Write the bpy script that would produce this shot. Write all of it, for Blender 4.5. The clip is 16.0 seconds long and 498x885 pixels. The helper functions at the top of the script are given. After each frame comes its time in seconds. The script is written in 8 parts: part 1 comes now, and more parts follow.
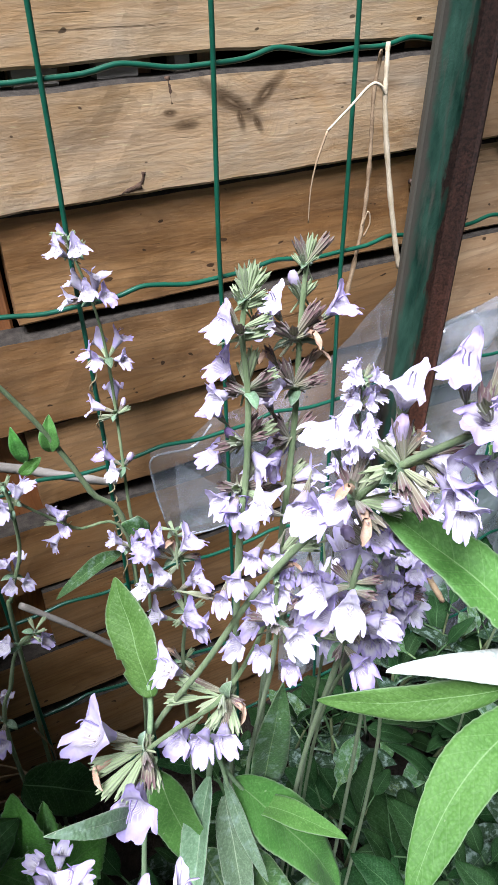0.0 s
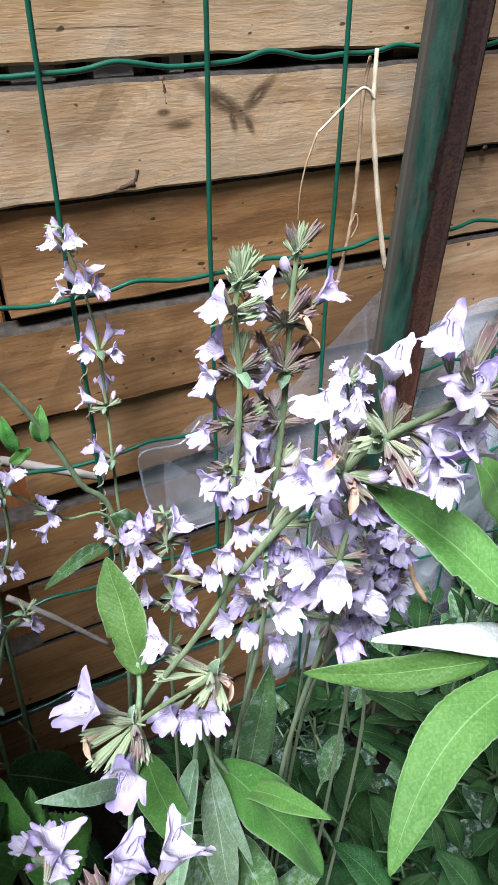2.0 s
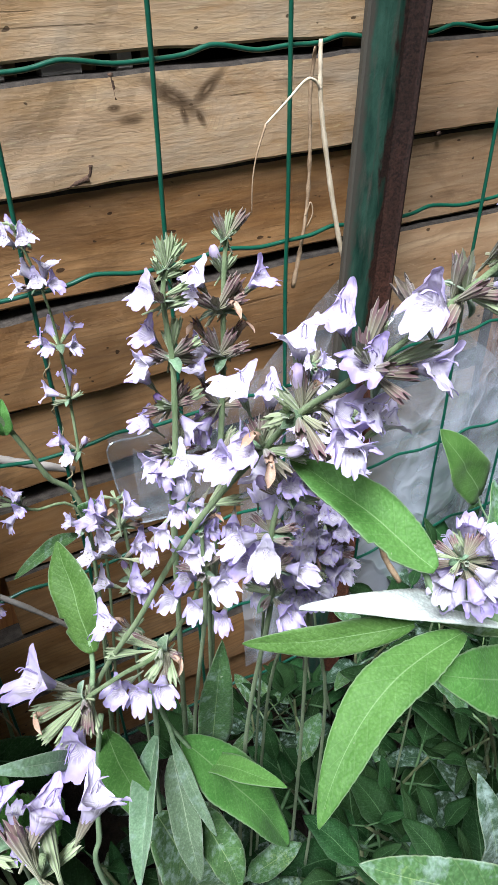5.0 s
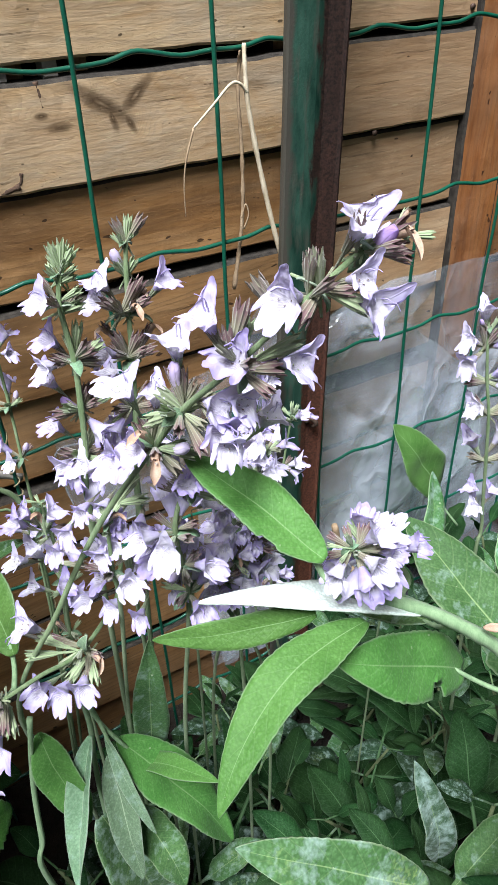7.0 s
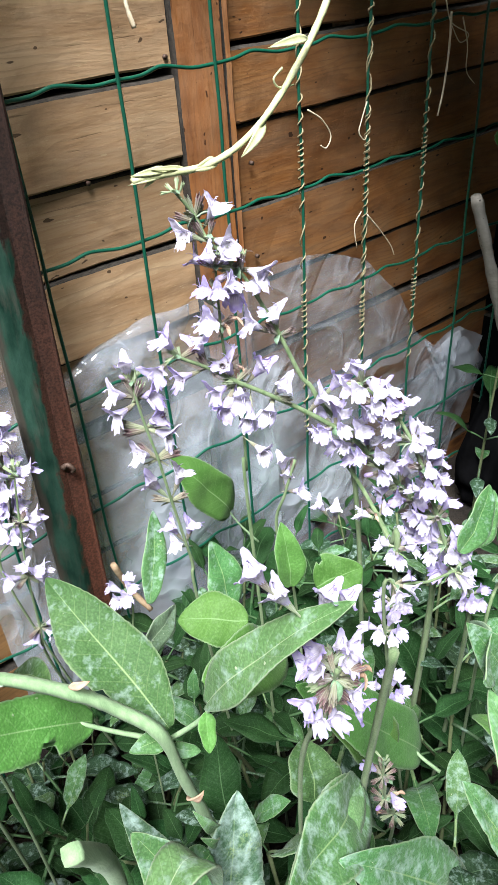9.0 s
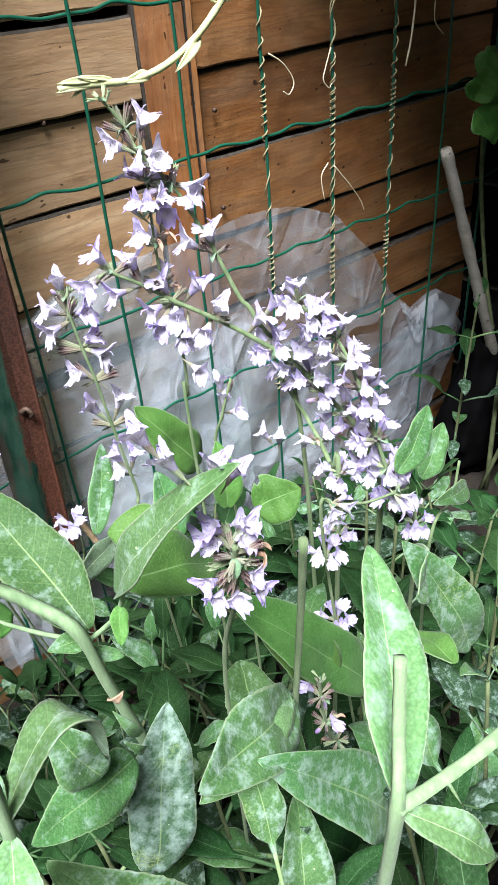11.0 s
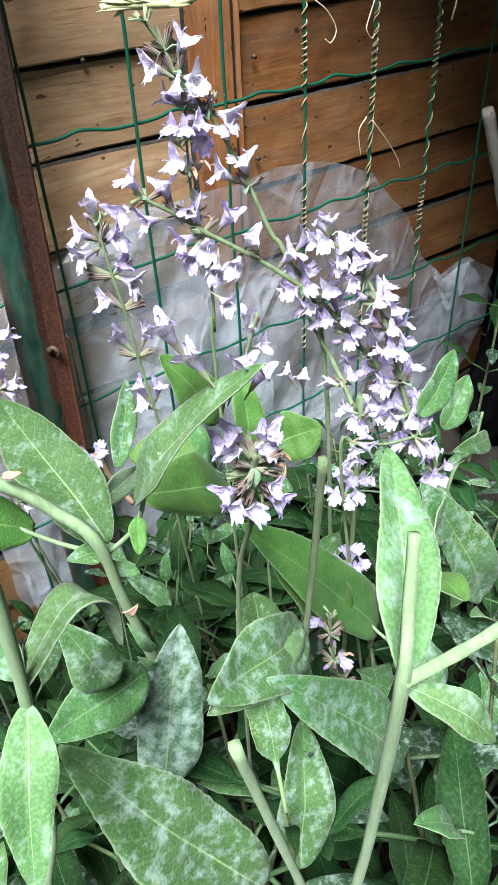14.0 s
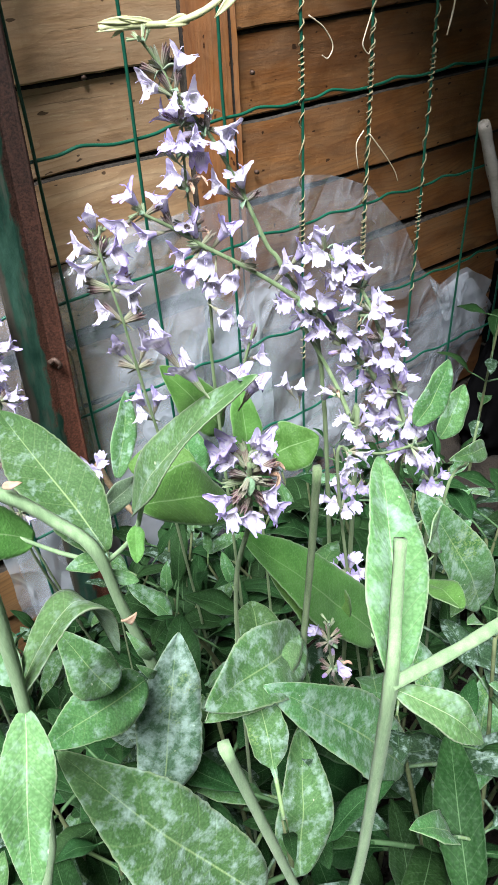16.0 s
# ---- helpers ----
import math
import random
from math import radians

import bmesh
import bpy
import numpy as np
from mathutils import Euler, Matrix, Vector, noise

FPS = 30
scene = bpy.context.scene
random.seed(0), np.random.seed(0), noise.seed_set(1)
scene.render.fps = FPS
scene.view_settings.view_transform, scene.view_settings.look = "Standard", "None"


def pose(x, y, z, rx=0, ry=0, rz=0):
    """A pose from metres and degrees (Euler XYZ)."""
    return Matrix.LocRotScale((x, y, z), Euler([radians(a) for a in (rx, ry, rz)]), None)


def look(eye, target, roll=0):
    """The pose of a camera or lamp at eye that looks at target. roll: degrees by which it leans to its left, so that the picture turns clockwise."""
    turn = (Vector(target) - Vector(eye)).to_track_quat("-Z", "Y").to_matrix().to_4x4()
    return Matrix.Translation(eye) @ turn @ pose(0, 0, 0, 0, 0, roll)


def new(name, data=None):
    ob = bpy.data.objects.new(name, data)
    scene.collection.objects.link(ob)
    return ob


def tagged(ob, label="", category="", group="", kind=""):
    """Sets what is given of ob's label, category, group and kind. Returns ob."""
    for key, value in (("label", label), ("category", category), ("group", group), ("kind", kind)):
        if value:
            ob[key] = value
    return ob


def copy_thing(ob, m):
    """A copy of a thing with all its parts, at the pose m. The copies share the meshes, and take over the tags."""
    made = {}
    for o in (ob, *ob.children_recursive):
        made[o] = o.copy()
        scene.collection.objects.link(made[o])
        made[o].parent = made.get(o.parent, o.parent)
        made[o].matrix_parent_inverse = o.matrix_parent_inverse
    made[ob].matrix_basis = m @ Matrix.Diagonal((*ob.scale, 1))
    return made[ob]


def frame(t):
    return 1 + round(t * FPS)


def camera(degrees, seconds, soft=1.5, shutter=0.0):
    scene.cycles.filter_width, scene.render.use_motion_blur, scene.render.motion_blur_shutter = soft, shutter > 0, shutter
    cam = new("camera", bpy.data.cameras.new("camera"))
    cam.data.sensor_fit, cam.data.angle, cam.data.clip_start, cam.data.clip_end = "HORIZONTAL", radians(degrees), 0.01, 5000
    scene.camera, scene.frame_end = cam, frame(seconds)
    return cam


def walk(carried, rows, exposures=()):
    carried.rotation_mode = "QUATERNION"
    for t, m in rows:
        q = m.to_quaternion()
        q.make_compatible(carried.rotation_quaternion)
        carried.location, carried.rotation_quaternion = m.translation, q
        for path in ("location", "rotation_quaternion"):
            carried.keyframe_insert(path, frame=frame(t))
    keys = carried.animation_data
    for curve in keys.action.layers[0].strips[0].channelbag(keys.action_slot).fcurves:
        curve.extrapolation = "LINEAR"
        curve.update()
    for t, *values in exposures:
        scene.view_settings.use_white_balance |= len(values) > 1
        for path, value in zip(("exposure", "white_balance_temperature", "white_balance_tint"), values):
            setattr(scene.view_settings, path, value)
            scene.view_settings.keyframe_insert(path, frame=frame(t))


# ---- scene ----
cam = camera(39.00, 16.0, soft=1.5)
PATH = [
    (0, (0.02098, 0.04213, 0.60723), (0.12348, 0.25952, 0.42768), -1.02),
    (0.5, (0.02248, 0.04839, 0.60466), (0.13064, 0.26248, 0.42447), -0.28),
    (1, (0.01975, 0.04789, 0.60480), (0.12936, 0.26308, 0.42681), 0.24),
    (1.5, (0.01438, 0.03734, 0.60164), (0.11975, 0.25373, 0.42255), -0.40),
    (2, (0.01477, 0.03350, 0.60306), (0.12442, 0.25081, 0.42770), 0.52),
    (2.5, (0.01717, 0.03280, 0.60150), (0.12553, 0.24994, 0.42513), -0.05),
    (3, (0.01812, 0.03130, 0.60222), (0.12756, 0.24745, 0.42530), -0.05),
    (3.5, (0.02379, 0.02625, 0.60088), (0.13382, 0.24149, 0.42322), -1.07),
    (6, (0.03046, 0.01263, 0.60701), (0.14207, 0.22731, 0.42966), -0.97),
    (6.5, (0.04232, 0.00829, 0.60350), (0.15753, 0.22011, 0.42501), -1.56),
    (7, (0.04801, 0.00113, 0.60534), (0.16340, 0.21424, 0.42852), -2.31),
    (7.5, (0.05809, -0.00633, 0.60513), (0.17469, 0.20526, 0.42726), -3.55),
    (8, (0.08117, -0.02621, 0.61237), (0.20545, 0.18342, 0.43741), -4.04),
    (8.5, (0.11561, -0.04017, 0.61645), (0.25067, 0.15950, 0.43787), -3.99),
    (9, (0.14466, -0.06241, 0.62224), (0.29004, 0.13341, 0.44754), -4.65),
    (9.5, (0.15277, -0.07444, 0.61022), (0.29986, 0.11745, 0.43261), -4.17),
    (12, (0.15499, -0.10071, 0.59092), (0.29339, 0.09748, 0.41325), -5.53),
    (12.5, (0.15197, -0.09896, 0.59283), (0.28755, 0.09966, 0.41348), -5.39),
    (13, (0.14541, -0.09950, 0.59031), (0.27981, 0.09945, 0.41042), -4.37),
    (13.5, (0.14659, -0.10485, 0.58051), (0.28178, 0.09069, 0.39751), -3.22),
    (14, (0.14515, -0.10546, 0.57765), (0.27749, 0.09038, 0.39291), -3.30),
    (14.5, (0.14110, -0.10671, 0.57678), (0.27244, 0.09095, 0.39325), -3.07),
    (15, (0.13713, -0.10502, 0.57740), (0.26497, 0.09523, 0.39422), -3.47),
    (15.5, (0.13648, -0.10604, 0.57971), (0.26603, 0.09445, 0.39799), -3.15),
    (16, (0.14525, -0.10976, 0.57981), (0.27831, 0.08893, 0.39866), -3.70),
]
walk(cam, [(t, look(eye, target, roll)) for t, eye, target, roll in PATH], [(0.0, 0.82, 5750, 16.0), (3.5, 0.77, 5750, 15.0), (6.0, 0.66, 5800, 12.0), (7.0, 0.66, 5850, 10.5), (8.0, 0.84, 6000, 10.0), (9.5, 1.06, 6050, 10.5), (12.5, 1.06, 6000, 11.5), (16.0, 0.95, 6000, 11.0)])

# ---------------------------------------------------------------- light
world = bpy.data.worlds.new("overcast_sky")
scene.world = world
world.use_nodes = True
wn = world.node_tree.nodes
sky = wn.new("ShaderNodeTexSky")
sky.sky_type, sky.sun_disc = "NISHITA", False
sky.sun_elevation, sky.sun_rotation = radians(63), radians(230)
sky.air_density, sky.dust_density, sky.ozone_density = 1.0, 4.0, 1.0
grey = wn.new("ShaderNodeHueSaturation")
grey.inputs["Saturation"].default_value = 0.35
world.node_tree.links.new(sky.outputs[0], grey.inputs["Color"])
world.node_tree.links.new(grey.outputs[0], wn["Background"].inputs["Color"])
wn["Background"].inputs["Strength"].default_value = 0.02

sun = new("sun", bpy.data.lights.new("sun", "SUN"))
sun.data.energy, sun.data.angle, sun.data.color = 7.0, radians(26), (1.0, 0.975, 0.94)
sun.matrix_world = look((-0.85, -0.72, 3.1), (0.25, 0.2, 0.3))


# ---------------------------------------------------------------- materials
class Nodes:
    """Small helper that wires shader nodes."""

    def __init__(self, name):
        self.mat = bpy.data.materials.new(name)
        self.mat.use_nodes = True
        self.tree = self.mat.node_tree
        self.bsdf = self.tree.nodes["Principled BSDF"]
        self.out = self.tree.nodes["Material Output"]

    def node(self, kind, **inputs):
        n = self.tree.nodes.new("ShaderNode" + kind)
        for key, value in inputs.items():
            self.put(n.inputs[key.replace("_", " ")], value)
        return n

    def put(self, socket, value):
        if isinstance(value, bpy.types.NodeSocket):
            self.tree.links.new(value, socket)
        else:
            socket.default_value = value

    def coords(self, scale, kind="Object", shift=True):
        tc = self.node("TexCoord")
        m = self.node("Mapping", Scale=scale)
        self.tree.links.new(tc.outputs[kind], m.inputs["Vector"])
        if shift:
            info = self.node("ObjectInfo")
            s = self.node("VectorMath")
            s.operation = "SCALE"
            s.inputs[0].default_value = (7.3, 5.1, 3.7)
            self.tree.links.new(info.outputs["Random"], s.inputs["Scale"])
            self.tree.links.new(s.outputs[0], m.inputs["Location"])
        return m.outputs[0]

    def noise(self, vec, scale=5.0, detail=4.0, rough=0.55, distortion=0.0):
        n = self.node("TexNoise", Vector=vec, Scale=scale, Detail=detail, Roughness=rough, Distortion=distortion)
        return n.outputs["Fac"]

    def ramp(self, fac, stops):
        r = self.node("ValToRGB", Fac=fac)
        e = r.color_ramp.elements
        while len(e) < len(stops):
            e.new(0.5)
        for el, (pos, col) in zip(e, stops):
            el.position, el.color = pos, (*col, 1.0)
        return r.outputs["Color"]

    def span(self, fac, a, b, lo=0.0, hi=1.0):
        n = self.node("MapRange", Value=fac, From_Min=a, From_Max=b, To_Min=lo, To_Max=hi)
        n.clamp = True
        return n.outputs[0]

    def mix(self, fac, a, b, mode="MIX"):
        n = self.tree.nodes.new("ShaderNodeMix")
        n.data_type, n.blend_type = "RGBA", mode
        self.put(n.inputs[0], fac)
        for k, v in ((6, a), (7, b)):
            self.put(n.inputs[k], (*v, 1.0) if isinstance(v, tuple) else v)
        return n.outputs[2]

    def math(self, op, a, b=0.0, c=0.0):
        n = self.node("Math")
        n.operation = op
        for i, v in enumerate((a, b, c)):
            self.put(n.inputs[i], v)
        return n.outputs[0]

    def bump(self, height, strength=0.3, distance=0.001):
        return self.node("Bump", Strength=strength, Distance=distance, Height=height).outputs[0]

    def finish(self, color, rough=0.6, normal=None, metal=0.0, spec=0.5, translucent=0.0):
        b = self.bsdf
        self.put(b.inputs["Base Color"], (*color, 1.0) if isinstance(color, tuple) else color)
        self.put(b.inputs["Roughness"], rough)
        b.inputs["Metallic"].default_value = metal
        b.inputs["Specular IOR Level"].default_value = spec
        if normal is not None:
            self.put(b.inputs["Normal"], normal)
        if translucent:
            t = self.node("BsdfTranslucent")
            self.put(t.inputs["Color"], (*color, 1.0) if isinstance(color, tuple) else color)
            mix = self.node("MixShader", Fac=translucent)
            self.tree.links.new(b.outputs[0], mix.inputs[1])
            self.tree.links.new(t.outputs[0], mix.inputs[2])
            self.tree.links.new(mix.outputs[0], self.out.inputs["Surface"])
        return self.mat


def wood(name, dark, mid, light, grey, grey_amount, knots=()):
    """Sawn softwood along x: growth figure, fibres, weathering, stains, fine cracks, and knots at (x, z, radius)."""
    n = Nodes(name)
    raw = n.coords((1.0, 1.0, 1.0), shift=False)
    bend, mask_all = None, None
    for x, z, r, angle, stretch in knots:
        off = n.node("VectorMath")
        off.operation = "SUBTRACT"
        n.put(off.inputs[0], raw)
        off.inputs[1].default_value = (x, 0, z)
        turned = n.node("VectorRotate", Vector=off.outputs[0], Angle=radians(angle))
        turned.rotation_type = "Y_AXIS"
        flat = n.node("VectorMath")
        flat.operation = "MULTIPLY"
        n.put(flat.inputs[0], turned.outputs[0])
        flat.inputs[1].default_value = (1 / stretch, 0, 1.0)
        wob = n.node("VectorMath")
        wob.operation = "LENGTH"
        n.put(wob.inputs[0], flat.outputs[0])
        d = n.math("ADD", wob.outputs["Value"], n.math("MULTIPLY", n.math("SUBTRACT", n.noise(raw, 55.0, 3, 0.6), 0.5), r * 0.9))
        m = n.span(d, r * 0.2, r * 1.5, 1.0, 0.0)
        ring = n.math("MULTIPLY", n.math("ADD", n.math("SINE", n.math("MULTIPLY", d, 3.6 / r)), 1.0), 0.5)
        k = n.math("MULTIPLY", m, n.span(ring, 0.15, 0.85, 0.15, 1.0))
        swirl = n.math("MULTIPLY", n.math("POWER", n.span(d, 0.0, r * 6, 1.0, 0.0), 2.0), 5.0)
        bend = swirl if bend is None else n.math("ADD", bend, swirl)
        mask_all = k if mask_all is None else n.math("MAXIMUM", mask_all, k)
    long = n.coords((4.5, 40.0, 46.0))
    fine = n.coords((30.0, 260.0, 240.0))
    figure = n.noise(long, 2.2, 6, 0.62, 1.6)
    broad = n.noise(n.coords((1.2, 14.0, 16.0)), 2.0, 3, 0.5, 0.8)
    fibre = n.noise(fine, 2.0, 5, 0.7, 0.5)
    stain = n.noise(n.coords((1.0, 3.0, 2.2)), 11.0, 6, 0.65, 0.8)
    saw = n.noise(n.coords((120.0, 20.0, 26.0)), 3.0, 2, 0.5)
    sepz = n.node("SeparateXYZ", Vector=n.coords((1, 1, 1)))
    phase = n.math("ADD", n.math("MULTIPLY", sepz.outputs[2], 190.0), n.math("MULTIPLY", n.noise(n.coords((2.2, 6.0, 13.0)), 1.6, 3, 0.5, 0.4), 13.0))
    if bend is not None:
        phase = n.math("ADD", phase, bend)
    year = n.math("FRACT", phase)
    lines = n.math("MULTIPLY", n.span(year, 0.55, 0.97, 0.0, 0.40), n.span(broad, 0.35, 0.65, 0.25, 1.0))
    tone = n.math("ADD", n.math("ADD", n.math("MULTIPLY", figure, 0.30), n.math("MULTIPLY", broad, 0.55)), n.math("MULTIPLY", fibre, 0.15))
    base = n.ramp(tone, [(0.30, dark), (0.46, mid), (0.66, light)])
    base = n.mix(lines, base, dark)
    weather = n.math("MULTIPLY", n.span(n.math("ADD", stain, n.math("MULTIPLY", fibre, 0.3)), 0.50, 0.80), grey_amount)
    col = n.mix(weather, base, grey)
    damp = n.span(n.noise(n.coords((2.0, 5.0, 4.5)), 6.0, 5, 0.65, 0.8), 0.52, 0.70, 0.0, 0.6)
    col = n.mix(damp, col, tuple(c * 0.45 for c in mid))
    cracks = n.span(n.noise(n.coords((5.0, 150.0, 170.0)), 1.6, 3, 0.6, 0.6), 0.675, 0.71, 0.0, 0.5)
    col = n.mix(cracks, col, tuple(c * 0.35 for c in dark))
    specks = n.span(n.noise(n.coords((45.0, 260.0, 260.0)), 2.5, 2, 0.5), 0.67, 0.74, 0.0, 0.25)
    col = n.mix(specks, col, tuple(min(0.7, c * 1.5) for c in light))
    holes = n.span(n.noise(n.coords((90.0, 200.0, 170.0)), 1.2, 1, 0.5), 0.735, 0.755, 0.0, 0.85)
    knotty = n.node("TexVoronoi", Vector=n.coords((7.0, 1.0, 16.0)), Scale=1.0, Randomness=1.0)
    eye = n.math("MULTIPLY", n.span(knotty.outputs["Distance"], 0.05, 0.12, 0.8, 0.0), n.span(n.node("SeparateColor", Color=knotty.outputs["Color"]).outputs[0], 0.62, 0.66))
    col = n.mix(eye, col, tuple(c * 0.6 for c in dark))
    col = n.mix(holes, col, tuple(c * 0.3 for c in dark))
    if mask_all is not None:
        col = n.mix(n.math("MULTIPLY", mask_all, 0.95), col, tuple(c * 0.55 for c in dark))
    info = n.node("ObjectInfo").outputs["Random"]
    hsv = n.node("HueSaturation", Color=col, Value=n.span(info, 0, 1, 0.85, 1.12))
    height = n.math("ADD", n.math("MULTIPLY", fibre, 0.7), n.math("SUBTRACT", n.math("MULTIPLY", saw, 0.35), n.math("MULTIPLY", cracks, 0.8)))
    return n.finish(hsv.outputs[0], n.span(fibre, 0.3, 0.7, 0.55, 0.8), n.bump(height, 0.42, 0.0012), spec=0.3)


def leaf_material(name, deep, fresh, mildew=0.0, vein=(0.30, 0.42, 0.18), translucent=0.22, rough=0.6, fuzz=0.06, spec=0.16, rim=0.55, fleck=0.6, pit=0.45):
    n = Nodes(name)
    uv = n.node("TexCoord").outputs["UV"]
    sep = n.node("SeparateXYZ", Vector=uv)
    u, v = sep.outputs[0], n.math("ABSOLUTE", n.math("MULTIPLY_ADD", sep.outputs[1], 2.0, -1.0))
    obj = n.coords((1, 1, 1))
    patch = n.noise(obj, 48.0, 4, 0.55)
    pebble = n.node("TexVoronoi", Vector=obj, Scale=1050.0)
    grain = n.noise(obj, 900.0, 2, 0.5)
    col = n.mix(n.span(patch, 0.35, 0.68), deep, fresh)
    col = n.mix(n.span(pebble.outputs["Distance"], 0.15, 0.75, 0.0, pit), col, tuple(c * 0.5 for c in deep))
    col = n.mix(n.span(grain, 0.5, 0.75, 0.0, 0.24), col, tuple(min(1, c * 1.5 + 0.04) for c in fresh))
    tint = n.node("ObjectInfo").outputs["Random"]
    col = n.node("HueSaturation", Color=col, Value=n.span(tint, 0, 1, 0.82, 1.2), Hue=n.span(tint, 0, 1, 0.485, 0.51)).outputs[0]
    ribs = n.math("ABSOLUTE", n.math("SINE", n.math("MULTIPLY", n.math("SUBTRACT", u, n.math("MULTIPLY", v, 0.16)), 34.0)))
    rib_line = n.span(ribs, 0.0, 0.22, 0.14, 0.0)
    col = n.mix(rib_line, col, vein)
    mid = n.span(n.math("ADD", v, n.math("MULTIPLY", u, 0.02)), 0.008, 0.045, 0.7, 0.0)
    col = n.mix(mid, col, vein)
    edge = n.span(v, 0.93, 1.0, 0.0, rim)
    col = n.mix(edge, col, tuple(min(1, 0.8 * c + 0.12) for c in vein))
    flecks = n.span(n.noise(obj, 420.0, 1, 0.4), 0.78, 0.81, 0.0, fleck)
    col = n.mix(flecks, col, (0.55, 0.60, 0.42))
    if mildew:
        cloud = n.math("ADD", n.math("MULTIPLY", n.noise(obj, 190.0, 3, 0.55), 0.74), n.math("MULTIPLY", n.noise(obj, 700.0, 3, 0.6), 0.26))
        powder = n.span(cloud, 0.54 - 0.11 * mildew, 0.72 - 0.08 * mildew, 0.0, min(0.66, 0.42 + 0.22 * mildew))
        col = n.mix(powder, col, (0.42, 0.55, 0.50))
        rubbed = n.span(n.noise(obj, 38.0, 3, 0.6), 0.60, 0.70, 0.0, 0.5 * mildew)
        col = n.mix(n.math("MULTIPLY", rubbed, n.span(grain, 0.45, 0.6)), col, (0.36, 0.46, 0.12))
    height = n.math("ADD", n.math("MULTIPLY", pebble.outputs["Distance"], -0.6), n.math("ADD", n.math("MULTIPLY", rib_line, -1.2), n.math("MULTIPLY", grain, 0.4)))
    m = n.finish(col, rough, n.bump(height, 0.45, 0.0006), spec=spec, translucent=translucent)
    n.bsdf.inputs["Sheen Weight"].default_value = fuzz
    n.bsdf.inputs["Sheen Roughness"].default_value = 0.5
    return m


def plain(name, a, b, scale=60.0, rough=0.6, bump=0.3, distance=0.0006, translucent=0.0, stretch=(1, 1, 1), metal=0.0, spec=0.4):
    n = Nodes(name)
    c = n.coords(stretch)
    f = n.noise(c, scale, 5, 0.6)
    g = n.noise(c, scale * 9, 3, 0.6)
    col = n.mix(n.span(n.math("ADD", n.math("MULTIPLY", f, 0.7), n.math("MULTIPLY", g, 0.3)), 0.35, 0.65), a, b)
    return n.finish(col, rough, n.bump(g, bump, distance), metal=metal, spec=spec, translucent=translucent)


def petal_material(name, pale, deep):
    n = Nodes(name)
    uv = n.node("TexCoord").outputs["UV"]
    sep = n.node("SeparateXYZ", Vector=uv)
    obj = n.coords((1, 1, 1))
    f = n.noise(obj, 260.0, 3, 0.55)
    tone = n.math("ADD", sep.outputs[0], n.math("MULTIPLY", n.math("SUBTRACT", f, 0.5), 0.9))
    col = n.mix(n.span(tone, 0.08, 0.70), pale, deep)
    veins = n.span(n.math("ABSOLUTE", n.math("SINE", n.math("MULTIPLY", sep.outputs[1], 26.0))), 0.0, 0.35, 0.24, 0.0)
    col = n.mix(veins, col, deep)
    stripe = n.math("ABSOLUTE", n.math("SINE", n.math("MULTIPLY", sep.outputs[1], 60.0)))
    throat = n.math("MULTIPLY", n.span(sep.outputs[0], 0.03, 0.17, 0.6, 0.0), n.span(stripe, 0.25, 0.6))
    col = n.mix(throat, col, (0.34, 0.28, 0.42))
    info = n.node("ObjectInfo").outputs["Random"]
    col = n.node("HueSaturation", Color=col, Saturation=n.span(info, 0, 1, 0.6, 1.3), Value=n.span(info, 0, 1, 1.05, 0.9)).outputs[0]
    return n.finish(col, 0.6, n.bump(n.math("ADD", n.noise(obj, 420.0, 3, 0.6), n.math("MULTIPLY", veins, 1.0)), 0.6, 0.0006), spec=0.2, translucent=0.35)


def calyx_material(name, fresh):
    n = Nodes(name)
    uv = n.node("TexCoord").outputs["UV"]
    sep = n.node("SeparateXYZ", Vector=uv)
    obj = n.coords((1, 1, 1))
    f = n.noise(obj, 300.0, 3, 0.6)
    info = n.node("ObjectInfo").outputs["Random"]
    along = n.math("ADD", sep.outputs[0], n.math("MULTIPLY", n.math("SUBTRACT", f, 0.5), 0.5))
    brown = n.mix(n.span(along, 0.1, 0.75), (0.25, 0.26, 0.15), (0.15, 0.085, 0.088))
    green = n.mix(n.span(along, 0.1, 0.9), (0.33, 0.43, 0.22), (0.29, 0.37, 0.20))
    col = green if fresh else n.mix(n.span(info, 0.6, 0.9), brown, green)
    rib = n.math("ABSOLUTE", n.math("SINE", n.math("MULTIPLY", sep.outputs[1], 31.4)))
    col = n.mix(n.span(rib, 0.0, 0.42, 0.75, 0.0), col, (0.42, 0.42, 0.30))
    m = n.finish(col, 0.65, n.bump(n.math("ADD", rib, f), 0.5, 0.0004), spec=0.25, translucent=0.12)
    n.bsdf.inputs["Sheen Weight"].default_value = 0.35
    return m


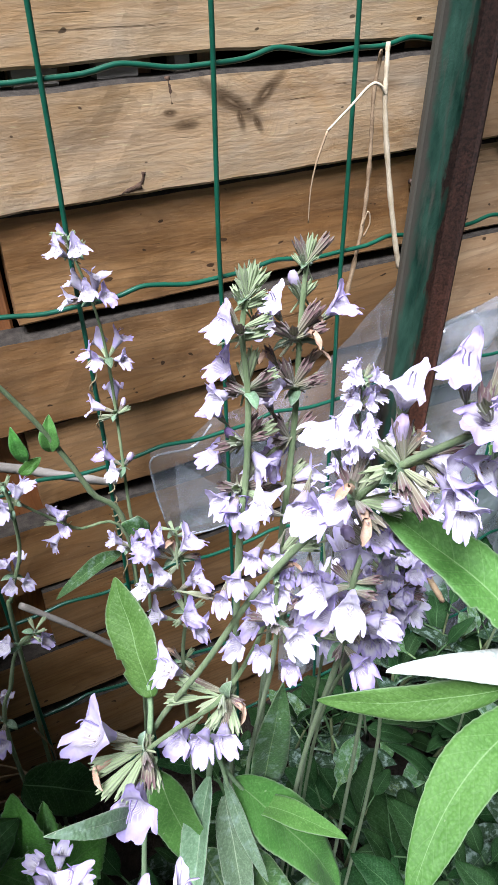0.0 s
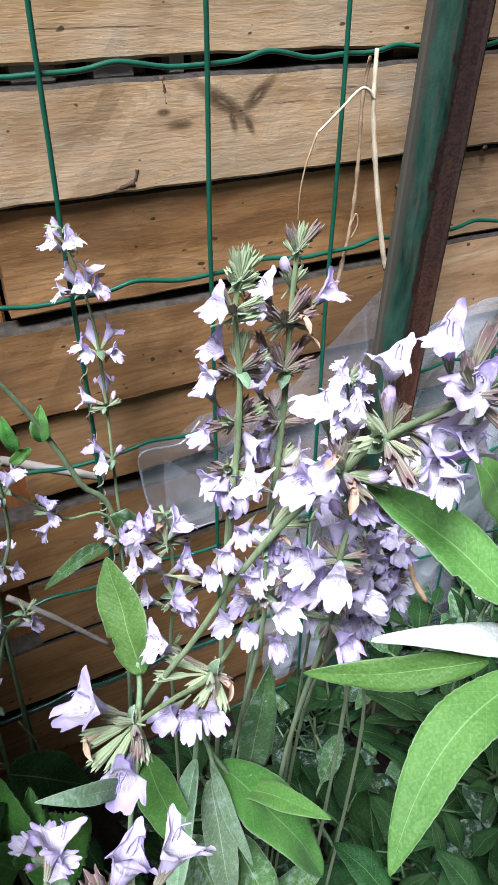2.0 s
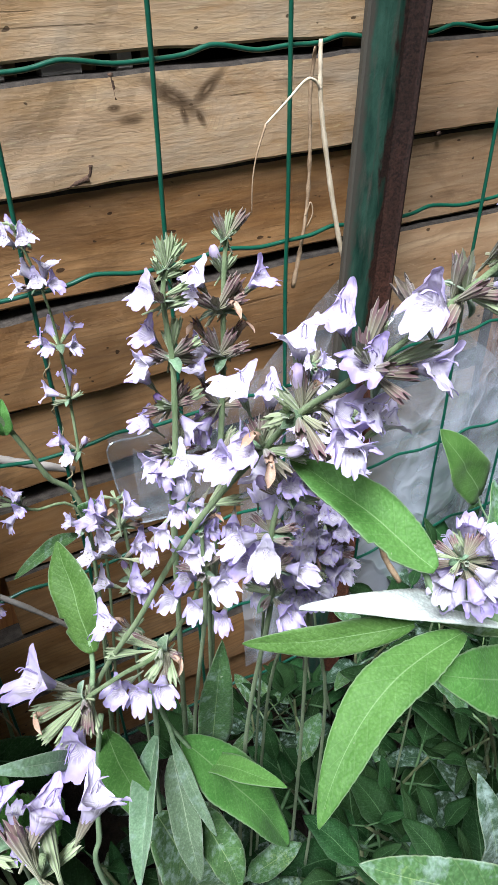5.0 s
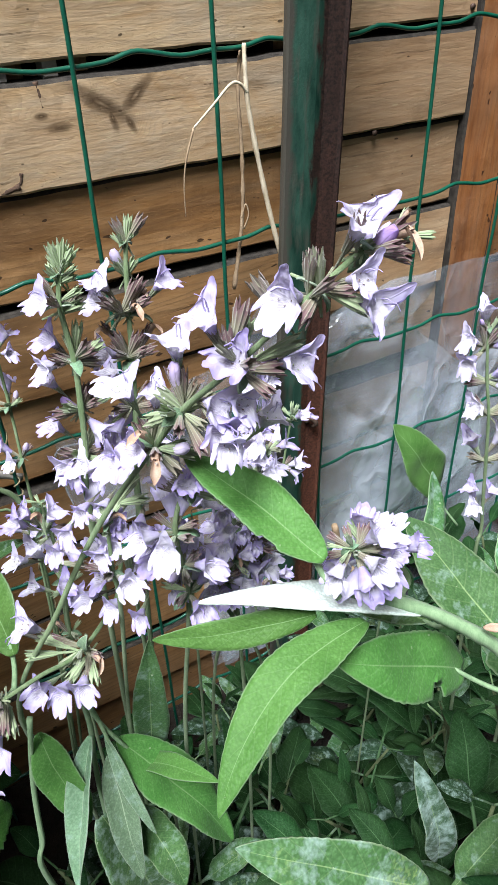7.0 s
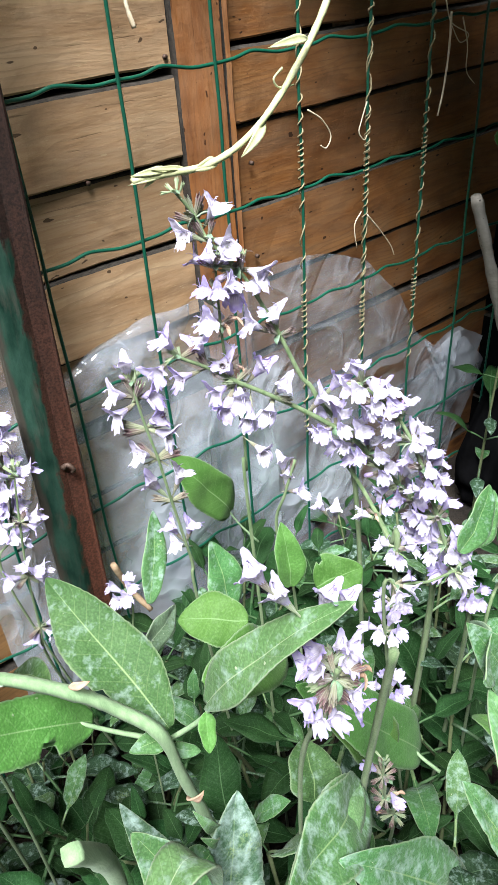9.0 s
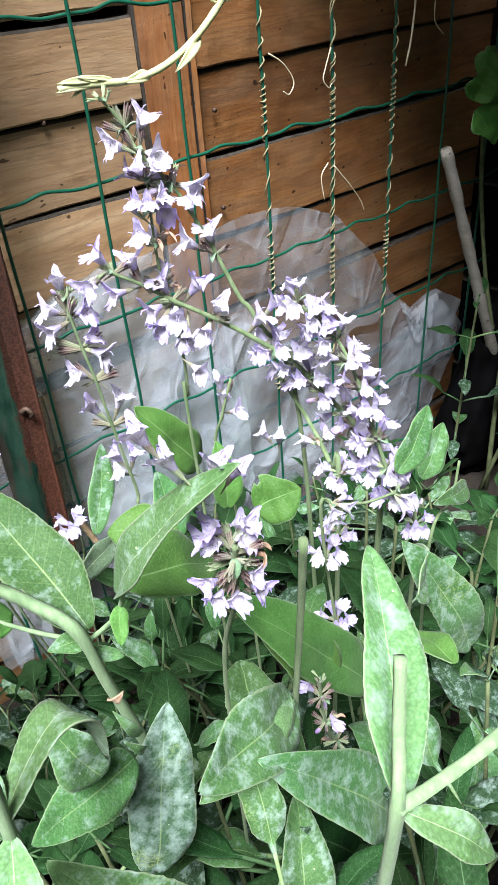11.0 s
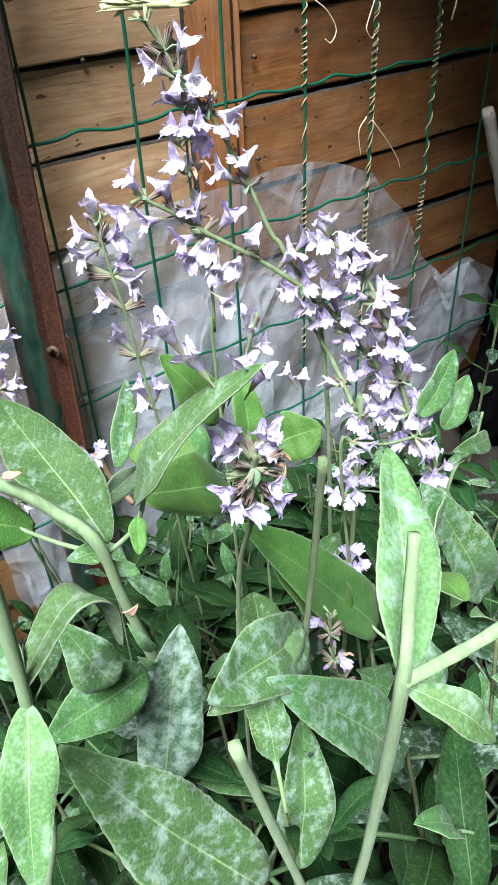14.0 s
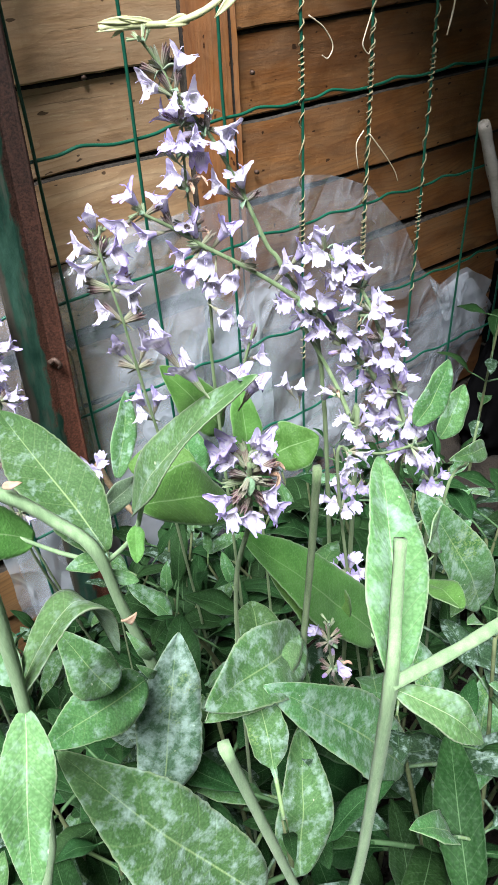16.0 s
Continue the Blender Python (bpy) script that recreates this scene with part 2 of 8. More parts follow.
def post_paint():
    n = Nodes("flaking_green_paint_on_rust")
    c = n.coords((1, 1, 1), shift=False)
    sep = n.node("SeparateXYZ", Vector=c)
    f = n.noise(n.coords((1, 1, 0.35), shift=False), 70.0, 6, 0.62)
    g = n.noise(c, 700.0, 3, 0.6)
    side = n.math("ADD", n.math("MULTIPLY", sep.outputs[0], 38.0), n.math("MULTIPLY", n.math("SUBTRACT", f, 0.5), 1.3))
    rust = n.mix(n.span(g, 0.3, 0.7), (0.008, 0.006, 0.005), (0.036, 0.019, 0.014))
    foot = n.span(n.math("ADD", sep.outputs[2], n.math("MULTIPLY", n.math("SUBTRACT", f, 0.5), 0.25)), 0.30, 0.55, 1.0, 0.0)
    rust = n.mix(foot, rust, n.mix(n.span(g, 0.35, 0.65), (0.035, 0.014, 0.009), (0.110, 0.042, 0.025)))
    paint = n.mix(n.span(f, 0.35, 0.7), (0.006, 0.024, 0.016), (0.040, 0.092, 0.064))
    paint = n.mix(n.span(n.noise(n.coords((1, 1, 0.15), shift=False), 240.0, 4, 0.6), 0.52, 0.70, 0, 0.75), paint, (0.062, 0.062, 0.048))
    paint = n.mix(n.span(n.math("ADD", sep.outputs[0], n.math("MULTIPLY", n.math("SUBTRACT", f, 0.5), 0.012)), -0.0150, -0.0125, 0.85, 0.0), paint, (0.060, 0.050, 0.040))
    worn = n.span(side, 0.0, 0.10)
    col = n.mix(worn, paint, rust)
    return n.finish(col, n.span(worn, 0, 1, 0.38, 0.55), n.bump(n.math("ADD", f, n.math("MULTIPLY", g, 0.4)), 0.45, 0.0008), spec=0.25)


def film_material():
    """Thin clear polythene: part see-through, part milky, with a shine broken up by creases."""
    n = Nodes("clear_plastic_film")
    c = n.coords((1, 1, 1), shift=False)
    f = n.noise(c, 9.0, 3, 0.5, 0.5)
    creases = []
    for scale, warp in ((6.0, 0.3), (15.0, 0.3), (45.0, 0.2)):
        fold = n.noise(n.coords((1.0, 0.3, 0.7), shift=False), scale, 2, 0.5, warp)
        creases.append(n.span(n.math("ABSOLUTE", n.math("SUBTRACT", fold, 0.5)), 0.0, 0.045, 1.0, 0.0))
    crumple = n.span(n.noise(c, 6.0, 2, 0.5, 0.8), 0.46, 0.62, 0.25, 1.5)
    height = n.math("ADD", n.math("MULTIPLY", creases[0], crumple), n.math("ADD", n.math("MULTIPLY", creases[1], 0.30), n.math("MULTIPLY", creases[2], 0.03)))
    nrm = n.bump(height, 0.55, 0.006)
    n.finish(n.mix(n.span(f, 0.35, 0.65), (0.38, 0.42, 0.47), (0.56, 0.605, 0.66)), 0.3, nrm, spec=0.5)
    shine = n.node("BsdfGlossy", Roughness=0.09, Normal=nrm)
    shine.inputs["Color"].default_value = (0.44, 0.45, 0.46, 1.0)
    body = n.node("AddShader")
    n.tree.links.new(n.bsdf.outputs[0], body.inputs[0])
    n.tree.links.new(shine.outputs[0], body.inputs[1])
    clear = n.node("BsdfTransparent")
    clear.inputs["Color"].default_value = (0.93, 0.94, 0.96, 1.0)
    mix = n.node("MixShader", Fac=n.math("ADD", n.span(f, 0.35, 0.65, 0.22, 0.44), n.math("MULTIPLY", creases[1], 0.12)))
    n.tree.links.new(clear.outputs[0], mix.inputs[1])
    n.tree.links.new(body.outputs[0], mix.inputs[2])
    n.tree.links.new(mix.outputs[0], n.out.inputs["Surface"])
    return n.mat


TAN = ((0.125, 0.072, 0.032), (0.405, 0.256, 0.120), (0.565, 0.400, 0.215), (0.42, 0.365, 0.275))
BROWN = ((0.060, 0.028, 0.011), (0.220, 0.108, 0.034), (0.370, 0.205, 0.078), (0.30, 0.23, 0.14))
WOOD_TAN = wood("weathered_tan_board", *TAN, 0.5)
WOOD_KNOT = wood("knotty_tan_board", *TAN, 0.55, [(0.7672, 0.0366, 0.0022, 0, 2.0), (0.8008, 0.0384, 0.0053, -32, 4.5), (0.8199, 0.0406, 0.0042, 40, 4.0), (0.8053, 0.0314, 0.0026, -75, 3.5), (0.815, 0.0276, 0.0026, -60, 3.0), (0.7757, 0.03, 0.003, 0, 3.0)])
WOOD_BROWN = wood("brown_stained_board", *BROWN, 0.25)
WOOD_ORANGE = wood("orange_stained_board", (0.045, 0.014, 0.004), (0.180, 0.068, 0.016), (0.300, 0.138, 0.042), (0.21, 0.15, 0.09), 0.35)
WOOD_MID = wood("brown_tan_board", (0.150, 0.080, 0.038), (0.410, 0.250, 0.125), (0.570, 0.395, 0.225), (0.43, 0.34, 0.23), 0.3)
WOOD_UPRIGHT = wood("orange_upright", (0.090, 0.026, 0.007), (0.310, 0.110, 0.027), (0.450, 0.200, 0.062), (0.36, 0.25, 0.16), 0.35)
WOOD_GREY = wood("grey_driftwood", (0.12, 0.105, 0.085), (0.24, 0.22, 0.18), (0.36, 0.33, 0.28), (0.34, 0.32, 0.29), 0.8)
LEAF_TOP = leaf_material("sage_leaf_top", (0.052, 0.142, 0.040), (0.100, 0.220, 0.072), mildew=0.12)
LEAF_FRESH = leaf_material("sage_leaf_fresh", (0.062, 0.168, 0.030), (0.107, 0.246, 0.054), vein=(0.24, 0.38, 0.16), translucent=0.28, rough=0.55, pit=0.25, fleck=0.3)
LEAF_UNDER = leaf_material("sage_leaf_underside", (0.145, 0.246, 0.132), (0.208, 0.323, 0.191), vein=(0.42, 0.50, 0.34), mildew=0.1)
# near-white colour carries the bright top light on one upturned leaf
LEAF_LIT_PALE = leaf_material("sage_leaf_lit_white", (0.66, 0.77, 0.68), (0.80, 0.87, 0.82), vein=(0.6, 0.7, 0.55), translucent=0.05)
LEAF_MILDEW = leaf_material("sage_leaf_powdery_mildew", (0.046, 0.104, 0.052), (0.086, 0.165, 0.090), mildew=1.05)
LEAF_SPOTTED = leaf_material("sage_leaf_spotted_mildew", (0.058, 0.152, 0.044), (0.108, 0.232, 0.084), mildew=0.55)
# sage leaves low down: their shade is put into the colour
LEAF_SHADE_DARK = leaf_material("shade_dark_leaf", (0.010, 0.034, 0.009), (0.024, 0.069, 0.019), vein=(0.10, 0.18, 0.08), fuzz=0.0, spec=0.06, translucent=0.10, rim=0.12, fleck=0.1)
LEAF_DUSTY_SHADE = leaf_material("dusty_shade_dark_leaf", (0.019, 0.046, 0.021), (0.040, 0.081, 0.039), mildew=0.35, vein=(0.12, 0.19, 0.10), fuzz=0.0, spec=0.06, translucent=0.10, rim=0.12, fleck=0.1)
LEAF_LIGHT = leaf_material("sage_leaf_light", (0.092, 0.210, 0.066), (0.160, 0.305, 0.120), vein=(0.40, 0.48, 0.28), mildew=0.3)
LEAF_MINT = leaf_material("mint_leaf", (0.060, 0.200, 0.030), (0.115, 0.320, 0.055), vein=(0.16, 0.32, 0.10), rough=0.42, fuzz=0.05, spec=0.35)
STEM = plain("sage_stem", (0.095, 0.155, 0.062), (0.215, 0.275, 0.145), 420.0, 0.7, 0.7, 0.0006, stretch=(1, 1, 0.10), translucent=0.06, spec=0.15)
STEM_PALE = plain("pale_sage_stem", (0.16, 0.26, 0.125), (0.28, 0.40, 0.215), 420.0, 0.7, 0.4, 0.0006, stretch=(1, 1, 0.10), translucent=0.06, spec=0.15)
for stem_mat in (STEM, STEM_PALE):
    stem_mat.node_tree.nodes["Principled BSDF"].inputs["Sheen Weight"].default_value = 0.08
STEM_WOODY = plain("woody_sage_stem", (0.06, 0.075, 0.03), (0.13, 0.16, 0.07), 110.0, 0.75, 0.6, 0.0006)
PETAL = petal_material("sage_petal", (0.77, 0.74, 0.81), (0.57, 0.50, 0.79))
PETAL_BUD = petal_material("sage_bud_petal", (0.70, 0.58, 0.78), (0.52, 0.40, 0.70))
PETAL_DRY = plain("withered_petal", (0.40, 0.24, 0.15), (0.58, 0.43, 0.32), 300.0, 0.7, 0.4, 0.0004, translucent=0.2)
CALYX = calyx_material("calyx_brown", False)
CALYX_GREEN = calyx_material("calyx_green", True)
WIRE = plain("green_plastic_wire", (0.004, 0.055, 0.032), (0.007, 0.080, 0.045), 220.0, 0.30, 0.15, 0.0003, spec=0.6)
POST = post_paint()
FILM = film_material()
STRAW = plain("dry_straw", (0.45, 0.36, 0.22), (0.72, 0.64, 0.48), 160.0, 0.7, 0.5, 0.0005, stretch=(3, 3, 0.6))
STRAW_BROWN = plain("brown_dry_stalk", (0.20, 0.13, 0.07), (0.42, 0.31, 0.19), 160.0, 0.75, 0.6, 0.0005)
STRAW_DULL = plain("dull_dry_tendril", (0.17, 0.14, 0.07), (0.36, 0.31, 0.18), 160.0, 0.75, 0.5, 0.0005)
VINE = plain("pale_vine", (0.44, 0.48, 0.22), (0.60, 0.60, 0.36), 120.0, 0.6, 0.4, 0.0005, translucent=0.1)
SOIL = plain("damp_soil", (0.008, 0.006, 0.004), (0.032, 0.024, 0.016), 45.0, 0.95, 0.9, 0.004)
# near-black colour that stands for deep shade in gaps and the corner
BLACK = plain("shade_black", (0.0025, 0.0025, 0.0025), (0.005, 0.005, 0.0055), 40.0, 0.9, 0.3, 0.001, spec=0.0)
BOARD_TOP = plain("dark_grey_board_top", (0.014, 0.011, 0.008), (0.060, 0.050, 0.038), 180.0, 0.9, 0.7, 0.0008)
IRON = plain("rusty_nail", (0.05, 0.028, 0.018), (0.12, 0.08, 0.06), 900.0, 0.6, 0.4, 0.0003, metal=0.5)
BARK = plain("dark_bark_knot", (0.050, 0.030, 0.018), (0.13, 0.075, 0.045), 400.0, 0.8, 0.7, 0.0008)


# ---------------------------------------------------------------- mesh builders
def mesh(name, verts, faces, mats, uvs=None, face_mats=None, smooth=True):
    me = bpy.data.meshes.new(name)
    me.from_pydata([tuple(v) for v in verts], [], faces)
    for m in mats:
        me.materials.append(m)
    if uvs is not None:
        layer = me.uv_layers.new(name="UVMap")
        loops = np.empty(len(me.loops), dtype=np.int32)
        me.loops.foreach_get("vertex_index", loops)
        layer.data.foreach_set("uv", np.asarray(uvs, dtype=np.float32)[loops].ravel())
    if face_mats is not None:
        me.polygons.foreach_set("material_index", np.asarray(face_mats, dtype=np.int32))
    me.polygons.foreach_set("use_smooth", [smooth] * len(me.polygons))
    me.update()
    return me


def part(name, data, parent, m=None, label=""):
    ob = new(name, data)
    ob.parent = parent
    if m is not None:
        ob.matrix_basis = m
    return tagged(ob, label)


def thing(name, label, category, group="", at=(0, 0, 0), kind=""):
    ob = new(name)
    ob.location = at
    ob.empty_display_size = 0.01
    return tagged(ob, label, category, group, kind)


def spline(points, per=6):
    """Catmull-Rom through the points."""
    p = [np.array(q, float) for q in points]
    p = [2 * p[0] - p[1]] + p + [2 * p[-1] - p[-2]]
    out = []
    for i in range(1, len(p) - 2):
        for k in range(per):
            s = k / per
            out.append(0.5 * (2 * p[i] + (p[i + 1] - p[i - 1]) * s + (2 * p[i - 1] - 5 * p[i] + 4 * p[i + 1] - p[i + 2]) * s * s
                              + (3 * p[i] - p[i - 1] - 3 * p[i + 1] + p[i + 2]) * s ** 3))
    out.append(p[-2])
    return np.array(out)


def tube(name, line, r0, r1, mat, sides=7, wobble=0.0, square=0.0, seed=0, joints=0.0):
    """A capped tube along a line, tapering from r0 to r1."""
    rng = random.Random(seed)
    line = np.asarray(line, float)
    n = len(line)
    tang = np.gradient(line, axis=0)
    tang /= np.linalg.norm(tang, axis=1)[:, None] + 1e-12
    ref = np.array([0.31, -0.9, 0.28])
    verts, uvs, faces = [], [], []
    for i in range(n):
        a = np.cross(tang[i], ref)
        a /= np.linalg.norm(a) + 1e-12
        b = np.cross(tang[i], a)
        r = (r0 + (r1 - r0) * i / (n - 1)) * (1 + wobble * rng.uniform(-1, 1)) * (1 + joints * max(0.0, math.cos(i * 0.45) - 0.8) * 5)
        for k in range(sides):
            ang = 2 * math.pi * k / sides
            rr = r * (1 + square * math.cos(4 * ang))
            verts.append(line[i] + rr * (math.cos(ang) * a + math.sin(ang) * b))
            uvs.append((i / (n - 1), k / sides))
    for i in range(n - 1):
        for k in range(sides):
            j = (k + 1) % sides
            faces.append((i * sides + k, i * sides + j, (i + 1) * sides + j, (i + 1) * sides + k))
    faces.append(tuple(range(sides))[::-1])
    faces.append(tuple((n - 1) * sides + k for k in range(sides)))
    return mesh(name, verts, faces, [mat], uvs)


def leaf_mesh(name, length, width, top, under, bend=0.08, fold=0.18, wave=0.14, twist=0.0, serr=0.013, teeth=19.5, peak=0.80, nu=46, nv=8, seed=0, curl=0.0, thick=0.0006, lobe=0.0, petiole=0.0, sweep=0.0):
    """A sage leaf along +x with its upper side towards +z. peak under 0.7 puts the widest part near the base."""
    rng = random.Random(seed)
    ph, ph2 = rng.uniform(0, 6), rng.uniform(0, 6)
    tops, uvs = [], []
    for i in range(nu + 1):
        u = i / nu
        w = 0.5 * width * math.sin(math.pi * min(1, u * 0.985 + 0.012) ** peak) ** 0.72
        tooth = 1 + serr * (math.sin(u * teeth * 6.28) + rng.uniform(-1.0, 1.0))
        w *= 1 + 0.05 * math.sin(u * 7 + ph)
        skew = 0.05 * width * math.sin(u * 4.2 + ph2)
        for j in range(nv + 1):
            v = 2 * j / nv - 1
            edge = tooth if abs(v) > 0.99 else 1
            if lobe and v > 0.6 and abs(u - 0.30) < 0.06:
                edge *= 1 - lobe
            y = v * w * edge * (1 + 0.06 * math.sin(u * 11 + ph2 + 2 * (v > 0))) + skew * u
            z = fold * abs(v) * w - curl * v * v * w
            z += wave * w * v * abs(v) * math.sin(u * 8 + ph) + 0.03 * width * math.sin(u * 13 + ph2) * (1 - v * v)
            z += 0.018 * width * noise.noise((u * 9 + ph, v * 4, ph2))
            z -= 0.06 * w * math.exp(-(v * 7) ** 2)
            a = twist * u
            y, z = y * math.cos(a) - z * math.sin(a), y * math.sin(a) + z * math.cos(a)
            z += bend * length * 4 * u * (1 - u)
            tops.append((length * u, y + sweep * length * 4 * u * (1 - u), z))
            uvs.append((u, (v + 1) / 2))
    if petiole:
        ahead, ahead_uv = [], []
        for i in range(5):
            x = -petiole * (1 - i / 5)
            for j in range(nv + 1):
                v = 2 * j / nv - 1
                ahead.append((x, 0.0010 * v, -0.25 * (x + petiole) * x / petiole * 0.6 + 0.0006 * (1 - v * v)))
                ahead_uv.append((0.01, 0.5 + 0.01 * v))
        tops, uvs, nu = ahead + tops, ahead_uv + uvs, nu + 5
    n = len(tops)
    verts = tops + [(x, y, z - thick) for x, y, z in tops]
    faces, fm = [], []
    row = nv + 1
    for i in range(nu):
        for j in range(nv):
            q = (i * row + j, (i + 1) * row + j, (i + 1) * row + j + 1, i * row + j + 1)
            faces.append(q)
            fm.append(0)
            faces.append(tuple(n + k for k in q[::-1]))
            fm.append(1)
    rim = [i * row for i in range(nu + 1)] + [nu * row + j for j in range(1, nv + 1)] + [i * row + nv for i in range(nu - 1, -1, -1)] + [j for j in range(nv - 1, 0, -1)]
    for a, b in zip(rim, rim[1:] + rim[:1]):
        faces.append((a, n + a, n + b, b))
        fm.append(0)
    return mesh(name, verts, faces, [top, under], uvs + uvs, fm)


def frame_from(base, tip, up):
    x = (Vector(tip) - Vector(base)).normalized()
    u = Vector(up)
    y = u.cross(x)
    if y.length < 1e-4:
        y = Vector((0.1, 1, 0)).cross(x)
    y.normalize()
    z = x.cross(y)
    m = Matrix((x, y, z)).transposed().to_4x4()
    m.translation = base
    return m


LEAF_KINDS = {
    "top": (LEAF_TOP, LEAF_UNDER), "fresh": (LEAF_FRESH, LEAF_UNDER), "pale": (LEAF_LIT_PALE, LEAF_UNDER), "under": (LEAF_UNDER, LEAF_TOP),
    "mildew": (LEAF_MILDEW, LEAF_UNDER), "spotted": (LEAF_SPOTTED, LEAF_UNDER), "dark": (LEAF_SHADE_DARK, LEAF_SHADE_DARK), "mint": (LEAF_MINT, LEAF_MINT), "dusty": (LEAF_DUSTY_SHADE, LEAF_SHADE_DARK), "light": (LEAF_LIGHT, LEAF_UNDER), "dry": (PETAL_DRY, PETAL_DRY),
}
LEAF_LABELS = {"dry": "dried peach coloured leaf scrap", "pale": "sage leaf coloured near white as if lit from above", "mildew": "leaf dusted with white mildew", "spotted": "green leaf with mildew spots"}
count = [0]


def leaf(parent, base, tip, width, up=(-0.2, -0.5, 0.85), kind="top", stalk=None, **shape):
    """One leaf of its own shape from base to tip, with its stalk running back to the stem."""
    count[0] += 1
    shape.setdefault("seed", count[0])
    length = (Vector(tip) - Vector(base)).length
    top, under = LEAF_KINDS[kind]
    ob = part("leaf", leaf_mesh("leaf", length, width, top, under, **shape), parent, frame_from(base, tip, up), LEAF_LABELS.get(kind, ""))
    if stalk is not None:
        inv = ob.matrix_basis.inverted()
        a, b = inv @ Vector(stalk), Vector((length * 0.10, 0, -0.0004))
        mid = (a + b) / 2 + Vector((0, 0, -0.08 * (a - b).length))
        part("leaf_stalk", tube("leaf_stalk", spline([a, mid, b], 5), 0.0011, 0.0008, STEM_PALE, 6), ob)
    return ob


# ---- flowers of the sage: a few shared shapes
def petal_grid(base, out, up, length, width, arch, cup, tip, nu=5, nv=4, tone=(0.2, 0.9)):
    """A petal from base along out, arching towards up; cup bends its sides; tip is the width left at the end."""
    base, out, up = (np.array(v, float) for v in (base, out, up))
    out, up = out / np.linalg.norm(out), up / np.linalg.norm(up)
    side = np.cross(up, out)
    verts, uvs, faces = [], [], []
    for i in range(nu + 1):
        s = i / nu
        w = width * (0.45 + 0.9 * s - 0.35 * s * s) if s < 0.75 else width * (0.93 - (1 - tip) * ((s - 0.75) / 0.25) ** 1.6)
        for j in range(nv + 1):
            v = 2 * j / nv - 1
            p = base + out * length * (s - 0.10 * v * v * s) + up * (arch * length * s * s + cup * width * v * v) + side * (0.5 * w * v)
            verts.append(p)
            uvs.append((tone[0] + (tone[1] - tone[0]) * s, j / nv))
    r = nv + 1
    for i in range(nu):
        for j in range(nv):
            faces.append((i * r + j, (i + 1) * r + j, (i + 1) * r + j + 1, i * r + j + 1))
    return verts, faces, uvs


def join(pieces):
    verts, faces, uvs = [], [], []
    for v, f, t in pieces:
        k = len(verts)
        verts += list(v)
        uvs += list(t)
        faces += [tuple(k + i for i in q) for q in f]
    return verts, faces, uvs


def rings(xs, rs, zs, sides=8, u=(0, 1), rib=0.0, teeth=0.0):
    verts, uvs, faces = [], [], []
    n = len(xs)
    for i in range(n):
        for k in range(sides):
            a = 2 * math.pi * k / sides
            r = rs[i] * (1 + rib * (-1) ** k)
            x = xs[i] + (teeth * (-1) ** k if i == n - 1 else 0)
            verts.append((x, r * math.cos(a), zs[i] + r * math.sin(a)))
            uvs.append((u[0] + (u[1] - u[0]) * i / (n - 1), k / sides))
    for i in range(n - 1):
        for k in range(sides):
            j = (k + 1) % sides
            faces.append((i * sides + k, (i + 1) * sides + k, (i + 1) * sides + j, i * sides + j))
    return verts, faces, uvs


MM = 0.001


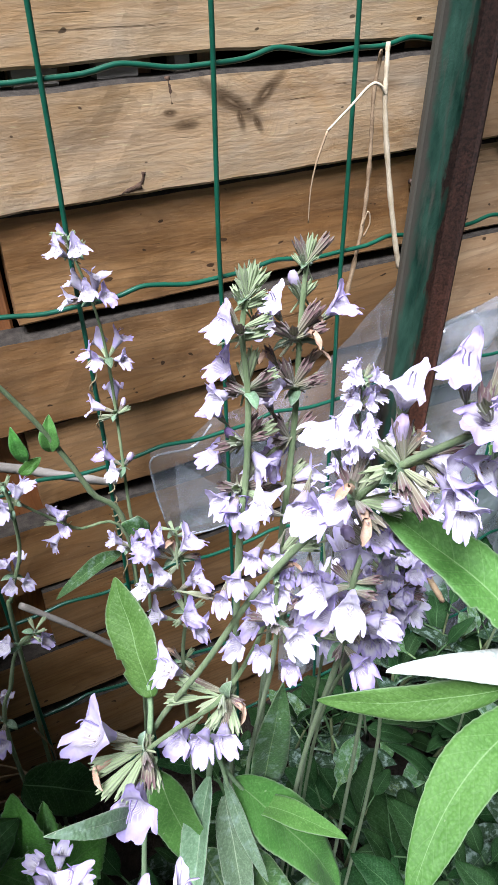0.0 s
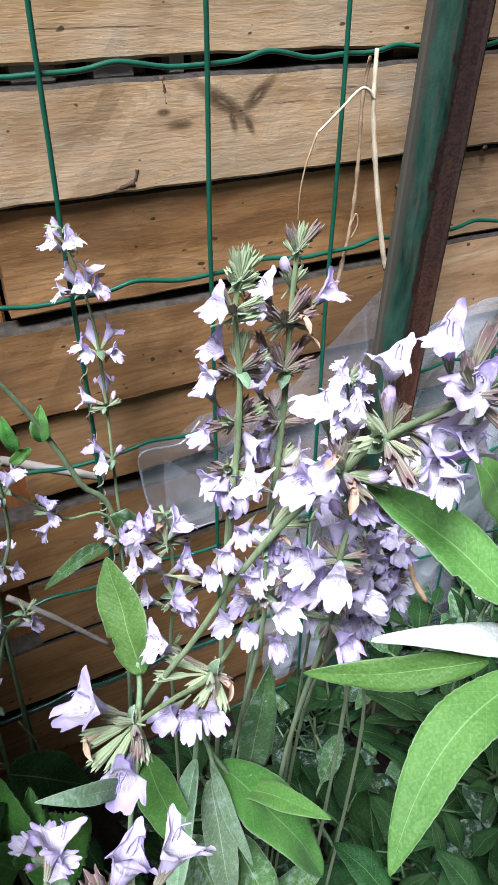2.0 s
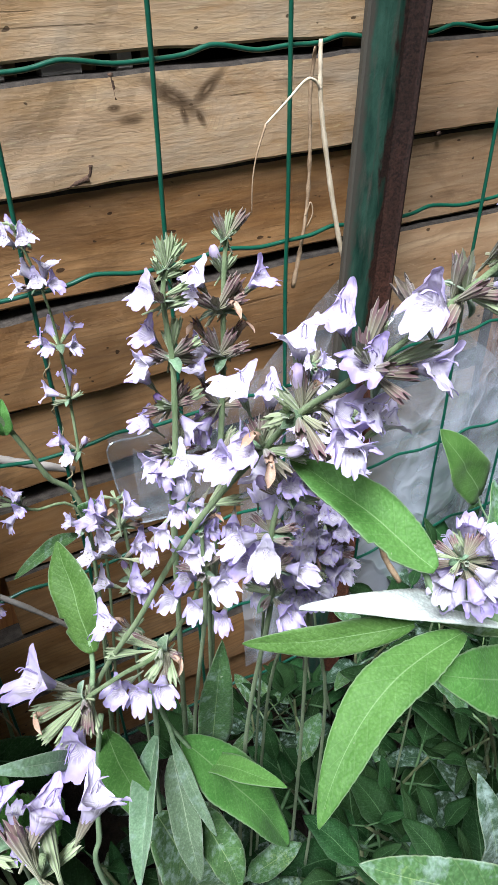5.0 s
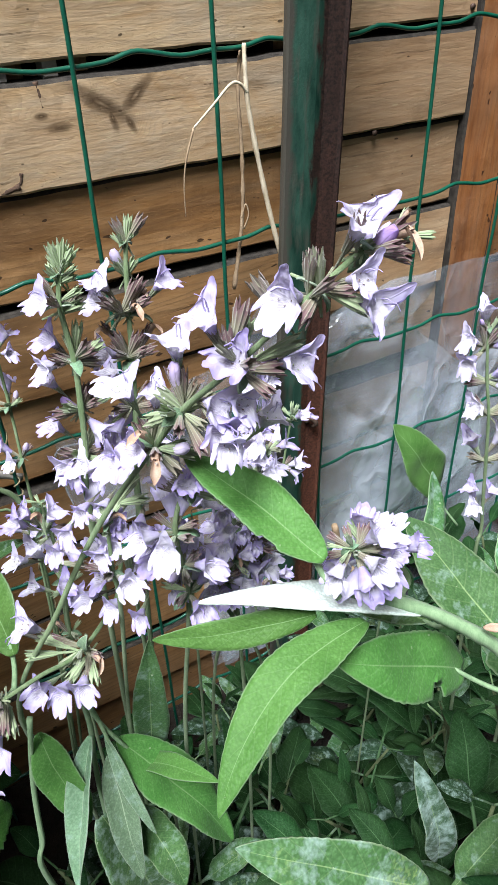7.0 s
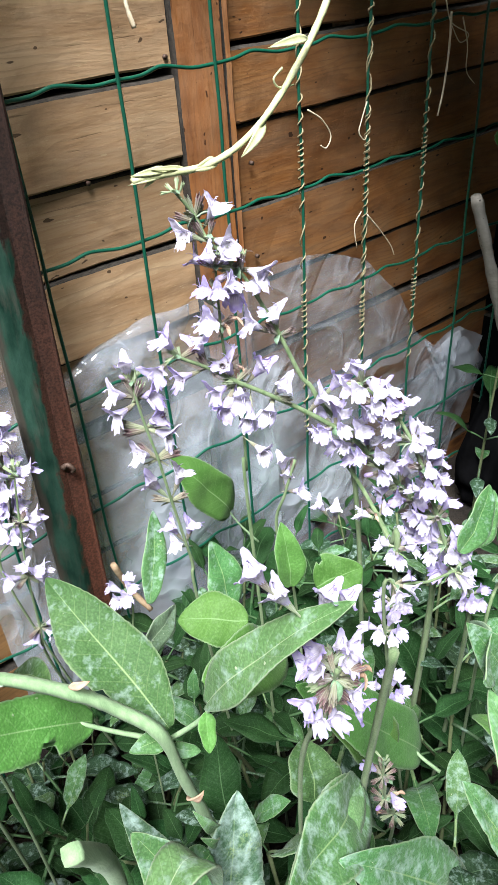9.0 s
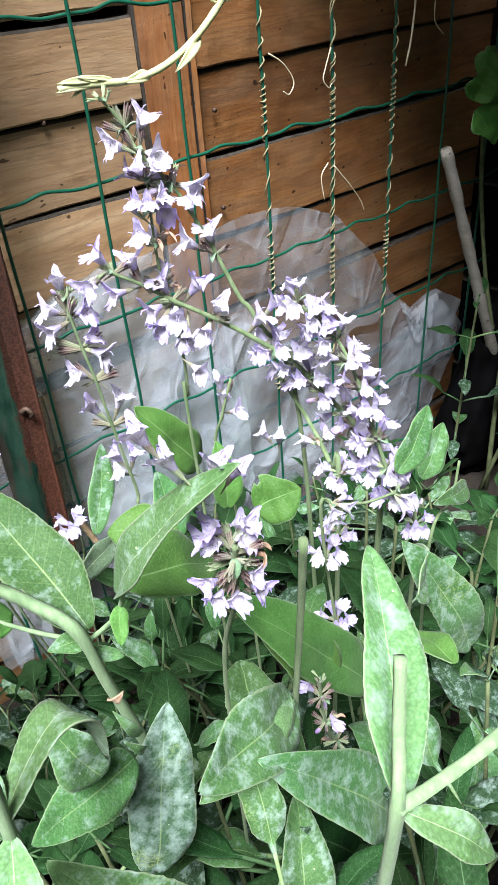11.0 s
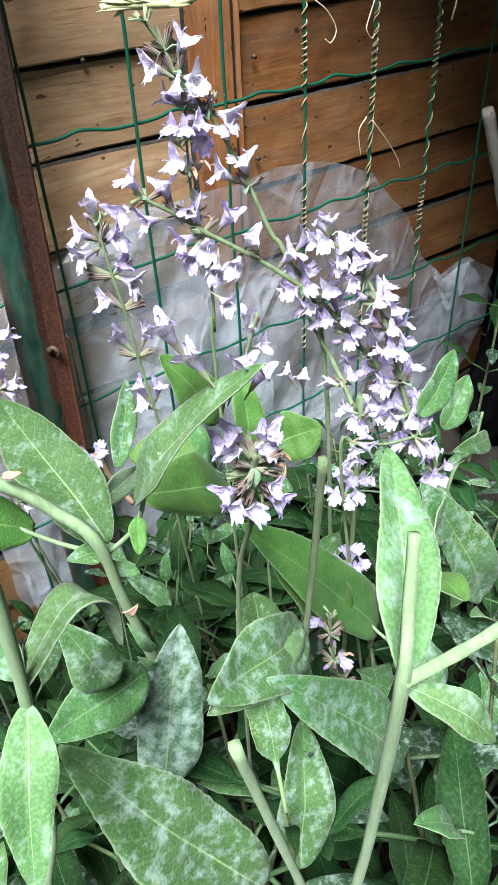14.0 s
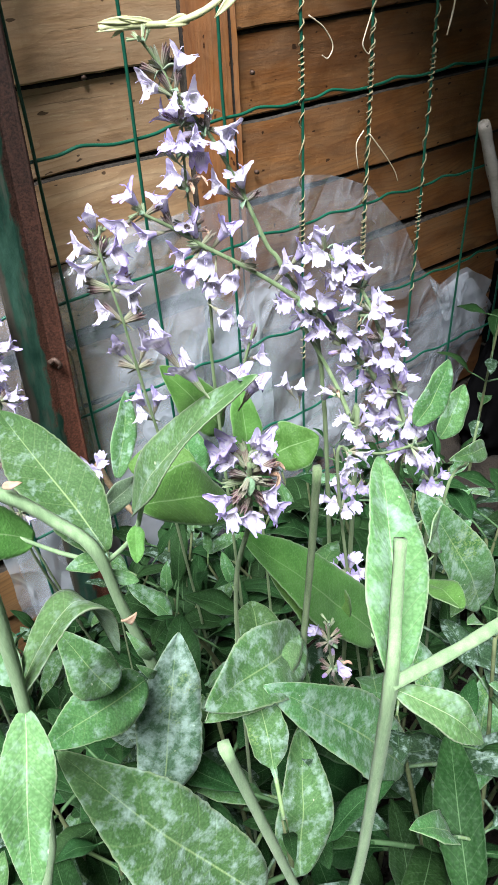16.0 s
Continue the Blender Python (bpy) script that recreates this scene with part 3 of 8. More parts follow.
def corolla_mesh(seed):
    """The two-lipped flower along +x, one surface: a flaring tube whose rim runs out into an upright blunt hood (+z),
    a broad notched lower lip that rolls down, and two short side lobes."""
    rng = random.Random(seed)
    lift, hood, lip = rng.uniform(0.40, 1.05), rng.uniform(5.6, 7.4), rng.uniform(7.4, 9.6)
    drop, wide, ph = rng.uniform(0.6, 1.5), rng.uniform(0.75, 1.25), rng.uniform(0, 6)
    sides, rows = 60, 9
    v, t, f = [], [], []
    for x, r, u in ((5.5, 1.3, 0.60), (8.0, 2.0, 0.55), (10.5, 2.9, 0.35), (12.4, 3.4, 0.05)):
        for k in range(sides):
            a = 2 * math.pi * k / sides
            v.append((x + 0.5 * math.sin(a) * (x > 12), r * math.cos(a), r * 0.92 * math.sin(a) + 0.04 * x))
            t.append((u + 0.25 * max(0.0, math.sin(a)) * (x > 7), k / sides))
    for i in range(1, rows + 1):
        q = i / rows
        for k in range(sides):
            a = 2 * math.pi * k / sides
            x0, y0, z0 = v[3 * sides + k]
            up = (math.degrees(a) - 90 + 180) % 360 - 180
            low = ((math.degrees(a) - 270 + 180) % 360 - 180) / 98
            if abs(up) < 78:
                w = math.cos(math.radians(up * 90 / 78)) ** 0.26
                d = hood * w * q
                bow = 0.30 * math.sin(math.pi * min(1, q * 0.9)) - 0.12 * q ** 6
                ang = lift + 0.45 * q - 0.25 * q * q
                v.append((x0 + d * math.cos(ang) - 0.4 * math.sin(math.radians(up)) ** 2 * q, y0 * (0.66 + 0.34 * (1 - q) ** 2 + 0.5 * bow - 0.10 * q ** 4), z0 + d * math.sin(ang) - 0.8 * q * (1 - math.cos(math.radians(up)))))
                t.append((0.30 + 0.55 * q, k / sides))
            else:
                e = min(1.0, abs(low))
                middle = max(0.0, math.cos(0.5 * math.pi * e / 0.42)) ** 0.40 * (1 - 0.20 * math.exp(-(e / 0.09) ** 2))
                flank = 0.64 * max(0.0, math.sin(math.pi * (e - 0.38) / 0.56)) ** 0.5 if 0.38 < e < 0.94 else 0.0
                w = max(middle, flank, 0.14 * min(1.0, max(0.0, (0.94 - e) * 5)))
                d = lip * w * q
                ang = 0.20 + drop * min(1.0, 1.35 * q * w) + 0.25 * math.exp(-((e - 0.8) / 0.2) ** 2)
                mid = 0.20 + 0.5 * (ang - 0.20)
                ruffle = 0.75 * math.sin(low * 11 + ph) * q * q + 0.5 * q * math.cos(low * 3.1)
                v.append((x0 + d * math.cos(mid) + 0.5 * ruffle, y0 * (1 + wide * q * (0.6 + 0.4 * w)), z0 * (1 - 0.35 * q * w) - d * math.sin(mid) + 0.5 * ruffle - 0.30 * abs(y0) * q))
                t.append((0.0 + 0.95 * q ** 1.6 + 0.15 * e, k / sides))
    for i in range(rows + 3):
        for k in range(sides):
            j = (k + 1) % sides
            f.append((i * sides + k, (i + 1) * sides + k, (i + 1) * sides + j, i * sides + j))
    # the palate nearly closes the throat
    v.append((11.2, 0.0, 0.2))
    t.append((0.10, 0.5))
    f += [(3 * sides + k, 3 * sides + (k + 1) % sides, len(v) - 1) for k in range(sides)]
    pieces = [(v, f, t)]
    for y0 in (0.7, -0.7):
        y1 = rng.uniform(-1.4, 1.4)
        style = spline([(10.5, y0, 1.6), (14, y0, 2.4), (16.6, y1 * 0.6, 2.6), (18.2, y1, 1.4)], 3)
        sv = [tuple(p + np.array(o)) for p in style for o in ((0, -0.2, 0), (0, 0.2, 0), (0, 0, 0.3))]
        sf = [(3 * i + e, 3 * i + (e + 1) % 3, 3 * i + 3 + (e + 1) % 3, 3 * i + 3 + e) for i in range(len(style) - 1) for e in range(3)]
        pieces.append((sv, sf, [(0.8, 0.5)] * len(sv)))
    v, f, t = join(pieces)
    out = []
    for p in v:
        p = np.array(p, float)
        k = min(1.0, max(0.0, (p[0] - 11.0) / 5))
        out.append((p + 0.75 * k * np.array(noise.noise_vector((p[0] * 0.42 + seed * 3, p[1] * 0.42, p[2] * 0.42)))) * MM)
    return mesh("corolla", out, f, [PETAL], t)


def calyx_mesh(seed, mat):
    """A ribbed funnel with five pointed teeth."""
    rng = random.Random(seed)
    k, sides = rng.uniform(1.0, 1.3), 30
    v, f, t = [], [], []
    for i, (x, r, tooth) in enumerate(((-5.0, 0.32, 0), (0, 0.45, 0), (1.5, 0.9, 0), (4.2, 1.25, 0), (6.6, 1.6, 0), (8.0, 1.75, 0.5), (8.8, 1.7, 1.3))):
        for m in range(sides):
            a = 2 * math.pi * m / sides
            c = math.cos(5 * a)
            rr = r * (1 + 0.12 * math.cos(10 * a) * (i > 0))
            v.append(((x * k + tooth * c) * MM, rr * MM * math.cos(a), (rr * math.sin(a) + 0.03 * x) * MM))
            t.append((max(0, i - 1) / 5, m / sides))
    for i in range(6):
        for m in range(sides):
            q = (m + 1) % sides
            f.append((i * sides + m, (i + 1) * sides + m, (i + 1) * sides + q, i * sides + q))
    return mesh("calyx", v, f, [mat], t)


def bud_mesh(seed):
    rng = random.Random(seed)
    v, f, t = rings([5 * MM, 8 * MM, 10.5 * MM, 12.5 * MM, 13.6 * MM], [1.1 * MM, 1.7 * MM, 2.0 * MM, 1.4 * MM, 0.02 * MM], [0, 0.3 * MM, 0.8 * MM, 1.4 * MM, 1.2 * MM], 10, (0.0, 0.8), rib=0.08)
    return mesh("corolla_bud", v, f, [PETAL_BUD], t)


def dry_mesh(seed):
    rng = random.Random(seed)
    p = [rings([5 * MM, 8 * MM, 11 * MM], [1.2 * MM, 1.6 * MM, 1.1 * MM], [0, -0.3 * MM, -1.2 * MM], 6)]
    p.append(petal_grid((10 * MM, 0, -1 * MM), (0.6, 0.2, -0.8), (0.6, 0, 0.6), 6 * MM, 3.5 * MM, -0.5, 0.4, 0.5))
    v, f, t = join(p)
    return mesh("withered_corolla", v, f, [PETAL_DRY], t)


COROLLAS = [corolla_mesh(i) for i in range(14)]
CALYCES = [calyx_mesh(i, CALYX) for i in range(5)]
GREEN_CALYCES = [calyx_mesh(i, CALYX_GREEN) for i in range(4)]
BUDS = [bud_mesh(i) for i in range(2)]
DRIES = [dry_mesh(i) for i in range(2)]
BRACTS = [leaf_mesh("bract", 0.007, 0.0036, LEAF_UNDER, LEAF_UNDER, bend=0.12, fold=0.3, nu=6, nv=2, serr=0, seed=i) for i in range(2)]


def flower(parent, at, out, up, size, what, rng):
    """A flower (open, bud, withered) with its calyx, or a bare calyx."""
    m = frame_from(at, Vector(at) + Vector(out), up) @ Matrix.Scale(size, 4)
    if what in ("calyx", "green"):
        return part("calyx", rng.choice(CALYCES if what == "calyx" else GREEN_CALYCES), parent, m, "fresh green calyx" if what == "green" else "")
    data = rng.choice({"open": COROLLAS, "bud": BUDS, "dry": DRIES}[what])
    ob = part("flower", data, parent, m, {"bud": "closed lilac bud", "dry": "withered brown flower"}.get(what, ""))
    part("calyx", rng.choice(CALYCES), ob)
    return ob


def along(line, f):
    d = np.r_[0, np.cumsum(np.linalg.norm(np.diff(line, axis=0), axis=1))]
    s = f * d[-1]
    p = np.array([np.interp(s, d, line[:, k]) for k in range(3)])
    a = np.array([np.interp(max(0, s - 0.004), d, line[:, k]) for k in range(3)])
    b = np.array([np.interp(min(d[-1], s + 0.004), d, line[:, k]) for k in range(3)])
    return Vector(p), Vector(b - a).normalized()


def whorl(parent, at, axis, rng, n=6, size=1.0, opened=0.6, rise=0.55, bracts=2, face=None, husk="calyx"):
    """A ring of flowers round a node of the stem. face: the way that most of the open flowers look."""
    axis = Vector(axis).normalized()
    a = axis.cross(Vector((0.3, 0.2, 1))).normalized()
    b = axis.cross(a)
    start = rng.uniform(0, 6.28)
    for k in range(n):
        ang = start + 6.28 * (k + rng.uniform(-0.25, 0.25)) / n
        rad = a * math.cos(ang) + b * math.sin(ang)
        el = rise + rng.uniform(-0.45, 0.4)
        out = rad * math.cos(el) + axis * math.sin(el)
        if face is not None:
            out = (out + 0.38 * Vector(face)).normalized()
        x = rng.random()
        what = "open" if x < opened else (husk if x < opened + 0.84 * (1 - opened) else ("bud" if x < opened + 0.93 * (1 - opened) else "dry"))
        flower(parent, Vector(at) + rad * 0.0012 + axis * rng.uniform(-0.002, 0.002), out, axis * 0.7 + Vector((0, 0, 0.6)) + rad * 0.05, size * rng.uniform(0.82, 1.1), what, rng)
    for k in range(bracts):
        rad = a * math.cos(start + 3.14 * k + 0.5) + b * math.sin(start + 3.14 * k + 0.5)
        m = frame_from(at, Vector(at) + rad * 0.8 - axis * 0.25, axis) @ Matrix.Scale(size * rng.uniform(0.9, 1.5), 4)
        part("bract", BRACTS[k % 2], parent, m)


def spike(label, points, r0, r1, nodes=(), n=6, size=1.0, opened=0.6, seed=1, mat=None, crown=True, rise=0.55, name="sage_flower_stem", group="flowering sage stems", face=None):
    """A flowering stem through the points, with whorls at the fractions of its length given in nodes."""
    rng = random.Random(seed)
    base = Vector(points[0])
    ob = thing(name, label, "sage plant", group, base)
    line = spline([Vector(p) - base for p in points], 7)
    part("stem", tube("stem", line, r0, r1, mat or STEM, 8, 0.04, 0.10, seed, 0.12), ob)
    for f in nodes:
        p, ax = along(line, f)
        whorl(ob, p, ax, rng, n + rng.randint(-1, 1), size, opened, rise, face=face)
    if crown:
        p, ax = along(line, 1.0)
        whorl(ob, p, ax, rng, 5, size * 0.6, 0.0, 0.85, bracts=2, husk="green")
    return ob


def local(ob, p):
    return Vector(p) - ob.location


def leaf_at(ob, base, tip, width, up=(-0.2, -0.5, 0.85), kind="top", stalk=None, **shape):
    return leaf(ob, local(ob, base), local(ob, tip), width, up, kind, None if stalk is None else local(ob, stalk), **shape)


def flower_at(ob, base, out, up, size, what):
    """One flower of a stem: where its calyx sits, the way it looks, the way its hood points."""
    count[0] += 1
    return flower(ob, local(ob, base), out, up, size, what, random.Random(5000 + count[0]))


def fan(ob, at, angles, size, what="calyx"):
    """Calyces or flowers spreading from one node, at the angles given in the plane of the fence."""
    for k, a in enumerate(angles):
        c, d = math.cos(radians(a)), math.sin(radians(a))
        flower_at(ob, at, (c, (-0.25, -0.85, -0.05, -0.6)[k % 4], d), (-d * (1 if c > 0 else -1), 0.25, abs(c)), size * (1.0, 0.82, 1.08, 0.9)[k % 4], what)


def stalk(label, points, r0, r1, mat, name="dry_stalk", category="dry stalk", seed=1, per=7, wobble=0.12):
    base = Vector(points[0])
    ob = thing(name, label, category, at=base)
    part("stalk", tube("stalk", spline([Vector(p) - base for p in points], per), r0, r1, mat, 7, wobble, 0, seed), ob)
    return ob


# ---------------------------------------------------------------- ground
def ground():
    rng = random.Random(3)
    verts, faces = [], []
    xs = np.r_[-60, -15, -4, -1.5, np.linspace(-0.6, 1.3, 60), 2, 5, 15, 60]
    ys = np.r_[-60, -15, -4, -1.5, np.linspace(-0.6, 0.6, 44), 1.5, 5, 15, 60]
    for y in ys:
        for x in xs:
            near = abs(x) < 2 and abs(y) < 1
            verts.append((x, y, (0.02 * noise.noise((x * 9, y * 9, 0)) + 0.012 * noise.noise((x * 40, y * 40, 2))) if near else 0))
    w = len(xs)
    for j in range(len(ys) - 1):
        for i in range(w - 1):
            faces.append((j * w + i, j * w + i + 1, (j + 1) * w + i + 1, (j + 1) * w + i))
    ob = new("ground", mesh("ground", verts, faces, [SOIL]))
    tagged(ob, "dark damp garden soil under the plants", "ground", kind="structure")


ground()


# ---------------------------------------------------------------- wooden fence behind the mesh
def board_mesh(length, height, thick, mat, seed, bevel=0.0015, ragged=0.0012):
    """A sawn board along +x, its lower left front corner at the origin, face towards -y, with uneven edges."""
    rng = random.Random(seed)
    n = max(4, int(length / 0.012))
    prof = [(thick, 0), (bevel, 0), (0, bevel), (0, height * 0.33), (0, height * 0.66), (0, height - bevel), (bevel, height), (thick, height)]
    verts, faces = [], []
    low, high = 0.0, 0.0
    for i in range(n + 1):
        low = 0.8 * low + rng.uniform(-1, 1) * ragged * 0.5
        high = 0.8 * high + rng.uniform(-1, 1) * ragged * 0.5
        for y, z in prof:
            verts.append((length * i / n, y + 0.0008 * noise.noise((i * 0.5 + seed, z * 60, 0)), z + (low if z < height / 4 else high if z > height * 0.75 else 0)))
    m = len(prof)
    for i in range(n):
        for k in range(m):
            j = (k + 1) % m
            faces.append((i * m + k, (i + 1) * m + k, (i + 1) * m + j, i * m + j))
    faces.append(tuple(range(m)))
    faces.append(tuple(n * m + k for k in range(m))[::-1])
    data = mesh("board", verts, faces, [mat, BOARD_TOP], smooth=False)
    # upward faces take a darker grey than the rest of the board
    for p in data.polygons:
        if p.normal.z > 0.6:
            p.material_index = 1
    return data


fence = thing("wooden_fence", "weathered horizontal board fence with dark gaps between boards", "fence", kind="structure")


def board(x0, x1, z0, z1, y, mat, seed, tilt=0.0, thick=0.016, turn=0.0):
    data = board_mesh(x1 - x0, z1 - z0, thick, mat, seed)
    return part("board", data, fence, pose(x0, y, z0, turn, -tilt, 0))


FACE = 0.396
# left panel: boards stacked from the top down
LEFT = [(0.622, 0.684, 0), (0.558, 0.620, 0), (0.4945, 0.5475, 0), (0.4335, 0.493, 1), (0.372, 0.430, 1), (0.309, 0.369, 1),
        (0.246, 0.302, 1), (0.182, 0.241, 1), (0.118, 0.178, 1), (0.052, 0.112, 1), (-0.02, 0.048, 1)]
for i, (z0, z1, kind) in enumerate(LEFT):
    x0 = {3: 0.056, 5: 0.045, 7: 0.030}.get(i, -0.62)
    y = FACE + (0.0, 0.0, -0.002, 0.003, 0.0, 0.004, 0.001)[i % 7]
    tilt = (0.15, -0.25, 0.0, 0.1, -0.15)[i % 5]
    board(x0, 0.3125, z0, z1, y, WOOD_KNOT if i == 2 else (WOOD_TAN, WOOD_BROWN)[kind], 20 + i, tilt)
    board(0.3140, 0.4445, z0 + math.tan(radians(tilt)) * (0.3140 - x0), z1 + math.tan(radians(tilt)) * (0.3140 - x0) + (0.0045 if i == 4 else 0), y, WOOD_MID, 120 + i, tilt)
    if i in (3, 5, 7):
        board(-0.62, -0.01, z0, z1, FACE + 0.003, WOOD_BROWN, 60 + i)
for i in range(9):
    board(-0.62, 0.3125, 0.690 + 0.064 * i, 0.750 + 0.064 * i, FACE + 0.002 * (i % 2), WOOD_TAN, 320 + i)
    board(0.3140, 0.4445, 0.690 + 0.064 * i, 0.750 + 0.064 * i, FACE + 0.002 * (i % 2), WOOD_MID, 340 + i)
    board(0.4895, 1.05, 0.696 + 0.064 * i, 0.756 + 0.064 * i, FACE + 0.003 * (i % 2), WOOD_ORANGE, 360 + i)
# right panel
RIGHT = [(0.630, 0.690), (0.562, 0.627), (0.506, 0.5585), (0.443, 0.5035), (0.374, 0.440), (0.305, 0.3705), (0.240, 0.300), (0.175, 0.236), (0.110, 0.171), (0.045, 0.106), (-0.02, 0.041)]
for i, (z0, z1) in enumerate(RIGHT):
    board(0.4895, 1.05, z0, z1, FACE + (0.004, 0.006, 0.002, 0.005)[i % 4], WOOD_ORANGE, 40 + i, tilt=(0.2, -0.1, 0.1)[i % 3])


def upright(x0, x1, y, z0, z1, mat, seed, depth=0.03, name="upright"):
    data = board_mesh(z1 - z0, x1 - x0, depth, mat, seed, ragged=0.0006)
    part(name, data, fence, pose(x1, y, z0, 0, -90, 0))


upright(0.4455, 0.4880, FACE - 0.004, -0.02, 1.27, WOOD_UPRIGHT, 81)
upright(0.4895, 0.4975, FACE - 0.001, -0.02, 1.27, WOOD_UPRIGHT, 82, 0.004, "batten")
upright(-0.012, 0.0535, FACE + 0.016, -0.02, 1.27, WOOD_UPRIGHT, 83)
for k, x in enumerate((0.075, 0.118, 0.172, 0.3, 0.62, 0.72)):
    upright(x, x + (0.032, 0.030, 0.012, 0.03, 0.03, 0.03)[k], FACE + 0.022, -0.02, 1.27, WOOD_TAN, 90 + k, 0.02)
for k, (x0, x1) in enumerate(((0.0768, 0.0971), (0.1152, 0.1351), (0.154, 0.1615))):
    part("spacer", board_mesh(x1 - x0, 0.0125, 0.012, WOOD_GREY, 200 + k, ragged=0.0004), fence, pose(x0, FACE + 0.004, 0.5465, 0, 0, 0))
# black sheet added behind the boards so their gaps look unlit
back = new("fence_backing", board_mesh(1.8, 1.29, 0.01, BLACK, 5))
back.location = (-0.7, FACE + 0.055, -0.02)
tagged(back, "black sheet added behind the boards to darken the gaps", "fence lining", kind="structure")

# added side fence, black in place of deep shade, closes the corner
side = thing("side_fence", "added black board fence that darkens the corner", "fence", kind="structure")
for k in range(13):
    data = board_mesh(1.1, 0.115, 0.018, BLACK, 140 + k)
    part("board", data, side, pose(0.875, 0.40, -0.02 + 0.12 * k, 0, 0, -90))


# ---------------------------------------------------------------- green wire mesh
WY = 0.364
netting = thing("wire_netting", "green plastic coated wire netting with crimped wires", "wire fence", at=(0, WY, 0))
X0, DX, Z0, DZ = 0.0825, 0.07525, 0.5555, 0.1010
rw = random.Random(11)
for i in range(-3, 13):
    x = X0 + DX * i
    lean = rw.uniform(-0.002, 0.002)
    pts = [(x + lean * (1 - z / 0.55) + rw.uniform(-0.0006, 0.0006), rw.uniform(-0.0008, 0.0008), z) for z in np.linspace(-0.01, 0.72, 16)]
    pts += [(x, 0.0, z) for z in (0.82, 0.95, 1.08, 1.20)]
    part("vertical_wire", tube("vertical_wire", spline(pts, 3), 0.00125, 0.00125, WIRE, 8), netting)
for j in range(-1, 6):
    z = Z0 - DZ * j
    pts = []
    for i in range(-3, 13):
        x = X0 + DX * i
        k = rw.uniform(0.7, 1.2)
        pts += [(x, 0.0024, z + rw.uniform(-0.0006, 0.0006)), (x + 0.018, 0.0026, z + 0.0004 * k), (x + 0.032, 0.003, z + 0.0030 * k), (x + 0.042, 0.0028, z + 0.0022 * k), (x + 0.058, 0.0024, z - 0.0004)]
    part("horizontal_wire", tube("horizontal_wire", spline(pts, 3), 0.00125, 0.00125, WIRE, 8), netting)


for j in range(-6, -1):
    z = Z0 - DZ * j
    pts = [(X0 + DX * i + dx, dy, z + dz) for i in range(-3, 13) for dx, dy, dz in ((0, 0.0024, 0), (0.032, 0.003, 0.004), (0.058, 0.0024, -0.0004))]
    part("horizontal_wire", tube("horizontal_wire", spline(pts, 4), 0.00125, 0.00125, WIRE, 8), netting)


# ---------------------------------------------------------------- steel post
def steel_post():
    ob = thing("steel_post", "flat steel fence post, green paint flaking to rust", "fence post", at=(0.2615, 0.3435, -0.05))
    h = 1.32
    n = 66
    prof = [(-0.0178, 0.0004), (-0.0168, -0.0008), (-0.006, -0.0012), (0.0, -0.0006), (0.006, 0.0012), (0.0155, 0.0004), (0.0168, -0.0016), (0.0180, -0.0010), (0.0180, 0.0035), (0.002, 0.004), (0.002, 0.026), (-0.002, 0.026), (-0.002, 0.004), (-0.0178, 0.0035)]
    verts, faces = [], []
    for i in range(n + 1):
        for k, (x, y) in enumerate(prof):
            z = h * i / n
            verts.append((x + 0.0004 * noise.noise((k * 3.1, z * 40, 1)), y + 0.0003 * noise.noise((k * 2.3, z * 60, 4)), z))
    m = len(prof)
    for i in range(n):
        for k in range(m):
            j = (k + 1) % m
            faces.append((i * m + k, i * m + j, (i + 1) * m + j, (i + 1) * m + k))
    faces += [tuple(range(m))[::-1], tuple(n * m + k for k in range(m))]
    part("bar", mesh("bar", verts, faces, [POST], smooth=False), ob)
    hook = spline([(0.004, -0.001, 0.375), (0.007, -0.004, 0.378), (0.010, -0.006, 0.374), (0.009, -0.003, 0.370)], 4)
    part("tie_lug", tube("tie_lug", hook, 0.0022, 0.0012, IRON, 7, 0.1), ob, label="rusty lug for the wire")
    ob.rotation_euler = (0, radians(1.9), radians(-6))


steel_post()


# ---------------------------------------------------------------- plastic film
def film_sheet(name, x0, x1, z0, top, y, depth, seed, nx, nz, taper=0.0, slant=0.0):
    verts, faces = [], []
    for j in range(nz + 1):
        for i in range(nx + 1):
            fx, fz = i / nx, j / nz
            x = x0 + (x1 - x0) * fx
            z = z0 + (top(x) - z0) * fz
            x += slant * (1 - fz) ** 2 * (1 - fx) ** 3 - taper * (1 - fz) * fx ** 4
            a = noise.noise((x * 8 + seed, z * 6, seed))
            b = abs(noise.noise((x * 9 + seed, z * 6 - x * 3, seed + 5)))
            c = abs(noise.noise((x * 17 - z * 6, z * 9 + x * 5, seed + 9)))
            e = (1 - abs(noise.noise((x * 30 + z * 14, z * 20 - x * 8, seed + 2)))) ** 4 + 0.5 * (1 - abs(noise.noise((x * 55 - z * 25, z * 40 + x * 20, seed + 6)))) ** 5
            yy = y + depth * (0.26 * a + 0.36 * (0.35 - b) + 0.26 * (0.35 - c) - 0.05 * e)
            verts.append((x + 0.002 * noise.noise((x * 40, z * 40, 3)), min(0.392, max(0.3675, yy)), z + 0.003 * a * fz))
    r = nx + 1
    for j in range(nz):
        for i in range(nx):
            faces.append((j * r + i, j * r + i + 1, (j + 1) * r + i + 1, (j + 1) * r + i))
    return mesh(name, verts, faces, [FILM])


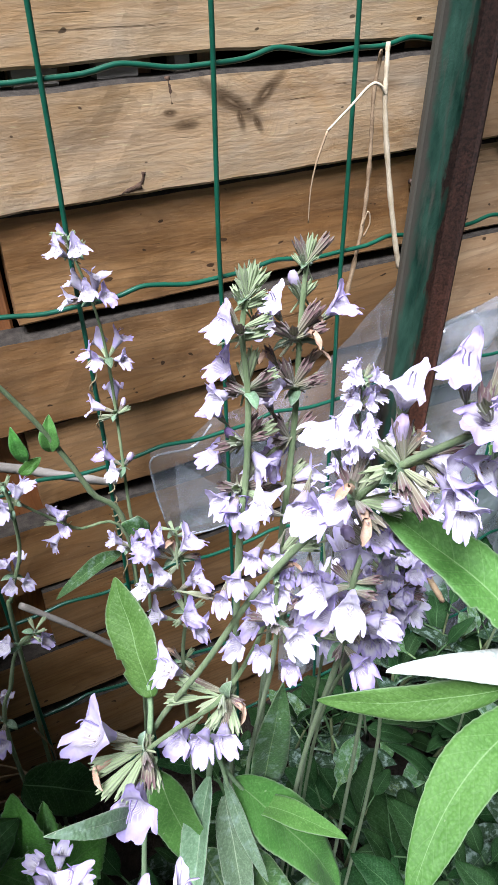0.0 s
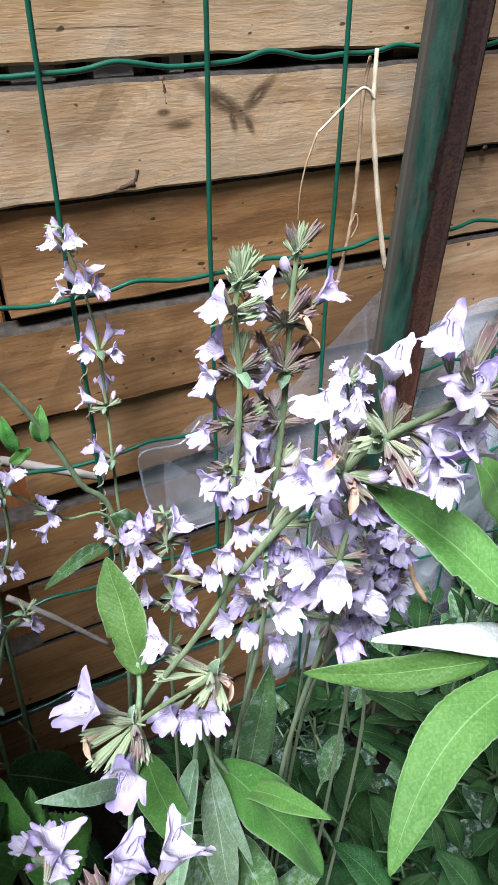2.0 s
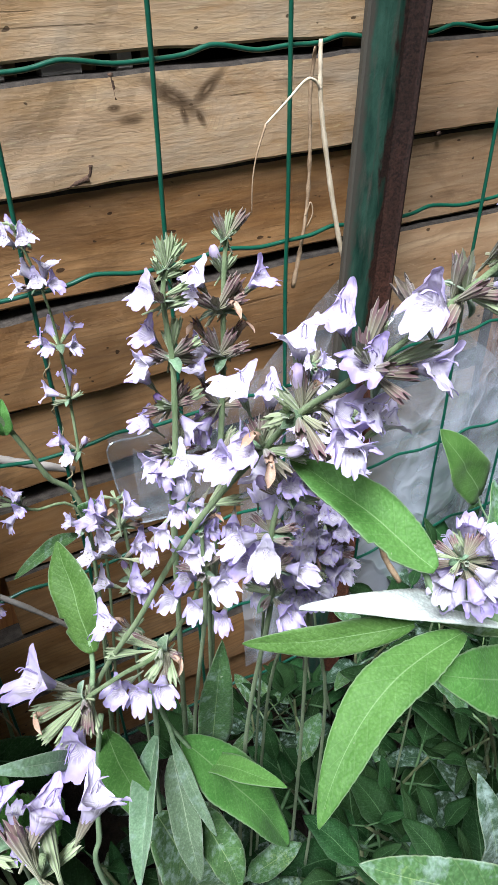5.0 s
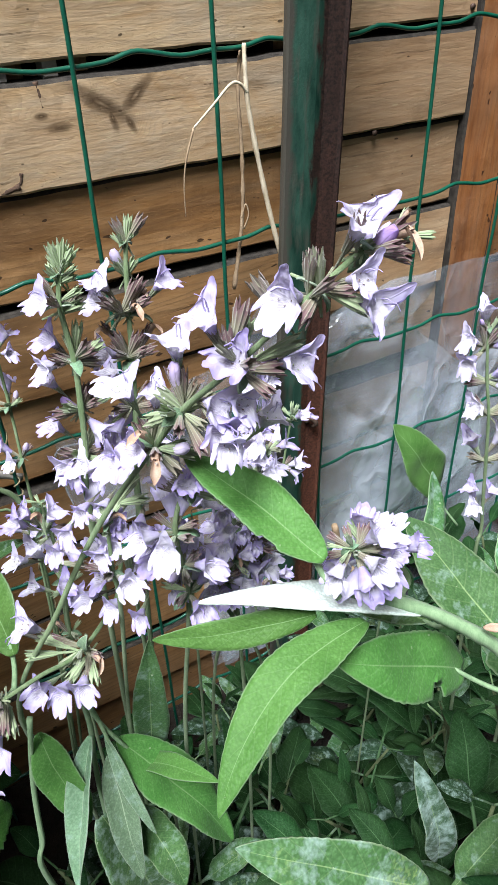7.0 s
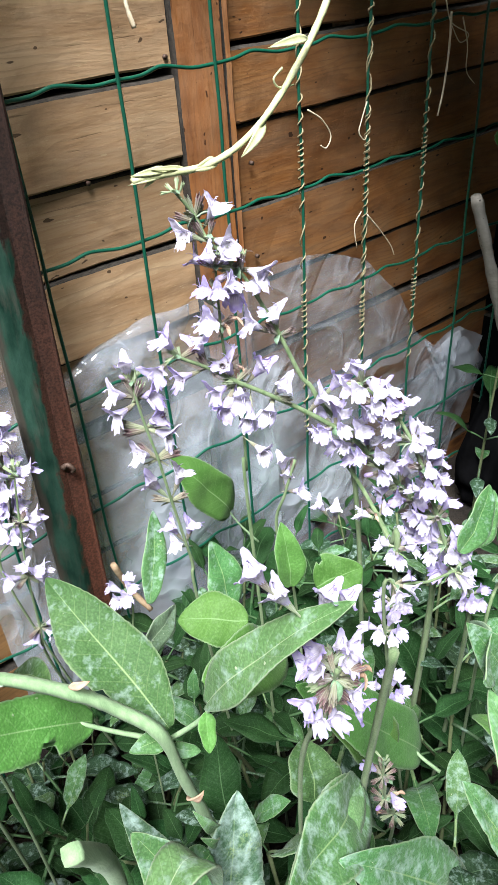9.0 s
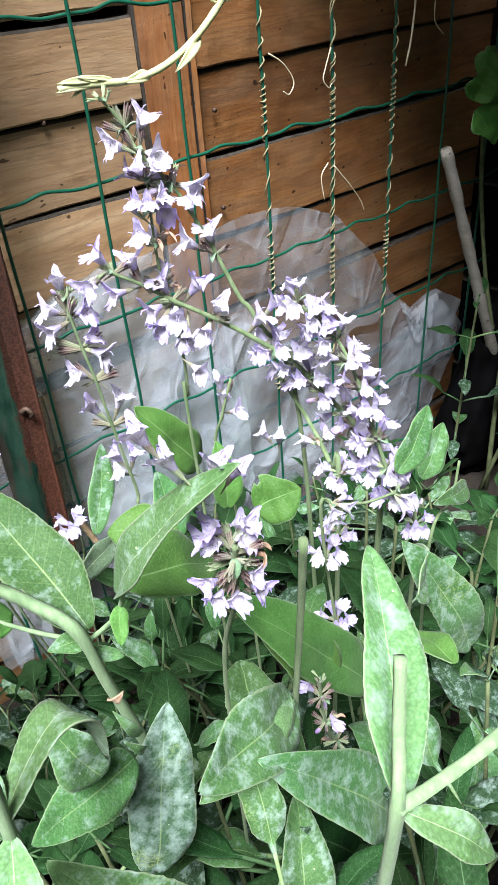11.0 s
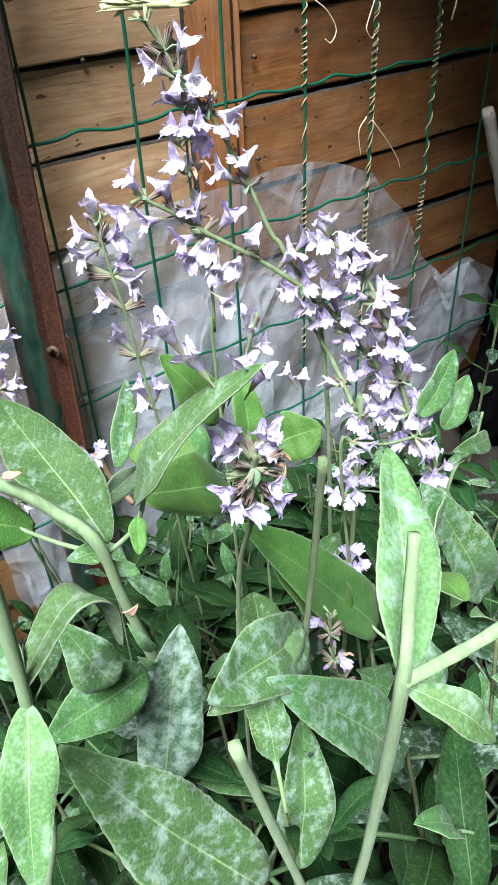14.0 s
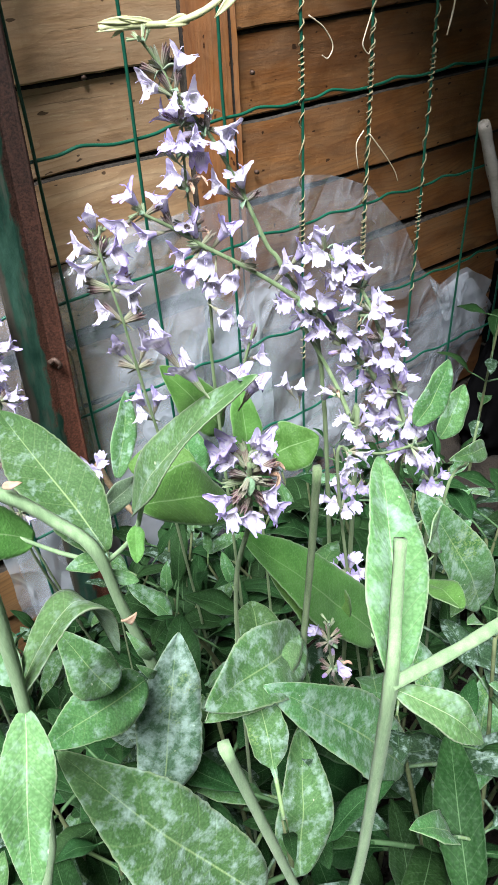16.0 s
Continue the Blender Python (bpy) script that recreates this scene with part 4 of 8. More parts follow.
def film(label, x0, x1, z0, top, y, depth, seed, folds=(), nx=190, nz=140, slant=0.0):
    """A crumpled sheet standing between netting and boards; top gives its upper edge along x, folds its doubled layers."""
    ob = thing("plastic_film", label, "plastic sheet")
    part("sheet", film_sheet("sheet", x0, x1, z0, top, y, depth, seed, nx, nz, 0.2 * (x1 - x0), slant), ob)
    for k, (a, b, c, edge, dy) in enumerate(folds):
        part("folded_layer", film_sheet("folded_layer", a, b, c, edge, y + dy, depth, seed + 3 + k, max(12, int(nx * (b - a) / (x1 - x0))), nz, 0.5 * (b - a) if b == x1 else 0.0), ob)
    return ob


def upper_edge(xs, zs, rough=0.004):
    return lambda x: float(np.interp(x, xs, zs)) + rough * noise.noise((x * 30, 0, 2))


def rolled_edge(ob, x0, x1, top, y, seed):
    """The upper edge of a sheet flopped forwards, crumpled."""
    verts, faces, nx, nz = [], [], 70, 14
    for j in range(nz + 1):
        a = 1.9 * j / nz
        for i in range(nx + 1):
            x = x0 + (x1 - x0) * i / nx
            c = 0.5 * noise.noise((x * 45 + seed, a * 1.3, seed)) + 0.5 * abs(noise.noise((x * 80, a * 2 + x * 30, seed + 4)))
            fade = math.sin(math.pi * i / nx) ** 0.4
            verts.append((x + 0.003 * noise.noise((x * 60, a * 3, 8)), max(0.3668, y - 0.016 * math.sin(a) * fade * (0.7 + 0.6 * c)), top(x) - 0.004 - 0.034 * (1 - math.cos(a)) * (0.7 + 0.5 * c) * fade))
    r = nx + 1
    for j in range(nz):
        for i in range(nx):
            faces.append((j * r + i, (j + 1) * r + i, (j + 1) * r + i + 1, j * r + i + 1))
    part("rolled_edge", mesh("rolled_edge", verts, faces, [FILM]), ob)


right_edge = upper_edge([0.285, 0.30, 0.33, 0.36, 0.40, 0.47, 0.52, 0.58, 0.63, 0.66, 0.69, 0.718, 0.755, 0.80, 0.85], [0.345, 0.365, 0.380, 0.388, 0.392, 0.388, 0.392, 0.386, 0.365, 0.335, 0.305, 0.255, 0.222, 0.230, 0.200])
sheet_film = film("crumpled clear plastic film standing behind the wire netting", 0.285, 0.85, -0.01, right_edge, 0.380, 0.022, 2.0,
     [(0.285, 0.50, -0.01, upper_edge([0.285, 0.33, 0.40, 0.46, 0.50], [0.335, 0.362, 0.352, 0.300, 0.235]), -0.006),
      (0.36, 0.64, -0.01, upper_edge([0.36, 0.42, 0.50, 0.58, 0.64], [0.215, 0.285, 0.30, 0.245, 0.215]), 0.004),
      (0.70, 0.85, -0.01, upper_edge([0.70, 0.75, 0.80, 0.85], [0.19, 0.214, 0.222, 0.17]), -0.006)])
rolled_edge(sheet_film, 0.298, 0.425, right_edge, 0.384, 1.0)
rolled_edge(sheet_film, 0.735, 0.80, right_edge, 0.382, 5.0)
film("creased clear plastic film beside the steel post", 0.205, 0.292, 0.05, upper_edge([0.205, 0.24, 0.292], [0.345, 0.372, 0.415]), 0.380, 0.020, 7.0,
     [(0.215, 0.292, 0.05, upper_edge([0.215, 0.25, 0.292], [0.26, 0.33, 0.345]), -0.006)], 30, 60)
bag = film("clear plastic bag hanging behind the netting", 0.1122, 0.2250, 0.2680, upper_edge([0.1122, 0.138, 0.152, 0.19, 0.225], [0.3435, 0.3430, 0.3560, 0.3580, 0.3650], 0.002), 0.380, 0.016, 4.0,
           [(0.1262, 0.1650, 0.2700, upper_edge([0.1262, 0.1450, 0.1650], [0.3342, 0.3162, 0.2980]), -0.004)], 90, 60, 0.009)
part("seam", tube("seam", spline([(0.1520, 0.3740, 0.3560), (0.1380, 0.3740, 0.3430), (0.1122, 0.3740, 0.3435), (0.1112, 0.3740, 0.3226), (0.1140, 0.3740, 0.3000), (0.1205, 0.3740, 0.2750), (0.1400, 0.3740, 0.2690), (0.1620, 0.3740, 0.2680)], 6), 0.0007, 0.0007, FILM, 6, 0.3), bag, label="folded seam of the bag")


def sack():
    """A slumped, softly folded black lump added to stand for the corner's darkness."""
    bm = bmesh.new()
    bmesh.ops.create_icosphere(bm, subdivisions=5, radius=1.0)
    for v in bm.verts:
        p = Vector([math.copysign(abs(c) ** 0.62, c) for c in v.co])
        k = 1 + 0.10 * noise.noise(v.co * 2.2) + 0.05 * noise.noise((v.co.x * 9, v.co.y * 9, v.co.z * 2.5))
        lean = 0.05 * p.z
        v.co = Vector((p.x * 0.15 * k + lean, p.y * 0.040 * k, max(-0.95, p.z) * 0.125 * k))
    data = bpy.data.meshes.new("black_sack")
    bm.to_mesh(data)
    bm.free()
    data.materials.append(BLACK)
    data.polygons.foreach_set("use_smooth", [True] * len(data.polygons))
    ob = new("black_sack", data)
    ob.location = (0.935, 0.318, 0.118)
    tagged(ob, "slumped black lump added to fill the dark corner", "plastic sack")


sack()


# ---------------------------------------------------------------- sage plants in the foreground
main_a = spike("pale lilac sage flower stem with green buds on top", [(0.0850, 0.2150, 0.0200), (0.0860, 0.2080, 0.2500), (0.0862, 0.1900, 0.4393), (0.0897, 0.1910, 0.4691), (0.0912, 0.1920, 0.4842), (0.0925, 0.1940, 0.4998), (0.0920, 0.1960, 0.5171), (0.0939, 0.1970, 0.5267)], 0.00144, 0.00078, nodes=[0.946, 0.982], n=3, seed=11, opened=0, face=(-0.45, -0.75, 0.35), size=0.798)
main_b = spike("tall lilac sage flower stem with bristly seed heads", [(0.1050, 0.2300, 0.0200), (0.1040, 0.2180, 0.2500), (0.1061, 0.1980, 0.4292), (0.1110, 0.2010, 0.4645), (0.1142, 0.2040, 0.4885), (0.1162, 0.2070, 0.5030), (0.1182, 0.2090, 0.5179), (0.1197, 0.2100, 0.5268)], 0.00144, 0.00078, nodes=[0.923, 0.954], n=4, seed=12, opened=0, face=(-0.45, -0.75, 0.35), size=0.798)
main_c = spike("arching sage stem crowded with white and lilac flowers", [(0.0620, 0.2250, 0.0300), (0.0580, 0.2000, 0.2500), (0.0427, 0.1780, 0.3709), (0.0647, 0.1650, 0.4306), (0.0826, 0.1580, 0.4663), (0.0979, 0.1460, 0.4949), (0.1036, 0.1380, 0.5090), (0.1123, 0.1240, 0.5261), (0.1283, 0.1160, 0.5432), (0.1386, 0.1140, 0.5503), (0.1476, 0.1140, 0.5520)], 0.00108, 0.00066, nodes=[0.847, 0.877, 0.919, 0.962, 0.984], n=5, seed=13, opened=0, face=(-0.45, -0.75, 0.35), size=0.84)
front_a = spike("sage stem arching forward with two open whorls", [(0.0900, 0.2150, 0.0500), (0.0980, 0.2000, 0.3000), (0.0940, 0.1820, 0.4250), (0.0862, 0.1760, 0.4133), (0.0681, 0.1660, 0.4063), (0.0534, 0.1610, 0.4096), (0.0390, 0.1570, 0.4108)], 0.00108, 0.00078, nodes=[0.93, 1.0], n=5, seed=14, opened=0, rise=0.35, crown=False, face=(-0.45, -0.3, -0.7), size=0.882)
front_b = spike("lilac sage stem reaching close to the viewer", [(0.0300, 0.1600, 0.0500), (0.0200, 0.1300, 0.3000), (0.0057, 0.1150, 0.4083), (0.0067, 0.1120, 0.4377)], 0.0012, 0.00078, nodes=[0.99], n=3, seed=15, opened=0, rise=0.5, crown=False, face=(0, -0.3, 0.4), size=0.84)
front_c = spike("short sage stem with a pair of pale flowers", [(0.0020, 0.2000, 0.0500), (0.0020, 0.1800, 0.2500), (0.0023, 0.1745, 0.3280)], 0.00096, 0.00066, nodes=[0.98], n=4, seed=151, opened=0.95, rise=0.7, crown=False, face=(0, -0.4, 0.3), size=0.798)
front_d = spike("sage stem tip with brown calyces and a pink bud", [(0.0350, 0.1200, 0.0500), (0.0320, 0.1000, 0.3400), (0.0175, 0.0920, 0.4406), (0.0191, 0.0900, 0.4639)], 0.00108, 0.00072, nodes=[0.98], n=4, seed=152, opened=0, rise=0.5, crown=False, face=(0, -0.2, 0.4), size=0.84)
leaf_at(front_a, (0.0641, 0.1740, 0.3466), (0.0407, 0.1450, 0.2994), 0.0111, up=(-0.7, -0.5, 0.4), kind="under", bend=0.04, fold=0.7)
leaf_at(front_a, (0.0743, 0.1740, 0.3351), (0.1088, 0.1430, 0.2673), 0.0235, up=(0.25, -0.5, 0.85), stalk=(0.0645, 0.1680, 0.3839), kind="fresh", bend=0.06, fold=0.2)
leaf_at(front_a, (0.0694, 0.1720, 0.3446), (0.0757, 0.1480, 0.3003), 0.0055, up=(-0.3, -0.6, 0.6), stalk=(0.0642, 0.1700, 0.3799), kind="under", bend=0.05, fold=0.6)
leaf_at(front_a, (0.0690, 0.1720, 0.3312), (0.0664, 0.1450, 0.2759), 0.0128, up=(-0.4, -0.7, 0.5), kind="under", bend=0.05, fold=0.5)
leaf_at(front_a, (0.0462, 0.1800, 0.3546), (0.0528, 0.1600, 0.3123), 0.0169, up=(-0.3, -0.6, 0.7), kind="fresh", bend=0.06, fold=0.2)
leaf_at(front_a, (0.0875, 0.1800, 0.3018), (0.0942, 0.1720, 0.3888), 0.0149, up=(-0.2, -0.85, 0.4), kind="top", fold=0.2, bend=0.03)
leaf_at(front_a, (0.0791, 0.1760, 0.3112), (0.1016, 0.1350, 0.3391), 0.0106, up=(0.1, -0.4, 0.9), kind="fresh", bend=0.08)
leaf_at(front_a, (0.0742, 0.1650, 0.2950), (0.0825, 0.1400, 0.2603), 0.0179, up=(0, -0.6, 0.8), kind="top", bend=0.06)
leaf_at(front_a, (0.0595, 0.1800, 0.2768), (0.0806, 0.1650, 0.1685), 0.0340, up=(0, -0.6, 0.8), kind="spotted", bend=0.05)
fan_stem = spike("pale sage stem below a fan of narrow leaves", [(0.0500, 0.1900, 0.0500), (0.0295, 0.1780, 0.2474), (0.0332, 0.1780, 0.2878), (0.0383, 0.1780, 0.3301), (0.0454, 0.1760, 0.3713)], 0.00132, 0.00108, seed=153, crown=False, mat=STEM_PALE)
fan_twig = spike("short pale sage stem with a leaf node", [(0.0600, 0.1900, 0.0500), (0.0620, 0.1820, 0.2800), (0.0653, 0.1765, 0.3478), (0.0640, 0.1700, 0.3818)], 0.00132, 0.00102, seed=154, crown=False, mat=STEM_PALE)
left_cluster = spike("short sage stem with a loose lilac cluster", [(0.0700, 0.2300, 0.0500), (0.0720, 0.2250, 0.2500), (0.0725, 0.2210, 0.3514), (0.0760, 0.2200, 0.3872), (0.0758, 0.2200, 0.4160), (0.0748, 0.2200, 0.4310)], 0.00108, 0.00066, nodes=[0.8, 0.88, 0.96], n=4, seed=16, opened=0, face=(-0.45, -0.75, 0.35), size=0.672)
right_cluster = spike("short sage stem with lilac flowers behind the clump", [(0.1450, 0.2000, 0.0500), (0.1400, 0.1850, 0.2500), (0.1321, 0.1720, 0.3860), (0.1327, 0.1720, 0.4067), (0.1349, 0.1750, 0.4219), (0.1318, 0.1800, 0.4381)], 0.00108, 0.00066, nodes=[0.89, 0.932, 0.962, 0.993], n=9, seed=17, opened=0.6, face=(-0.45, -0.75, 0.35), size=0.62)
right_back = spike("small lilac sage stem rising beside the steel post", [(0.2450, 0.3250, 0.0500), (0.2138, 0.3330, 0.2587), (0.2267, 0.3350, 0.2937), (0.2361, 0.3370, 0.3282), (0.2379, 0.3390, 0.3590), (0.2379, 0.3400, 0.3846)], 0.00096, 0.00054, nodes=[0.725, 0.785, 0.843, 0.893, 0.945, 0.988], n=9, seed=18, opened=0.75, face=(-0.45, -0.75, 0.35), size=0.84)
mid_back = spike("lilac sage stem leaning out under the big leaf", [(0.1500, 0.1900, 0.0500), (0.1500, 0.1800, 0.3000), (0.1262, 0.1720, 0.3923), (0.1312, 0.1700, 0.4107), (0.1404, 0.1720, 0.4160), (0.1459, 0.1750, 0.4258)], 0.00096, 0.0006, nodes=[0.92, 0.948, 0.972, 0.993], n=9, seed=20, opened=0.65, face=(-0.45, -0.75, 0.35), size=0.672)
low_flower = spike("single drooping sage whorl under the clump", [(0.1250, 0.2200, 0.0500), (0.1220, 0.2000, 0.2500), (0.1165, 0.1780, 0.4223), (0.1129, 0.1720, 0.4145)], 0.00084, 0.0006, nodes=[0.97], n=6, seed=19, opened=0.7, rise=0.3, crown=False, face=(-0.2, -0.4, -0.6), size=0.798)
leaf_at(main_b, (0.1265, 0.1070, 0.4710), (0.1061, 0.1460, 0.4885), 0.0152, up=(-0.1, -0.45, 0.9), stalk=(0.1296, 0.1040, 0.4572), kind="fresh", bend=0.05, fold=0.25, lobe=0.15)
leaf_at(main_a, (0.0476, 0.1750, 0.4082), (0.0487, 0.2050, 0.4342), 0.0155, up=(-0.5, -0.6, 0.5), stalk=(0.0441, 0.1700, 0.3972), kind="fresh", bend=0.04, fold=0.12, lobe=0.2)
leaf_at(front_a, (0.0314, 0.1500, 0.3943), (0.0084, 0.1400, 0.4227), 0.0062, up=(-0.2, -0.5, 0.85), kind="under", bend=0.15)
leaf_at(main_a, (0.0727, 0.3180, 0.3316), (0.0331, 0.3000, 0.3326), 0.0085, up=(-0.3, -0.5, 0.8), kind="top", bend=0.14, fold=0.3)
big_stem = spike("thick pale sage stem with large leaves and a flower head", [(0.2450, 0.0600, 0.0500), (0.2250, 0.0750, 0.2200), (0.2105, 0.0810, 0.3200), (0.2040, 0.0790, 0.3600), (0.1990, 0.0775, 0.3945), (0.1896, 0.0870, 0.4079), (0.1793, 0.0930, 0.4204), (0.1621, 0.1040, 0.4331), (0.1442, 0.1120, 0.4413), (0.1310, 0.1170, 0.4437)], 0.0026, 0.0019, seed=21, crown=False, mat=STEM_PALE)
head_stem = spike("lilac sage flower head on a short side stem", [(0.1527, 0.1080, 0.4358), (0.1631, 0.1120, 0.4385), (0.1515, 0.1120, 0.4554), (0.1356, 0.1080, 0.4696)], 0.00108, 0.00084, nodes=[0.62, 0.8, 0.95], n=9, seed=22, opened=0.6, size=0.7, rise=0.2, face=(0.5, -0.3, 0.6))
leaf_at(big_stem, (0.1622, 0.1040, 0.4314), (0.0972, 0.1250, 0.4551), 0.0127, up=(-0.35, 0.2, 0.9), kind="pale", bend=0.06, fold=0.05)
leaf_at(big_stem, (0.1280, 0.1120, 0.4436), (0.0858, 0.1380, 0.4306), 0.0098, up=(-0.1, -0.75, 0.55), kind="fresh", bend=0.08, fold=0.1, wave=0.02)
leaf_at(big_stem, (0.1419, 0.1060, 0.4381), (0.0805, 0.0870, 0.4187), 0.0158, up=(-0.75, -0.35, 0.6), kind="fresh", bend=0.09, fold=0.12, wave=0.03, sweep=-0.09)
leaf_at(big_stem, (0.1843, 0.1000, 0.3918), (0.1294, 0.1030, 0.4314), 0.0228, up=(-0.15, -0.55, 0.8), stalk=(0.2030, 0.0824, 0.3799), kind="fresh", bend=0.04, fold=0.1, lobe=0.35)
leaf_at(big_stem, (0.1759, 0.1120, 0.4105), (0.1695, 0.1400, 0.3922), 0.0124, up=(0, -0.5, 0.85), stalk=(0.1730, 0.1000, 0.4219), kind="top")
leaf_at(big_stem, (0.2050, 0.0830, 0.3852), (0.1967, 0.1500, 0.4199), 0.0273, up=(-0.15, -0.65, 0.75), kind="top", bend=0.05, fold=0.15, lobe=0.2)
leaf_at(big_stem, (0.2111, 0.0640, 0.4152), (0.2372, 0.0220, 0.4800), 0.0161, up=(-0.3, -0.22, 0.92), stalk=(0.2030, 0.0824, 0.3799), kind="light", bend=0.07, fold=0.25)
leaf_at(big_stem, (0.2123, 0.0660, 0.4072), (0.2065, 0.0580, 0.3983), 0.0066, up=(-0.2, -0.8, 0.5), kind="fresh", bend=0.02)
leaf_at(big_stem, (0.2049, 0.0840, 0.3804), (0.1887, 0.0850, 0.3839), 0.0084, up=(0, -0.5, 0.85), kind="top")
left_spike = spike("slender lilac sage stem leaning on the wire netting", [(0.0600, 0.3100, 0.0500), (0.0864, 0.3250, 0.2795), (0.0850, 0.3350, 0.3386), (0.0878, 0.3450, 0.3917), (0.0890, 0.3500, 0.4234), (0.0882, 0.3520, 0.4481), (0.0845, 0.3540, 0.4716), (0.0795, 0.3560, 0.4934)], 0.00108, 0.0006, nodes=[0.6, 0.72, 0.79, 0.86, 0.93, 0.98], n=5, seed=31, opened=0.75, face=(-0.45, -0.75, 0.35), size=0.84)
left_green = spike("long bare green sage stem with one swollen node", [(0.0600, 0.3000, 0.1000), (0.0806, 0.3250, 0.3206), (0.0646, 0.3280, 0.3707), (0.0521, 0.3300, 0.4046), (0.0428, 0.3300, 0.4256), (0.0296, 0.3300, 0.4505)], 0.00156, 0.00108, seed=32, crown=False)
leaf_at(left_green, (0.0499, 0.3300, 0.4001), (0.0528, 0.3330, 0.4191), 0.0092, up=(-0.2, -0.9, 0.2), kind="fresh", bend=0.1, fold=0.5)
leaf_at(left_green, (0.0372, 0.3300, 0.3977), (0.0346, 0.3300, 0.4196), 0.0069, up=(-0.2, -0.9, 0.3), kind="mint", bend=0.1)
leaf_at(left_green, (0.0333, 0.3300, 0.3921), (0.0447, 0.3300, 0.3985), 0.0066, up=(-0.2, -0.9, 0.3), kind="mint", bend=0.1)
leaf_at(left_green, (0.0920, 0.3250, 0.3332), (0.0759, 0.3200, 0.3486), 0.0123, up=(-0.1, -0.8, 0.5), kind="top", curl=0.5)
left_thin = spike("thin sage stem with a few lilac flowers", [(0.0600, 0.3000, 0.1200), (0.0774, 0.3100, 0.3358), (0.0503, 0.3100, 0.3661), (0.0302, 0.3150, 0.3852), (0.0224, 0.3150, 0.3970)], 0.00084, 0.00054, nodes=[0.72, 0.88, 0.97], n=5, seed=33, opened=0.7, size=0.672)
left_low = spike("lilac sage stem at the dark foot of the fence", [(-0.0100, 0.3000, 0.0500), (-0.0047, 0.2500, 0.3035), (0.0051, 0.2400, 0.3582), (0.0115, 0.2350, 0.3825), (0.0192, 0.2300, 0.3940)], 0.00108, 0.00066, nodes=[0.80, 0.97], n=2, seed=34, opened=0.65, size=0.714, face=(-0.45, -0.75, 0.35))
left_tall = spike("grey sage stem standing at the fence corner", [(0.0000, 0.3300, 0.0500), (0.0100, 0.3000, 0.3150), (0.0132, 0.3000, 0.3434), (0.0228, 0.3000, 0.3701), (0.0248, 0.3000, 0.3977), (0.0241, 0.3000, 0.4111)], 0.0012, 0.00078, nodes=[0.85, 0.96], n=3, seed=35, opened=0.6, size=0.672, face=(-0.45, -0.75, 0.35))
back_a = spike("thin upright sage stem of lilac whorls before plastic film", [(0.3000, 0.1800, 0.0500), (0.2790, 0.1780, 0.3100), (0.2786, 0.1780, 0.3485), (0.2773, 0.1790, 0.3642), (0.2735, 0.1800, 0.3964), (0.2712, 0.1820, 0.4228), (0.2695, 0.1850, 0.4392), (0.2681, 0.1870, 0.4557), (0.2687, 0.1890, 0.4638)], 0.00102, 0.0006, nodes=[], n=6, seed=41, opened=0.72, size=0.823, face=(-0.45, -0.75, 0.35), crown=True)
back_b = spike("arching sage stem with flowers along its length", [(0.3700, 0.1000, 0.0500), (0.3790, 0.0940, 0.3150), (0.3800, 0.1020, 0.3586), (0.3777, 0.1120, 0.3773), (0.3671, 0.1240, 0.3965), (0.3561, 0.1350, 0.4154), (0.3403, 0.1460, 0.4314), (0.3253, 0.1580, 0.4439), (0.3114, 0.1680, 0.4541), (0.3006, 0.1740, 0.4634), (0.2877, 0.1800, 0.4722)], 0.0018, 0.00084, nodes=[0.644, 0.668, 0.689, 0.716, 0.741, 0.768, 0.792, 0.819], n=7, seed=42, opened=0.7, size=0.74, face=(-0.45, -0.75, 0.35))
back_c = spike("tall sage spike reaching up to a pale vine", [(0.3600, 0.1200, 0.1200), (0.3590, 0.1350, 0.3800), (0.3476, 0.1520, 0.4362), (0.3429, 0.1580, 0.4480), (0.3369, 0.1660, 0.4702), (0.3317, 0.1740, 0.4880), (0.3259, 0.1800, 0.5020), (0.3157, 0.1860, 0.5165), (0.3132, 0.1900, 0.5265), (0.3056, 0.1920, 0.5385)], 0.00144, 0.00072, nodes=[0.816, 0.9, 0.946, 0.967], n=4, seed=43, opened=0, size=0.798, face=(-0.45, -0.75, 0.35))
back_d = spike("sage side stem hanging with pale flowers", [(0.3400, 0.0900, 0.0500), (0.3527, 0.1000, 0.3513), (0.3528, 0.1050, 0.3679), (0.3569, 0.1250, 0.3833), (0.3511, 0.1400, 0.4075)], 0.00156, 0.00108, nodes=[0.7, 0.8, 0.9], n=7, seed=44, opened=0.65, size=0.62, crown=False, face=(-0.45, -0.75, 0.35))
back_e = spike("sage stem with dense lilac flowers by dark corner", [(0.4000, 0.0900, 0.0500), (0.3881, 0.0750, 0.3098), (0.3721, 0.0800, 0.3568), (0.3665, 0.0900, 0.3919), (0.3654, 0.1000, 0.4146), (0.3651, 0.1150, 0.4335), (0.3553, 0.1300, 0.4500)], 0.00132, 0.00078, nodes=[0.658, 0.728, 0.773, 0.815, 0.85, 0.878, 0.91, 0.942, 0.972, 1.0], n=8, seed=45, opened=0.65, size=0.7, face=(-0.45, -0.75, 0.35))
